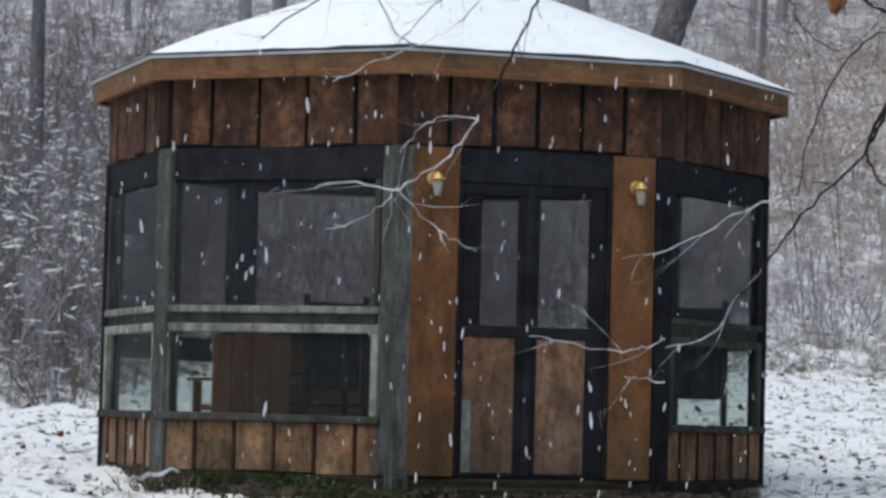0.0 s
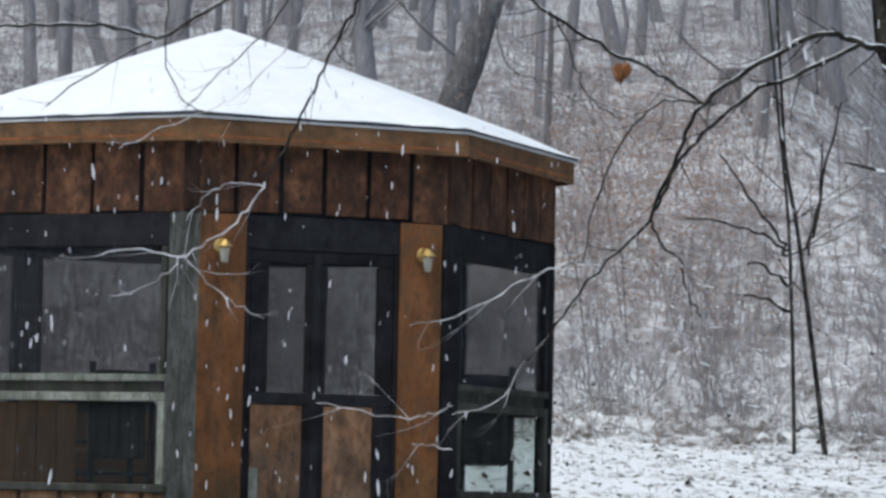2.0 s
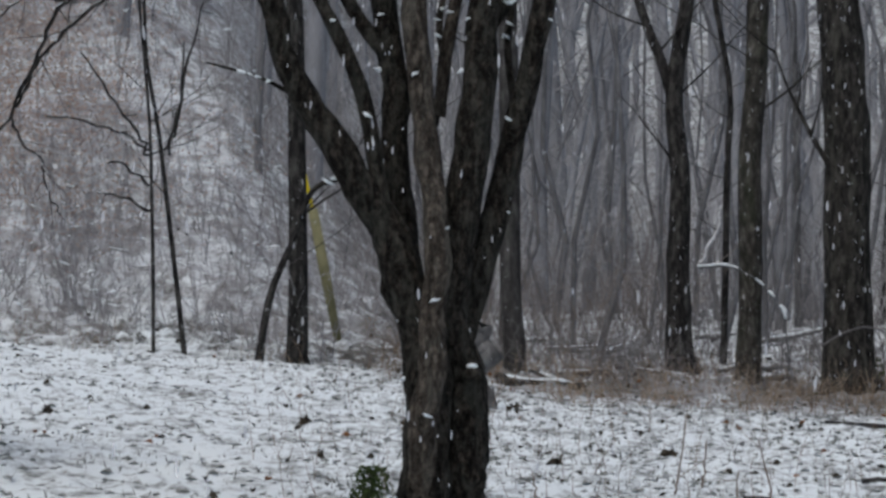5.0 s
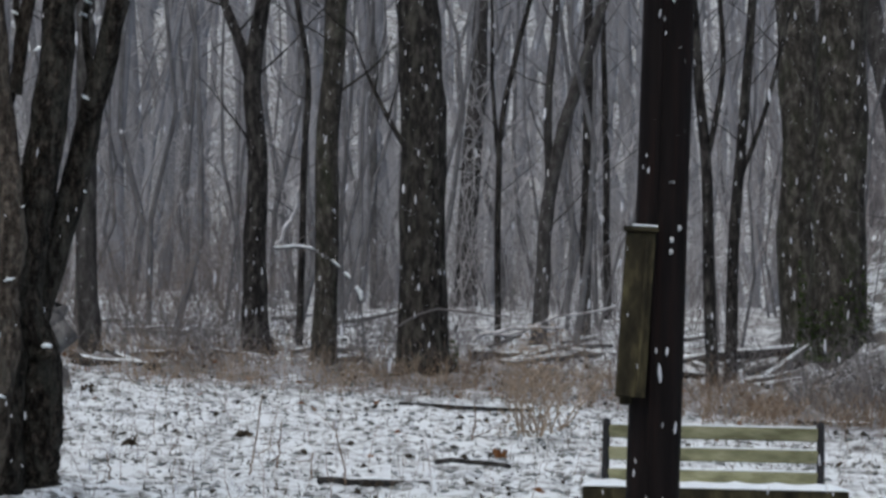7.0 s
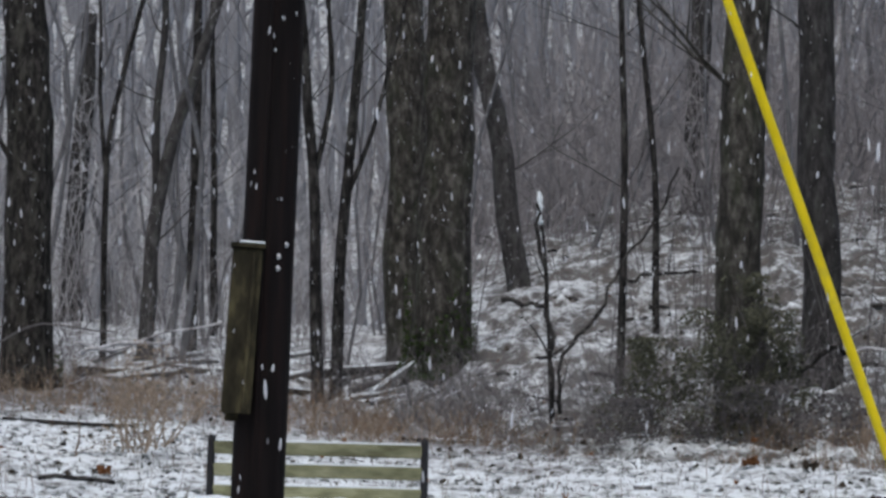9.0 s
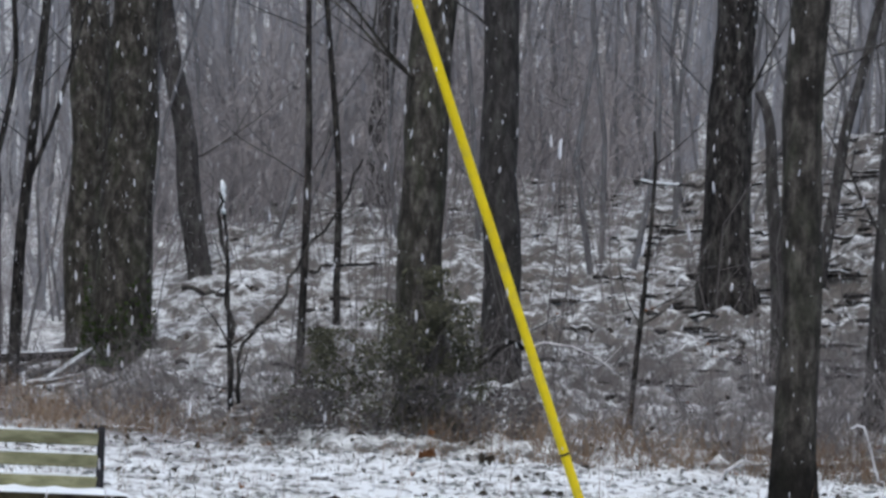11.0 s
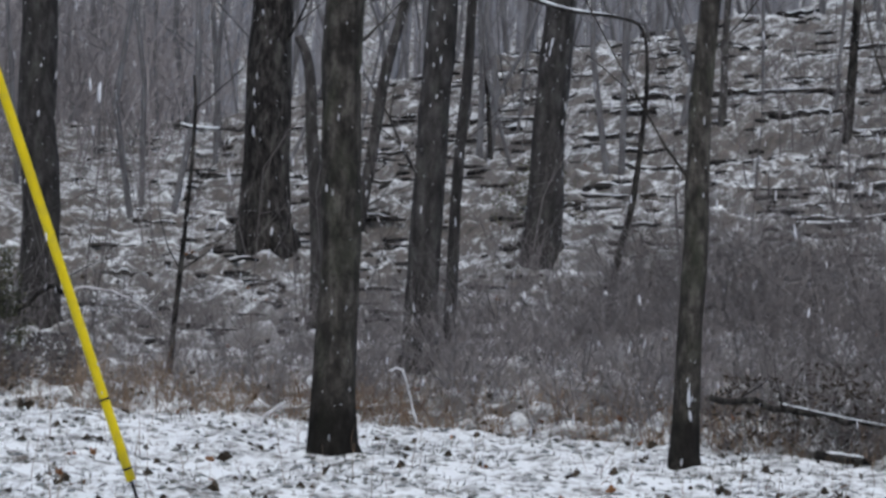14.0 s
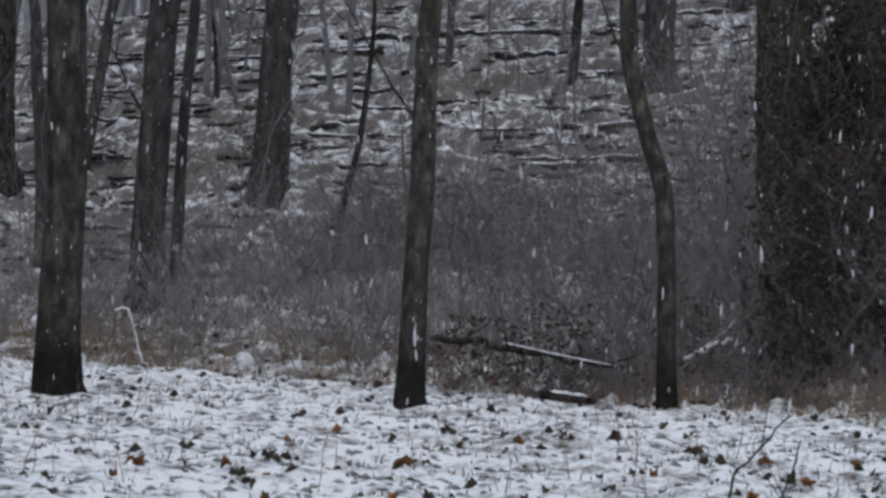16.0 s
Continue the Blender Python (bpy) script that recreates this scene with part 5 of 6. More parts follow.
def build_far_trees(name, count, r_lo, r_hi, mat, seed, label, thick=(.05, .22), limb=2, az_lo=-37):
    rng = random.Random(seed)
    st = Sticks()
    for i in range(count):
        az = rng.uniform(az_lo, 34)
        r = max(wood_edge(az) + 4, r_lo) + (r_hi - r_lo) * rng.random() ** .8
        p = spot(az, r)
        k = rng.uniform(*thick) * (1.5 if rng.random() < .15 else 1)
        h = rng.uniform(9, 17) * (1 if k > .08 else .6)
        lean = Vector((rng.gauss(0, .085), rng.gauss(0, .05), 1))
        bow = rng.gauss(0, .5)
        pts = [p - Vector((0, 0, .2))]
        for j in range(1, 6):
            pts.append(p + lean * (h * j / 5) + Vector((bow * (j / 5) * (1 - j / 5) * 3 + rng.uniform(-.22, .22), rng.uniform(-.2, .2), 0)))
        st.tube(pts, taper(6, k, k * .4), 6, .08, rng, cap=False)
        for b in range(limb if k > .06 else 1):
            z = rng.uniform(.15, .75)
            q = pts[0].lerp(pts[-1], z)
            twigs(st, rng, q, (rng.choice((-1, 1)) * rng.uniform(.4, 1), rng.uniform(-.5, .5), rng.uniform(.3, 1.2)), rng.uniform(1.2, 3), k * .25, 1, 3)
    ob = st.mesh(name, mat)
    tagged(ob, label, "woodland", kind="stuff")


# Pale bark colours give these woods their haze of distance.
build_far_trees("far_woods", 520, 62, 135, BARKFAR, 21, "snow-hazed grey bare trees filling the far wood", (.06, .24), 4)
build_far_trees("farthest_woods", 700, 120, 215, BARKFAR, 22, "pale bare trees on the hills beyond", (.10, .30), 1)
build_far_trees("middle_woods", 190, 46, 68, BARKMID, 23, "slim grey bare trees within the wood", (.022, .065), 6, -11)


def twig_mesh(name, foot, mid, tip, radius, mat):
    """Many thin twigs, each a bent three-sided spike, in one mesh."""
    d = tip - foot
    d = d / np.linalg.norm(d, axis=1, keepdims=True)
    a = np.cross(d, np.array([.03, 1, .02]))
    a = a / (np.linalg.norm(a, axis=1, keepdims=True) + 1e-9)
    b = np.cross(d, a)
    ring = [(math.cos(q), math.sin(q)) for q in (0, 2.094, 4.189)]
    r = radius[:, None]
    v = [foot + (a * c + b * s) * r for c, s in ring] + [mid + (a * c + b * s) * r * .7 for c, s in ring] + [tip]
    o = np.arange(len(foot))[:, None] * 7
    quads = np.concatenate([o + np.array([k, (k + 1) % 3, 3 + (k + 1) % 3, 3 + k]) for k in range(3)])
    tris = np.concatenate([o + np.array([3 + k, 3 + (k + 1) % 3, 6]) for k in range(3)])
    me = bpy.data.meshes.new(name)
    me.from_pydata(np.stack(v, 1).reshape(-1, 3).tolist(), [], quads.tolist() + tris.tolist())
    me.materials.append(mat)
    return new(name, me)


def bushes(rng, centres, heights, stems, side, spread, thin, arch=.25):
    """Stems that rise from each centre, arch over and carry side twigs: foot, middle, tip and radius of each."""
    c = np.repeat(centres, stems, 0)
    h = np.repeat(heights, stems)
    n = len(c)
    k = h[:, None]
    foot = c + rng.normal(0, 1, (n, 3)) * np.array([.12, .12, 0]) * k
    d = np.stack([rng.normal(0, spread, n), rng.normal(0, spread, n), np.ones(n)], 1)
    d /= np.linalg.norm(d, axis=1, keepdims=True)
    run = h * rng.uniform(.6, 1.2, n)
    mid = foot + (d + rng.normal(0, .06, (n, 3))) * run[:, None] * .55
    turn = d + rng.normal(0, arch, (n, 3)) + np.stack([d[:, 0], d[:, 1], np.full(n, -.25)], 1) * arch * 1.6
    tip = mid + turn / np.linalg.norm(turn, axis=1, keepdims=True) * run[:, None] * .5
    rad = thin * rng.uniform(.8, 1.6, n)
    out = [(foot, mid, tip, rad)]
    m = n * side
    i = np.repeat(np.arange(n), side)
    u = rng.uniform(.15, .95, m)[:, None]
    p = np.where(u < .5, foot[i] + (mid[i] - foot[i]) * u * 2, mid[i] + (tip[i] - mid[i]) * (u * 2 - 1))
    w = d[i] * .7 + rng.normal(0, .62, (m, 3)) + np.array([0, 0, .12])
    w /= np.linalg.norm(w, axis=1, keepdims=True)
    ln = (run[i] * rng.uniform(.14, .42, m))[:, None]
    pm = p + w * ln * .5
    bend = w + rng.normal(0, .3, (m, 3))
    out.append((p, pm, pm + bend / np.linalg.norm(bend, axis=1, keepdims=True) * ln * .5, rad[i] * rng.uniform(.4, .7, m)))
    return [np.concatenate(x) for x in zip(*out)]


def build_brush(name, spots, mat, seed, label, high, thin=.004, stems=6, side=6, spread=.4, bare=.3):
    """Leafless thicket of separate bushes, standing in clumps with gaps between."""
    rng = np.random.default_rng(seed)
    parts = []
    for az0, az1, r0, r1, n, scale in spots:
        cs, hs = [], []
        for az, dr, lot, tall in zip(rng.uniform(az0, az1, n), rng.uniform(r0, r1, n), rng.uniform(-.6, bare, n), rng.uniform(*high, n)):
            p = spot(az, float(wood_edge(az)) + dr)
            clump = noise.noise((p.x * .4, p.y * .4, seed))
            if clump < lot:
                continue
            cs.append((p.x, p.y, p.z - .05))
            hs.append(tall * scale * (1 + .5 * clump))
        parts.append(bushes(rng, np.array(cs), np.array(hs), stems, side, spread, thin))
    ob = twig_mesh(name, *[np.concatenate(x) for x in zip(*parts)], mat)
    tagged(ob, label, "brush", kind="stuff")
    return parts


build_brush("thicket", [(19, 22, .4, 6, 110, .75), (20.5, 24, .8, 8, 110, .85), (22, 25, .4, 7, 120, 1.0), (25, 31, .4, 7, 280, 1.15), (12, 19, .5, 6.5, 150, .62), (7, 12, .5, 6, 90, .6), (3, 7, .3, 4, 70, .5), (25.4, 31, 7, 17, 110, 1.0)], GREYBRUSH, 31, "tangled leafless brush along the wood edge", (.7, 1.9), .0042, 8, 7, .5)
build_brush("low_thicket", [(-12, 3, 1, 12, 330, 1), (21, 31, 0, 2, 240, .8)], GREYBRUSH, 38, "low leafless brush on the wood floor", (.3, 1.0), .0045, 6, 5, .55)
build_brush("brown_thicket", [(-11.5, -6.8, 5, 14, 45, .9)], BROWNBRUSH, 35, "hazy brown leafless thicket at the wood edge", (1.0, 2.8), .0055, 6, 8, .35)
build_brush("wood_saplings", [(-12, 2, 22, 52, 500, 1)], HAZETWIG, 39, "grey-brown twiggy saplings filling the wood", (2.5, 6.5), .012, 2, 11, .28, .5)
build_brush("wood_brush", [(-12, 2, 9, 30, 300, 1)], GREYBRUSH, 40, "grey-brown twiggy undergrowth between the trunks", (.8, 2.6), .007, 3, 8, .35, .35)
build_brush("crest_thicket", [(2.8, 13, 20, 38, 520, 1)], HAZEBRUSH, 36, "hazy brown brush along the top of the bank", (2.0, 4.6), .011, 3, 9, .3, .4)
build_brush("snowy_brush", [(-36, -30.5, -1, 14, 260, 1), (-36, -30.5, 12, 30, 170, 1.3)], BRUSH, 37, "tangled dark brush with snow beside the garden house", (.8, 2.4), .007, 5, 6, .45)
build_brush("frosted_thicket", [(-36, -18.5, 0, 26, 1500, .95), (-18.5, -12, 0, 26, 430, .8), (-36, -12, 24, 62, 1000, 1.6)], FROSTBRUSH, 34, "snow-frosted pinkish-grey brush on the slope, paled for haze", (.7, 2.1), .0062, 4, 5, .3)
build_brush("slope_saplings", [(-36, -12, 4, 30, 150, 1.5), (4, 31, 5, 25, 260, 1.3)], BRUSH, 32, "thin bare saplings on the slopes", (1.0, 2.8), .008, 1, 8, .15)
build_brush("dead_weeds", [(-36, -12, -1.5, 2, 170, .8), (-12, 3, -3.5, 4, 470, .8), (2, 31, -.4, 1.6, 1150, .55)], WEED, 33, "tawny dead weeds along the lawn edge", (.25, .8), .0032, 5, 3, .35, .5)
build_brush("straw_weeds", [(-11, 4, -3, 4.5, 330, .75)], TAN, 46, "pale straw-coloured dead weeds along the wood edge", (.25, .7), .0032, 5, 3, .35, .5)


def build_twig_snow():
    """Little loads of snow caught in the brush on the slope behind the garden house."""
    rng = random.Random(63)
    st = Sticks()
    for i in range(3000):
        az = rng.uniform(-36, -30.3) if rng.random() < .75 else rng.uniform(-30.3, -13)
        r = float(wood_edge(az)) + rng.uniform(0, 24)
        p = spot(az, r) + Vector((0, 0, 1.6 * rng.random() ** 1.6))
        k = rng.uniform(.008, .02)
        q = radians(az) + rng.gauss(0, .8)
        w = Vector((math.cos(q), -math.sin(q), rng.gauss(0, .25))) * rng.uniform(.03, .10)
        st.tube([p - w, p, p + w], [k * .3, k, k * .3], 4, cap=False)
    tagged(st.mesh("twig_snow", SNOW), "small loads of snow caught on twigs of the brush", "snow", kind="stuff")


build_twig_snow()


def build_grass():
    rng = random.Random(41)
    st = Sticks()
    for i in range(46000):
        az = rng.uniform(-35, 32)
        r = 14 + 32 * rng.random() ** .8
        if r > wood_edge(az) + 3 or (az < -13 and rng.random() < .5):
            continue
        if noise.noise((r * math.sin(radians(az)) * .7, r * math.cos(radians(az)) * .7, 3)) < rng.uniform(-.5, .35):
            continue
        p = spot(az, r)
        h = rng.uniform(.02, .06)
        a = Vector((rng.uniform(-.6, .6) * h, rng.uniform(-.4, .4) * h, h))
        s = Vector((rng.uniform(.003, .010), 0, 0))
        o = len(st.v)
        st.v += [p - s - Vector((0, 0, .02)), p + s - Vector((0, 0, .02)), p + a]
        st.f.append((o, o + 1, o + 2))
    ob = st.mesh("grass_tips", GRASS, smooth=False)
    tagged(ob, "dead grass tips poking through the snow", "grass", kind="stuff")


def build_litter():
    rng = random.Random(43)
    for name, mat, n, size, label in (("leaf_litter", DARKLEAF, 4600, (.014, .045), "wet dark leaves scattered over the snow"), ("brown_leaves", LEAF, 380, (.025, .055), "brown dead leaves scattered over the snow")):
        st = Sticks()
        for i in range(n):
            az = rng.uniform(-35, 32)
            r = rng.uniform(14, 47) if rng.random() < .6 else wood_edge(az) + rng.uniform(-1, 12)
            if az < -12 and rng.random() < .6:
                continue
            p = spot(az, r)
            k = rng.uniform(*size)
            q = rng.uniform(0, 6.28)
            a = Vector((math.cos(q), math.sin(q), rng.uniform(-.2, .4))) * k
            b = Vector((-math.sin(q), math.cos(q), rng.uniform(-.2, .4))) * k * .6
            st.leaf(p + Vector((0, 0, .02)), a, b, Vector((0, 0, k * rng.uniform(.3, 1.2))))
        ob = st.mesh(name, mat, smooth=False)
        tagged(ob, label, "leaves", kind="stuff")


def build_near_leaves():
    """Large curled leaves that poke out of the snow on the near lawn."""
    rng = random.Random(44)
    for name, mat, n, label in (("dark_leaves", DARKLEAF, 130, "large wet dark leaves half sunk in the lawn snow"), ("tan_leaves", LEAF, 18, "large curled brown leaves half sunk in the lawn snow")):
        st = Sticks()
        for i in range(n):
            az, r = rng.uniform(1, 32), rng.uniform(13.5, 25)
            p = spot(az, r)
            for k in range(rng.choice((1, 1, 2, 3))):
                size, q = rng.uniform(.022, .05), rng.uniform(0, 6.28)
                a = Vector((math.cos(q), math.sin(q), rng.uniform(-.2, .6))) * size
                b = Vector((-math.sin(q), math.cos(q), rng.uniform(-.2, .6))) * size * .6
                st.leaf(p + Vector((rng.gauss(0, .04), rng.gauss(0, .04), .02)), a, b, Vector((0, 0, size * rng.uniform(.4, 1.3))))
        tagged(st.mesh(name, mat, smooth=False), label, "leaves", kind="stuff")


def build_tufts():
    """Low tussocks powdered with snow, all over the lawn."""
    rng = random.Random(47)
    st = Sticks()
    for i in range(30000):
        az = rng.uniform(-35, 32)
        r = 13.5 + 34 * rng.random() ** .9
        if r > wood_edge(az) + 4 or (az < -13 and rng.random() < .4):
            continue
        p = spot(az, r)
        k = rng.uniform(.015, .055)
        q = rng.uniform(-.7, .7)
        a = Vector((math.cos(q), math.sin(q), rng.uniform(-.15, .15))) * k
        b = Vector((-math.sin(q) * .5, math.cos(q) * .5, .1)) * k
        st.leaf(p, a, b, Vector((0, 0, k * rng.uniform(.2, .55))))
    ob = st.mesh("tussocks", TUFT, smooth=False)
    tagged(ob, "low grass tussocks powdered with snow", "grass", kind="stuff")


def build_stalks():
    """Pale dead stalks standing singly in the lawn snow."""
    rng = random.Random(45)
    st = Sticks()
    for i in range(620):
        az = rng.uniform(-14, 6) if rng.random() < .75 else rng.uniform(6, 30)
        r = rng.uniform(18, float(wood_edge(az)))
        p = spot(az, r)
        twigs(st, rng, p - Vector((0, 0, .02)), (rng.gauss(0, .18), rng.gauss(0, .15), 1), rng.uniform(.08, .42), rng.uniform(.0022, .0045), 1, 3)
    tagged(st.mesh("weed_stalks", WEED, smooth=False), "thin dead stalks standing in the lawn snow", "weeds", kind="stuff")


build_stalks()
build_grass()
build_litter()
build_near_leaves()
build_tufts()


def fallen_log(az0, r0, az1, r1, k, label, level=False, bark=None):
    rng = random.Random(int(abs(az0 * 100)))
    a, b = spot(az0, r0), spot(az1, r1)
    if level:
        a.z = b.z = (a.z + b.z) / 2
    a, b = a + Vector((0, 0, k * .5)), b + Vector((0, 0, k * .5))
    t = thing("fallen_log", Matrix.Translation(a), label, "log", "fallen logs")
    pts = [(b - a) * (i / 7) + Vector((0, 0, (.03 if level else .12 * k) * rng.uniform(-1, 1))) for i in range(8)]
    st = Sticks()
    st.tube(pts, taper(8, k, k * .6), 9, .08, rng)
    st.mesh("trunk", bark or BARK, t)
    st = Sticks()
    st.tube([p + Vector((0, 0, k * .74)) for p in pts[1:7]], [k * .12] + [k * rng.uniform(.22, .42) for j in range(4)] + [k * .12], 8, .15, rng)
    st.mesh("snow_cap", SNOW, t, "snow along the upper side")
    return t


def build_slope_sticks():
    """Short dead wood strewn level along the slope, dark against the snow."""
    rng = random.Random(49)
    st = Sticks()
    for i in range(2200):
        az = rng.uniform(4, 31)
        if az < 12 and rng.random() < .75:
            continue
        r = wood_edge(az) + rng.uniform(2 if az < 9 else 5, 32)
        p = spot(az, r)
        k = rng.uniform(.012, .04)
        n, q = rng.uniform(.08, .38) * (2.2 if az > 15 and rng.random() < .3 else 1), radians(az)
        w = Vector((math.cos(q), -math.sin(q), 0)) * n - Vector((math.sin(q), math.cos(q), 0)) * n * (.95 * (az > 13) + rng.uniform(-.12, .12))
        q = p + w
        e = spot(math.degrees(math.atan2(q.x, q.y)), math.hypot(q.x, q.y))
        p.z = e.z = (p.z + e.z) / 2 + rng.uniform(-.03, .03)
        st.tube([p + Vector((0, 0, k * .3)), (p + e) / 2 + Vector((0, 0, k * rng.uniform(.3, 1.4))), e + Vector((0, 0, k * .3))], [k, k * .9, k * .5], 5, .1, rng)
    tagged(st.mesh("slope_sticks", BARK), "dark dead sticks strewn over the snowy slope", "sticks", kind="stuff")


build_slope_sticks()


def build_deadfall():
    """Fallen boughs on the floor of the level wood, with snow along their tops."""
    rng = random.Random(53)
    st, sn = Sticks(), Sticks()
    for i in range(90):
        az = rng.choice((-10.2, -8.6, -6.5, -5.6, -3.2, -1.6, .6, 2.4)) + rng.gauss(0, .45)
        r = wood_edge(az) + rng.uniform(3, 16)
        p = spot(az, r)
        k, n, q = rng.uniform(.015, .05), rng.uniform(.25, 1.3), radians(az) + rng.gauss(0, .9)
        e = p + Vector((math.cos(q), -math.sin(q), 0)) * n
        e = spot(math.degrees(math.atan2(e.x, e.y)), math.hypot(e.x, e.y)) + Vector((0, 0, rng.uniform(-.1, .6) * n * .5))
        path = [p + (e - p) * (j / 4) + Vector((0, 0, k * .6 + .12 * k * rng.uniform(-1, 1) * 3)) for j in range(5)]
        st.tube(path, taper(5, k, k * .5), 6, .1, rng)
        if rng.random() < .75:
            sn.tube([v + Vector((0, 0, k * .75)) for v in path], [k * .2, k * .7, k * .65, k * .55, k * .15], 6, .2, rng)
    tagged(st.mesh("fallen_boughs", BARKGREY), "grey fallen boughs lying about the wood floor", "branches", kind="stuff")
    tagged(sn.mesh("bough_snow", SNOW), "snow lying along the fallen boughs", "snow", kind="stuff")


build_deadfall()
# rows of fallen timber on the snowy slope, and logs in the wood
rng = random.Random(51)
for i in range(170):
    az = rng.uniform(11, 31)
    r = rng.uniform(40, 62)
    fallen_log(az, r, az + (w := rng.uniform(.3, 1.0) * rng.choice((1, 1.2, 1.9 if az < 17 else 2.4))), r - .9 * w * (az > 13) + rng.uniform(-.1, .1), rng.uniform(.02, .042) * (1 if az < 17 else 1.6), "dark snow-topped timber lying on the slope", True)
for az0, r0, az1, r1, k, label in ((-9.75, 38.6, -8.2, 38.4, .075, "snow-capped log at the wood edge"), (-9.8, 39.3, -8.9, 39.2, .08, "short dark log at the wood edge"), (-9.2, 39.9, -8.25, 39.7, .075, "snow-capped log at the wood edge"), (-9.5, 41.2, -7.9, 41.6, .06, "snow-capped log at the wood edge"), (-5.9, 38.4, -5.1, 38.3, .04, "thin dark log among dead leaves"),
                                  (-2.7, 44, -.6, 46, .09, "snow-capped log in the wood"), (1.2, 46, 3.6, 43, .08, "leaning fallen log in the wood"),
                                  (24.0, 26.4, 24.95, 26.2, .05, "short snow-topped log at the lawn edge"),
                                  (-4.0, 33.5, -1.7, 33.0, .03, "thin dark pole lying in the snow"), (-5.4, 22.55, -3.45, 22.8, .034, "low dark log half sunk in the lawn snow"), (-6.4, 42, -4.6, 43.5, .10, "snow-capped log in the wood"), (-5.4, 45, -3.2, 44.2, .08, "snow-capped log in the wood"), (-7.6, 44, -6.2, 43, .06, "snow-capped log in the wood"), (.4, 41.5, 1.8, 42.6, .06, "snow-capped log in the wood"),
                                  (3.2, 33.0, 4.4, 32.7, .05, "dark branch lying among dead leaves")):
    fallen_log(az0, r0, az1, r1, k, label)


# ---- shrubs, vines, small things ----
def leafy(name, places, mat, stem_mat, n, size, seed, label, category, stems=7, gap=-.12):
    """A shrub or tangle: wandering stems from the ground with small leaves round them."""
    rng = random.Random(seed)
    base = Vector(places[0][:3])
    t = thing(name, Matrix.Translation(base), label, category)
    lf = Sticks()
    for x, y, z, rx, rz in places:
        c = Vector((x, y, z)) - base
        for i in range(stems):
            st = Sticks()
            foot = c + Vector((rng.uniform(-rx, rx) * .4, rng.uniform(-rx, rx) * .4, 0))
            twigs(st, rng, foot, (rng.gauss(0, .45), rng.gauss(0, .3), 1), rz * rng.uniform(.8, 1.5), .008, 2, 4)
            st.mesh("stem", stem_mat, t)
        for i in range(n):
            q, u = rng.uniform(0, 6.28), rng.random() ** .5
            h = rng.random()
            w = rx * u * (1 - .55 * h) * (1 + .4 * noise.noise((math.cos(q) * 2, h * 4, seed)))
            p = c + Vector((math.cos(q) * w, math.sin(q) * w, h * rz * 1.9))
            if noise.noise((p.x * 3.5, p.y * 3.5, p.z * 3.5 + seed)) < gap:
                continue
            k = rng.uniform(.5, 1.3) * size
            d = Vector((rng.gauss(0, 1), rng.gauss(0, 1), rng.gauss(0, .7))).normalized()
            e = d.cross(Vector((rng.gauss(0, 1), rng.gauss(0, 1), rng.gauss(0, 1)))).normalized()
            lf.leaf(p, d * k, e * k * .4, d.cross(e) * k * .2)
    lf.mesh("foliage", mat, t, smooth=False)
    return t


def stick(path, r0, r1, mat, label, category="branch", twig=0):
    rng = random.Random(int(abs(path[0][0]) * 1000))
    base = Vector(path[0])
    name = {"branch": "dead_branch", "weed": "weed_stalk", "stump": "tree_stump"}.get(category, category)
    t = thing(name, Matrix.Translation(base), label, category)
    pts = [p - base for p in smooth_path(path, 4)]
    for i in range(1, len(pts) - 1):
        pts[i] = pts[i] + Vector((rng.uniform(-1, 1), 0, rng.uniform(-1, 1))) * r0 * 1.6
    st = Sticks()
    rad = taper(len(pts), r0, r1)
    st.tube(pts, rad, 6, .12, rng)
    for k in range(twig):
        i = rng.randrange(1, len(pts) - 1)
        twigs(st, rng, pts[i], (rng.uniform(-1, 1), rng.uniform(-.4, .4), rng.uniform(-.2, 1)), rng.uniform(.15, .5), max(.003, rad[i] * .5), 1, 4)
    st.mesh("stem", mat, t)
    return t


def snow_strip(path, r, label):
    """An uneven line of snow along the top of a log."""
    rng = random.Random(17)
    pts = smooth_path(path, 5)
    st = Sticks()
    st.tube([p + Vector((0, 0, rng.uniform(-.3, .3) * r)) for p in pts], [r * .3] + [r * rng.uniform(.5, 1.1) for p in pts[2:]] + [r * .3], 7, .2, rng)
    tagged(st.mesh("snow_strip", SNOW), label, "snow")


def moss_skirt(x, y, r, h, seed):
    """Moss climbing a tree's foot."""
    rng = random.Random(seed)
    z = float(lie(x, y)) - .06
    lf = Sticks()
    for i in range(1700):
        q, u = rng.uniform(0, 6.28), rng.random()
        w = r * (1.45 - .45 * min(1, u * 1.6)) + .02
        p = Vector((x + math.cos(q) * w, y + math.sin(q) * w, z + u ** 2.8 * h * (1 + .4 * math.sin(3 * q + seed))))
        k = rng.uniform(.015, .042)
        d = Vector((rng.gauss(0, 1), rng.gauss(0, 1), rng.gauss(.3, .7))).normalized()
        e = d.cross(Vector((rng.gauss(0, 1), rng.gauss(0, 1), rng.gauss(0, 1)))).normalized()
        lf.leaf(p, d * k, e * k * .7, d.cross(e) * k * .3)
    ob = lf.mesh("moss", MOSS, smooth=False)
    tagged(ob, "green moss creeping up a tree foot", "moss", kind="stuff")


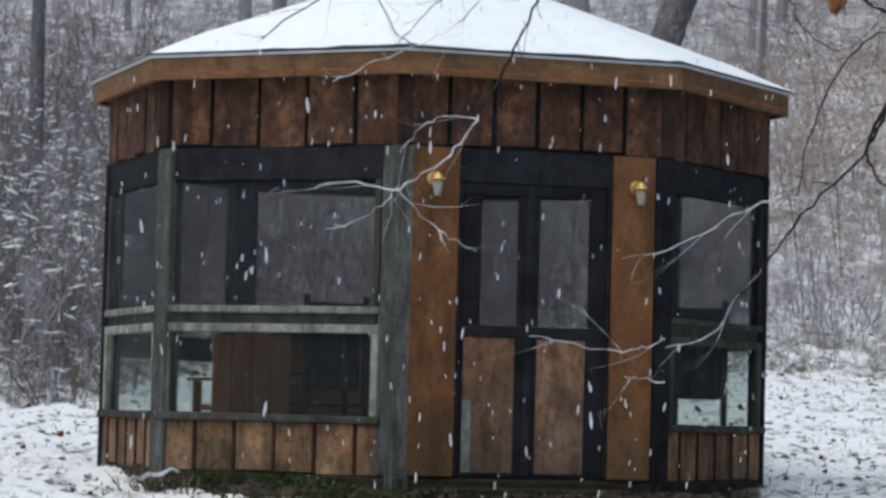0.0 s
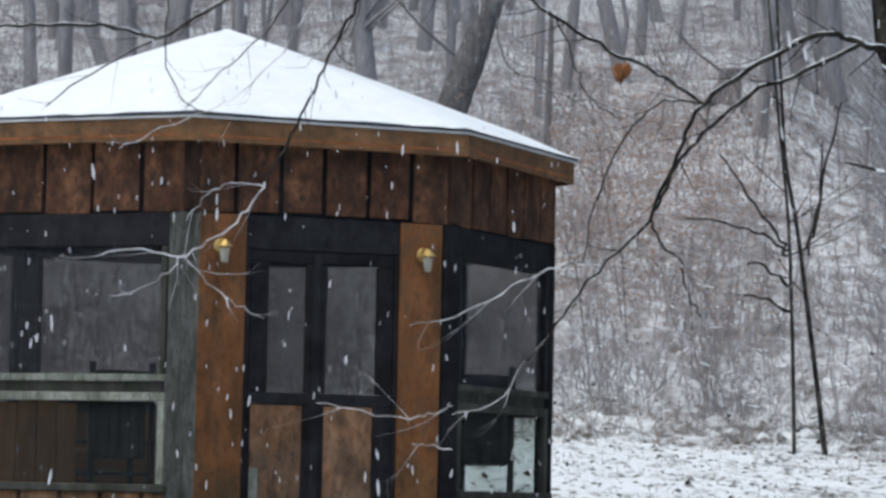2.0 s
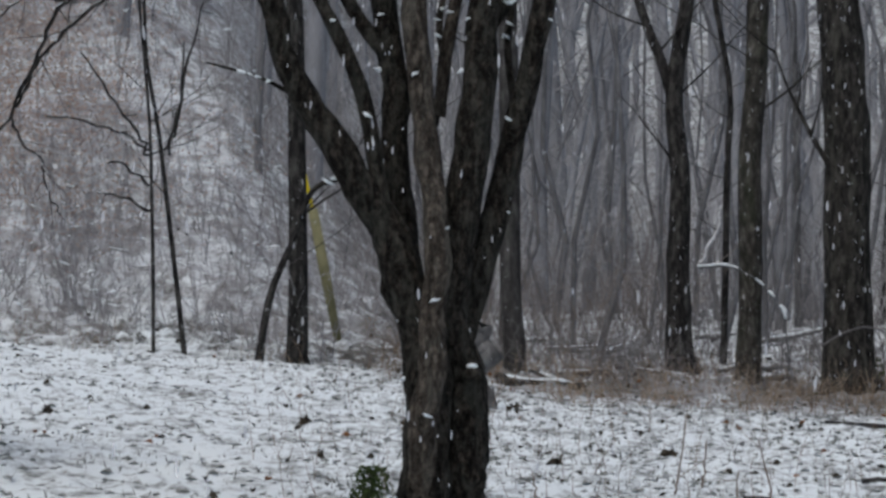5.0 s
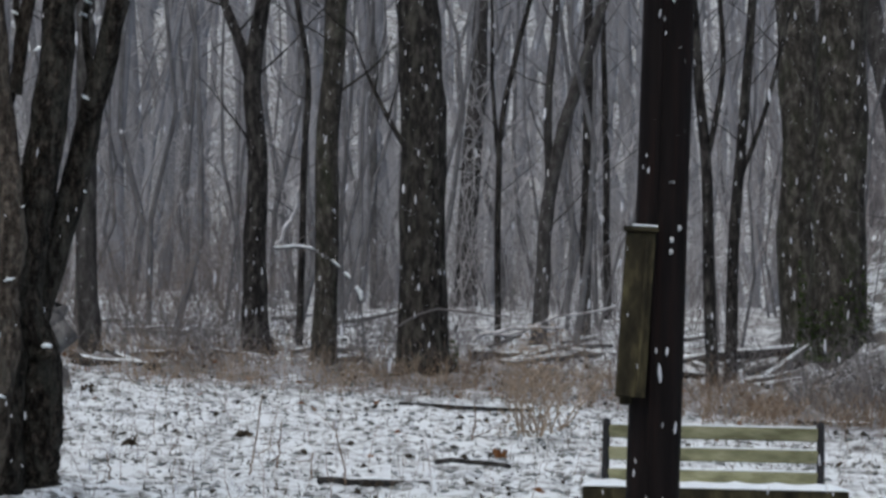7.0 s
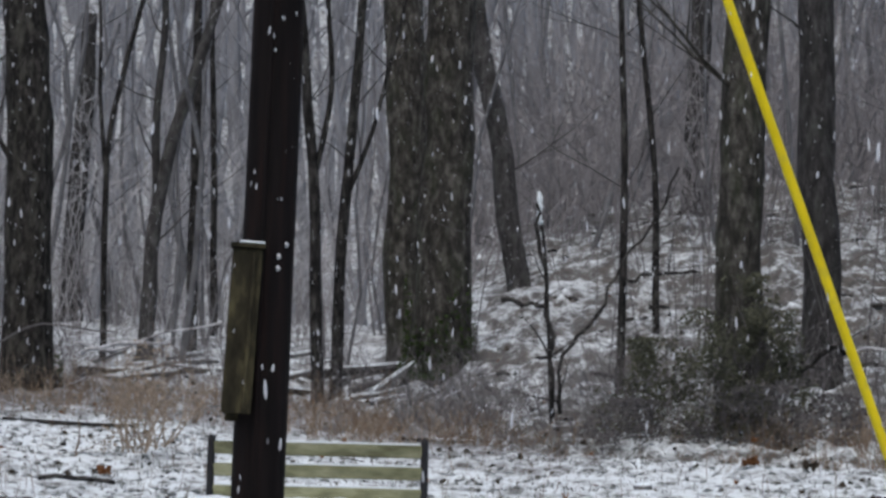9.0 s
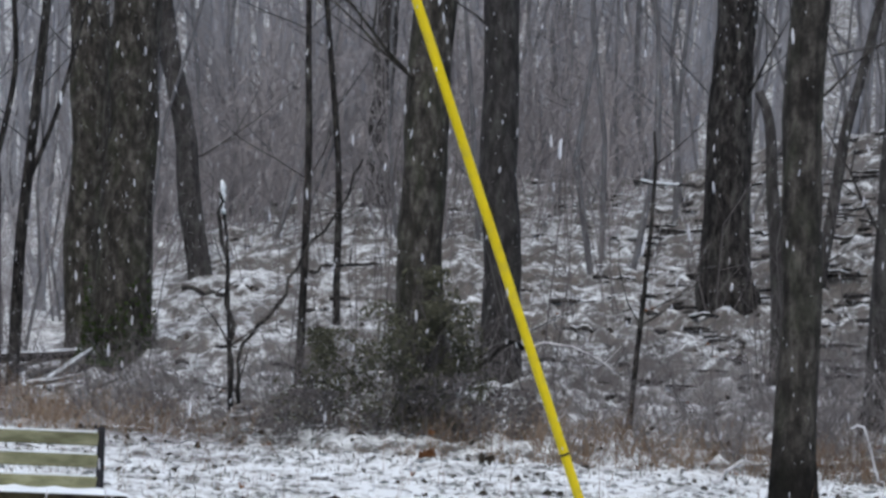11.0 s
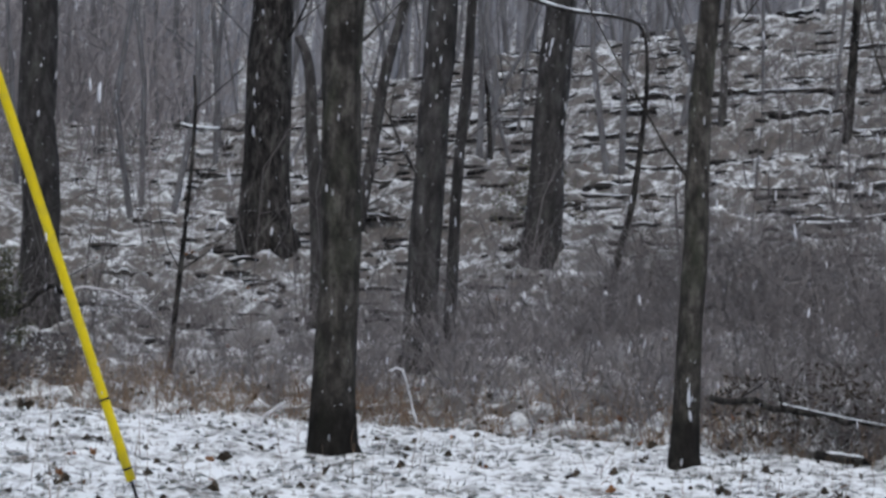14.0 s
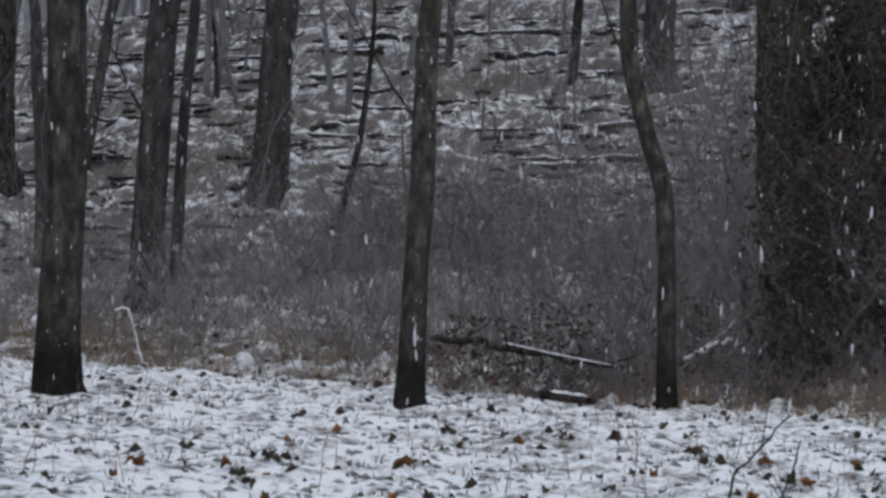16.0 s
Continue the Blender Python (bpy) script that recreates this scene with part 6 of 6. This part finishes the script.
def leaf_clump(x, y, size, mat, label):
    rng = random.Random(int(abs(x) * 100) + int(y * 10))
    c = Vector((x, y, spot(math.degrees(math.atan2(x, y)), math.hypot(x, y)).z + .01))
    t = thing("leaf_clump", Matrix.Translation(c), label, "leaves", "leaf clumps")
    for i in range(6):
        lf = Sticks()
        d = Vector((rng.gauss(0, 1), rng.gauss(0, 1), rng.gauss(.2, .6))).normalized() * size * rng.uniform(.5, 1)
        e = d.cross(Vector((rng.gauss(0, 1), rng.gauss(0, 1), 1))).normalized() * size * .4
        lf.leaf(Vector((rng.uniform(-.5, .5) * size, rng.uniform(-.5, .5) * size, size * .35 * rng.random() + .02)), d, e, Vector((0, 0, size * .3)))
        lf.mesh("leaf", mat, t, smooth=False)


def stone(x, y, s, label):
    c = Vector((x, y, spot(math.degrees(math.atan2(x, y)), math.hypot(x, y)).z + s * .25))
    bm = bmesh.new()
    bmesh.ops.create_icosphere(bm, subdivisions=3, radius=s)
    for v in bm.verts:
        v.co *= 1 + .35 * noise.noise(v.co * (1.6 / s) + Vector((x, y, 0)))
        v.co.z *= .75
    ob = mesh_object("stone", bm, ROCK, True)
    ob.matrix_world = Matrix.Translation(c)
    tagged(ob, label, "stone")
    sn = bmesh.new()
    bmesh.ops.create_icosphere(sn, subdivisions=3, radius=s)
    for v in sn.verts:
        v.co *= 1.03 + .35 * noise.noise(v.co * (1.6 / s) + Vector((x, y, 0)))
        v.co.z = max(v.co.z * .78, s * .3 + .2 * s * noise.noise(v.co * (3 / s)))
    part("snow_cap", sn, SNOW, ob, "cap of snow", True)


leafy("evergreen_shrub", [(4.71, 31.45, 1.46, 0.78, 0.67), (4.10, 31.93, 1.49, 0.66, 0.50), (5.23, 31.57, 1.49, 0.60, 0.66), (5.05, 31.90, 2.05, 0.52, 0.55)], GREEN, BRUSH, 5200, 0.028, 3, "dusky evergreen shrub at the foot of a mossy tree", "shrub", 14, .02)
leafy("brown_shrub", [(5.09, 30.99, 1.42, 0.82, 0.32), (3.90, 31.16, 1.39, 0.71, 0.23), (5.73, 30.87, 1.43, 0.60, 0.26)], BRUSH, BRUSH, 2200, 0.026, 4, "low shrub with withered brown leaves", "shrub")
leafy("vine_tangle", [(12.87, 23.73, 1.32, 0.56, 1.58), (13.38, 23.79, 1.40, 0.57, 1.90), (13.56, 23.35, 1.37, 0.56, 1.87), (12.88, 23.27, 1.26, 0.69, 1.02), (13.59, 25.16, 1.61, 0.74, 2.61), (14.05, 24.68, 1.62, 0.79, 2.85), (13.62, 24.30, 2.90, 0.62, 1.70), (13.36, 24.30, 3.10, 0.46, 1.15), (13.45, 24.25, 2.40, 0.46, 1.00)], DARKGREEN, BRUSH, 2700, 0.040, 5, "dark vines and withered leaves smothering two trees", "vine")
leafy("dark_bramble", [(10.57, 25.06, 1.16, 0.61, 0.30), (11.06, 24.41, 1.15, 0.70, 0.37), (12.03, 23.72, 1.20, 0.69, 0.39), (12.58, 23.10, 1.19, 0.68, 0.48)], DARKLEAF, BRUSH, 600, 0.030, 6, "low dark bramble at the lawn edge", "shrub")
leafy("slope_evergreen", [(13.71, 39.70, 3.61, 0.66, 0.46), (13.66, 40.25, 3.68, 0.44, 0.35)], GREEN, BRUSH, 500, 0.035, 7, "small evergreen below a grey tree on the slope", "shrub")
leafy("slope_evergreen", [(18.93, 35.24, 3.99, 0.90, 0.58)], GREEN, BRUSH, 900, 0.040, 8, "small evergreen high on the slope", "shrub")
leafy("green_plant", [(-3.96, 18.79, 0.96, 0.17, 0.15)], GREENLEAF, GREENLEAF, 620, 0.026, 9, "low green plant beside the many-stemmed tree", "plant")
leafy("weed_clump", [(-0.90, 27.99, 1.24, 0.42, 0.42), (-0.72, 28.99, 1.28, 0.40, 0.50), (-0.80, 28.50, 1.26, 0.36, 0.46)], TAN, TAN, 620, 0.020, 10, "tawny clump of dead weeds on the lawn", "weeds")
# Leaves added partly to darken the ground where the eaves shade it.
leafy("leaf_drift", [(-9.24, 18.13, 1.13, 0.35, 0.03), (-8.78, 18.30, 1.13, 0.35, 0.03), (-8.29, 18.42, 1.12, 0.39, 0.03), (-7.94, 18.68, 1.13, 0.35, 0.03), (-7.54, 19.01, 1.14, 0.35, 0.03), (-9.79, 17.90, 1.13, 0.35, 0.03)], DARKLEAF, WEED, 420, 0.030, 14, "dark leaves against the garden house base, doubling as eaves shade", "leaves", 0)
leafy("moss_patch", [(-9.45, 18.08, 1.10, 0.30, 0.03), (-9.05, 18.23, 1.10, 0.30, 0.03), (-8.42, 18.53, 1.10, 0.28, 0.03)], MOSS, MOSS, 160, 0.022, 15, "damp green moss at the garden house base", "moss", 0)
# Near-black moss over the earth; its colour carries the eaves' shade too.
leafy("shade_moss", [(-8.95, 17.75, 1.05, 0.42, 0.02), (-8.45, 17.95, 1.05, 0.42, 0.02), (-7.95, 18.15, 1.05, 0.42, 0.02), (-7.55, 18.45, 1.06, 0.40, 0.02), (-9.3, 17.75, 1.06, 0.36, 0.02), (-7.3, 18.85, 1.08, 0.34, 0.02)], DARKMOSS, DARKMOSS, 900, 0.034, 16, "dark moss and earth below the garden house, doubling as shade", "moss", 0)
leafy("brush_heap", [(-10.44, 17.41, 1.13, 0.32, 0.09)], DARKLEAF, WEED, 160, 0.020, 13, "low heap of dead stems by the garden house", "brush")
stick([(-4.49, 41.26, 3.30), (-4.43, 41.26, 3.59), (-4.25, 41.28, 3.88), (-4.24, 41.28, 4.17)], 0.0252, 0.0180, PALETWIG, "barkless white dead branch standing in the wood", "branch", 0)
stick([(-3.32, 41.08, 1.45), (-3.36, 41.07, 2.20), (-3.44, 41.06, 2.85), (-3.75, 41.03, 3.20), (-4.10, 40.99, 3.37), (-4.55, 40.95, 3.36)], 0.0130, 0.0090, BARKMID, "snow-covered fallen branch in the wood", "branch", 3)
stick([(-2.43, 33.91, 2.26), (-2.08, 33.94, 2.45), (-1.61, 33.96, 2.43), (-1.25, 33.98, 2.40)], 0.0118, 0.0089, BRUSH, "arching pale cane before the dark tree", "branch", 0)
stick([(-2.20, 44.95, 2.48), (-1.66, 44.97, 2.41), (-0.96, 44.99, 2.66), (-0.18, 45.00, 2.83)], 0.0234, 0.0156, PALETWIG, "snowy log in a brush heap", "branch", 4)
stick([(-2.07, 43.95, 2.31), (-1.39, 43.98, 2.51), (-0.86, 43.99, 2.49)], 0.0267, 0.0229, PALETWIG, "snow-laden branch in a brush heap", "branch", 3)
stick([(7.73, 26.13, 1.67), (7.85, 26.09, 1.66), (7.91, 26.08, 1.40), (7.99, 26.05, 1.22), (8.11, 26.02, 1.18)], 0.0105, 0.0080, PALETWIG, "snow-covered bent stick standing at the lawn edge", "branch", 0)
stick([(6.66, 26.53, 1.17), (6.90, 26.46, 1.33)], 0.0166, 0.0119, PALETWIG, "pale stick leaning at the lawn edge", "branch", 0)
stick([(9.73, 34.14, 5.71), (10.44, 33.93, 5.86), (11.09, 33.72, 5.85), (11.74, 33.50, 5.71), (12.49, 33.23, 5.58), (12.64, 33.17, 5.36)], 0.0154, 0.0123, BARKGREY, "snowy bough arching across the slope", "branch", 5)
stick([(9.97, 44.91, 5.04), (10.60, 44.76, 4.98), (11.03, 44.66, 5.07)], 0.0240, 0.0160, BARKDUSK, "snow-topped broken bough on the slope", "branch", 1)
stick([(10.01, 24.65, 1.55), (10.48, 24.45, 1.50), (10.99, 24.23, 1.40), (11.45, 24.01, 1.32)], 0.0323, 0.0231, BARK, "long dark log lying in the thicket", "branch", 3)
stick([(11.77, 23.63, 1.44), (11.96, 23.53, 1.57), (12.12, 23.45, 1.61)], 0.0183, 0.0137, PALETWIG, "snowy stick in the thicket", "branch", 1)
stick([(12.02, 22.83, 2.14), (12.20, 22.73, 1.94), (12.40, 22.62, 1.64), (12.52, 22.56, 1.47)], 0.0358, 0.0269, BARK, "dark hanging vine stem", "branch", 2)
stick([(6.65, 12.88, 0.88), (6.68, 12.87, 1.01), (6.78, 12.82, 1.16), (6.89, 12.76, 1.30)], 0.0076, 0.0038, BARK, "thin bare twig rising from the lawn", "branch", 3)
stick([(6.77, 12.60, 0.90), (6.80, 12.58, 1.03), (6.84, 12.56, 1.20)], 0.0062, 0.0037, BARK, "thin bare twig rising from the lawn", "branch", 3)
stick([(3.08, 31.35, 1.63), (3.04, 31.35, 2.44), (2.95, 31.36, 3.20), (2.88, 31.37, 3.69)], 0.0246, 0.0164, BARK, "thin dark sapling at the slope foot", "sapling", 3)
stick([(3.19, 31.64, 1.66), (3.21, 31.64, 2.23), (3.52, 31.60, 2.63), (3.77, 31.58, 3.14), (4.13, 31.53, 3.65), (4.28, 31.51, 4.10)], 0.020, 0.010, BARK, "leaning dark sapling at the slope foot", "sapling", 4)
stick([(2.68, 32.89, 2.80), (2.97, 32.87, 2.75), (3.16, 32.85, 2.79)], 0.0258, 0.0172, BARK, "dark broken bough on the bank", "branch", 2)
stick([(4.07, 33.76, 3.07), (4.39, 33.72, 3.17), (4.79, 33.66, 3.18)], 0.0207, 0.0148, BARK, "dark low bough over the bank", "branch", 2)
stick([(6.21, 32.41, 2.37), (6.43, 32.37, 2.41), (6.77, 32.30, 2.33), (7.06, 32.24, 2.12)], 0.0110, 0.0080, PALETWIG, "snowy root arching from the bank", "branch", 2)
stick([(5.66, 32.51, 2.12), (5.98, 32.45, 2.36), (6.21, 32.41, 2.37)], 0.0286, 0.0229, BARK, "dark root arching from the bank", "branch", 1)
stick([(-10.14, 16.77, 1.20), (-10.03, 16.84, 1.25), (-9.88, 16.93, 1.27)], 0.0153, 0.0102, PALETWIG, "pale stick lying by the garden house", "branch", 0)
stick([(-1.40, 23.81, 1.10), (-1.15, 23.82, 1.10), (-0.84, 23.84, 1.08)], 0.0186, 0.0166, BARK, "thin dark pole lying on the lawn", "branch", 0)
stick([(-2.55, 22.00, 1.03), (-2.52, 22.01, 1.21), (-2.48, 22.01, 1.57)], 0.0077, 0.0038, WEED, "single dead weed stalk on the lawn", "weed", 1)
stick([(-2.43, 22.67, 1.06), (-2.42, 22.67, 1.17), (-2.41, 22.67, 1.39)], 0.0079, 0.0040, WEED, "single dead weed stalk on the lawn", "weed", 1)
stick([(-1.85, 21.47, 0.99), (-1.87, 21.47, 1.13), (-1.94, 21.46, 1.41)], 0.0075, 0.0037, WEED, "single dead weed stalk on the lawn", "weed", 1)
stick([(-3.31, 20.79, 1.01), (-3.31, 20.79, 1.07), (-3.33, 20.79, 1.19)], 0.0073, 0.0037, WEED, "single dead weed stalk on the lawn", "weed", 1)
stick([(-1.29, 27.12, 1.21), (-1.27, 27.12, 1.31), (-1.27, 27.12, 1.52)], 0.0094, 0.0047, WEED, "single dead weed stalk on the lawn", "weed", 1)
stick([(-2.11, 21.80, 1.01), (-2.10, 21.80, 1.07), (-2.10, 21.80, 1.20)], 0.0076, 0.0038, WEED, "single dead weed stalk on the lawn", "weed", 1)
stick([(-5.72, 32.40, 1.35), (-5.73, 32.40, 1.70), (-5.76, 32.40, 2.05), (-5.74, 32.40, 2.32)], 0.118, 0.098, BARKGREY, "weathered grey stump standing behind the many-stemmed tree", "stump", 0)
snow_strip([(10.50, 24.39, 1.52), (10.71, 24.29, 1.48), (10.96, 24.18, 1.43), (11.36, 24.00, 1.36)], .007, "thin snow lying on a dark log")
snow_strip([(12.44, 33.71, 5.69), (11.94, 33.89, 5.75), (11.46, 34.05, 5.89), (11.07, 34.18, 5.93), (10.69, 34.30, 5.90)], .016, "snow lying along the bent sapling")
snow_strip([(3.12, 33.33, 3.60), (3.09, 33.33, 3.70), (3.10, 33.33, 3.82), (3.08, 33.33, 3.94)], .030, "snow plastered on the broken tip of a sapling")
snow_strip([(-3.98, 41.00, 3.36), (-4.18, 40.98, 3.40), (-4.50, 40.94, 3.38)], .018, "snow lying along a fallen branch")
snow_strip([(-3.66, 41.01, 3.14), (-3.71, 41.01, 3.19), (-3.76, 41.00, 3.23)], .018, "little lump of snow on a fallen branch")
snow_strip([(-3.53, 41.03, 3.00), (-3.57, 41.03, 3.05), (-3.60, 41.03, 3.08)], .024, "little lump of snow on a fallen branch")
snow_strip([(-3.38, 41.04, 2.72), (-3.40, 41.04, 2.83), (-3.45, 41.04, 2.90)], .036, "snow plastered on a fallen branch")
snow_strip([(10.05, 44.80, 5.06), (10.30, 44.75, 5.02), (10.60, 44.70, 5.02)], .022, "snow on a broken bough")
leaf_clump(5.54, 22.84, 0.078, DARKLEAF, "wet dark leaves on the snow")
leaf_clump(4.45, 17.80, 0.061, LEAF, "curled orange-brown leaves on the snow")
leaf_clump(6.01, 17.97, 0.063, LEAF, "curled orange-brown leaves on the snow")
leaf_clump(5.87, 17.12, 0.060, DARKLEAF, "wet dark leaves on the snow")
leaf_clump(7.34, 18.50, 0.066, LEAF, "curled orange-brown leaves on the snow")
leaf_clump(8.52, 20.66, 0.074, DARKLEAF, "wet dark leaves on the snow")
leaf_clump(9.41, 19.89, 0.073, DARKLEAF, "wet dark leaves on the snow")
leaf_clump(9.46, 18.80, 0.069, DARKLEAF, "wet dark leaves on the snow")
leaf_clump(9.82, 18.51, 0.069, LEAF, "curled orange-brown leaves on the snow")
leaf_clump(6.28, 17.99, 0.063, DARKLEAF, "wet dark leaves on the snow")
leaf_clump(4.65, 29.08, 0.097, LEAF, "curled orange-brown leaves on the snow")
leaf_clump(3.14, 23.79, 0.079, DARKLEAF, "wet dark leaves on the snow")
leaf_clump(5.07, 28.35, 0.095, DARKLEAF, "wet dark leaves on the snow")
leaf_clump(-1.01, 26.18, 0.086, LEAF, "curled orange-brown leaves on the snow")
leaf_clump(-6.43, 27.51, 0.093, DARKLEAF, "wet dark leaves on the snow")
leaf_clump(8.54, 16.24, 0.061, LEAF, "curled orange-brown leaves on the snow")
leaf_clump(9.15, 16.71, 0.063, LEAF, "curled orange-brown leaves on the snow")
leaf_clump(5.52, 18.13, 0.063, LEAF, "curled orange-brown leaves on the snow")
leaf_clump(-8.47, 26.69, 0.092, DARKLEAF, "wet dark leaves on the snow")
leaf_clump(-3.73, 24.37, 0.081, DARKLEAF, "wet dark leaves on the snow")
leaf_clump(-3.16, 26.76, 0.089, DARKLEAF, "wet dark leaves on the snow")
stone(3.32, 26.19, 0.073, "rough grey stone half buried in snow")
moss_skirt(2.62, 41.62, 0.44, 1.0, 80)
moss_skirt(-2.48, 40.17, 0.349, 0.35, 50)
stick([(-11.71, 41.01, 4.36), (-11.99, 40.93, 4.61), (-12.24, 40.86, 4.64)], 0.0222, 0.0111, BARK, "thin side branch of a slender sapling", "branch", 1)
stick([(-11.68, 41.02, 4.04), (-11.98, 40.93, 4.20), (-12.26, 40.85, 4.23)], 0.0222, 0.0111, BARK, "thin side branch of a slender sapling", "branch", 1)
stick([(-11.72, 41.01, 4.84), (-11.86, 40.97, 5.06), (-12.22, 40.86, 5.57), (-12.59, 40.75, 6.09)], 0.0222, 0.0111, BARK, "thin side branch of a slender sapling", "branch", 1)
stick([(-11.72, 41.01, 4.77), (-11.92, 40.95, 4.98), (-12.36, 40.82, 5.16), (-13.00, 40.62, 5.24)], 0.0222, 0.0111, BARK, "thin side branch of a slender sapling", "branch", 1)
stick([(-11.46, 41.08, 4.77), (-11.35, 41.11, 5.52), (-11.31, 41.12, 6.27)], 0.0222, 0.0111, BARK, "thin side branch of a slender sapling", "branch", 1)
stick([(-11.41, 41.10, 5.00), (-11.23, 41.14, 6.04), (-11.07, 41.19, 6.79)], 0.0222, 0.0111, BARK, "thin side branch of a slender sapling", "branch", 1)
leafy("base_weeds", [(-10.09, 17.50, 1.12, 0.33, 0.06), (-9.41, 17.42, 1.10, 0.33, 0.05), (-8.84, 17.49, 1.09, 0.29, 0.05)], DARKLEAF, WEED, 260, 0.018, 21, "dead leaves and stems along the garden house foot", "weeds", 4)
leafy("mossy_weeds", [(-10.34, 18.28, 1.11, 0.33, 0.085), (-9.97, 18.14, 1.09, 0.33, 0.085), (-9.61, 18.00, 1.07, 0.33, 0.085), (-9.20, 17.76, 1.05, 0.33, 0.085), (-8.88, 17.58, 1.04, 0.33, 0.085)], MOSS, DARKLEAF, 420, 0.024, 23, "olive mossy weeds along the garden house foot", "weeds", 5)
leafy("base_weeds", [(-8.19, 17.70, 1.08, 0.29, 0.05), (-7.69, 17.92, 1.08, 0.29, 0.04), (-7.27, 18.31, 1.10, 0.29, 0.04), (-7.06, 18.82, 1.12, 0.24, 0.06)], DARKMOSS, DARKMOSS, 300, 0.018, 22, "dead leaves and moss along the garden house foot", "weeds", 4)


def build_beech():
    """Tan leaves still clinging to young beeches on the slope."""
    rng = random.Random(71)
    lf = Sticks()
    for i in range(70):
        az, dr = rng.gauss(-19.2, 1.3), rng.uniform(2, 15)
        c = spot(az, wood_edge(az) + dr) + Vector((0, 0, rng.uniform(.6, 3.2)))
        for k in range(260):
            p = c + Vector((rng.gauss(0, .9), rng.gauss(0, .9), rng.gauss(0, .4)))
            d = Vector((rng.gauss(0, 1), rng.gauss(0, 1), rng.gauss(-.5, .6))).normalized() * rng.uniform(.016, .03)
            e = d.cross(Vector((rng.gauss(0, 1), 1, rng.gauss(0, 1)))).normalized() * .012
            lf.leaf(p, d, e, Vector((0, 0, .006)))
    ob = lf.mesh("beech_leaves", BEECH, smooth=False)
    tagged(ob, "pale tan leaves clinging to young beeches", "leaves", kind="stuff")


build_beech()

# ---- falling snow ----
def build_snowfall():
    rng = random.Random(61)
    st = Sticks()
    for i in range(7600):
        az, el = rng.uniform(-35, 31.5), rng.uniform(-3.5, 9.5)
        r = 9 + 30 * rng.random() ** .8
        c = Vector((r * math.sin(radians(az)), r * math.cos(radians(az)), 1.65 + r * math.tan(radians(el))))
        if c.z < float(lie(c.x, c.y)) + .1:
            continue
        k = rng.uniform(.0016, .0036) * (1.7 if rng.random() < .25 else 1)
        w = Vector((rng.uniform(-.16, .16), rng.uniform(-.16, .16), 1)) * k * rng.uniform(2.5, 6)
        st.tube([c - w, c - w * .4, c + w * .4, c + w], [k * .3, k, k * .9, k * .3], 4, cap=False)
    # the distant flakes, which veil the wood
    for i in range(27000):
        az, el = rng.uniform(-35, 31.5), rng.uniform(-3.5, 9.5)
        r = 60 * (.03 + .97 * rng.random()) ** .4
        c = Vector((r * math.sin(radians(az)), r * math.cos(radians(az)), 1.65 + r * math.tan(radians(el))))
        if r < 20 or c.z < float(lie(c.x, c.y)) + .1:
            continue
        k = rng.uniform(.0022, .0044)
        w = Vector((rng.uniform(-.16, .16), rng.uniform(-.16, .16), 1)) * k * rng.uniform(2, 5.5)
        o = len(st.v)
        st.v += [c - w, c + Vector((k, 0, 0)), c + Vector((0, k, 0)), c - Vector((k, 0, 0)), c - Vector((0, k, 0)), c + w]
        for a in range(4):
            b = (a + 1) % 4
            st.f += [(o, o + 1 + b, o + 1 + a), (o + 5, o + 1 + a, o + 1 + b)]
    ob = st.mesh("falling_snow", FLAKE)
    tagged(ob, "white snowflakes drifting down through the air", "snow", kind="stuff")


build_snowfall()
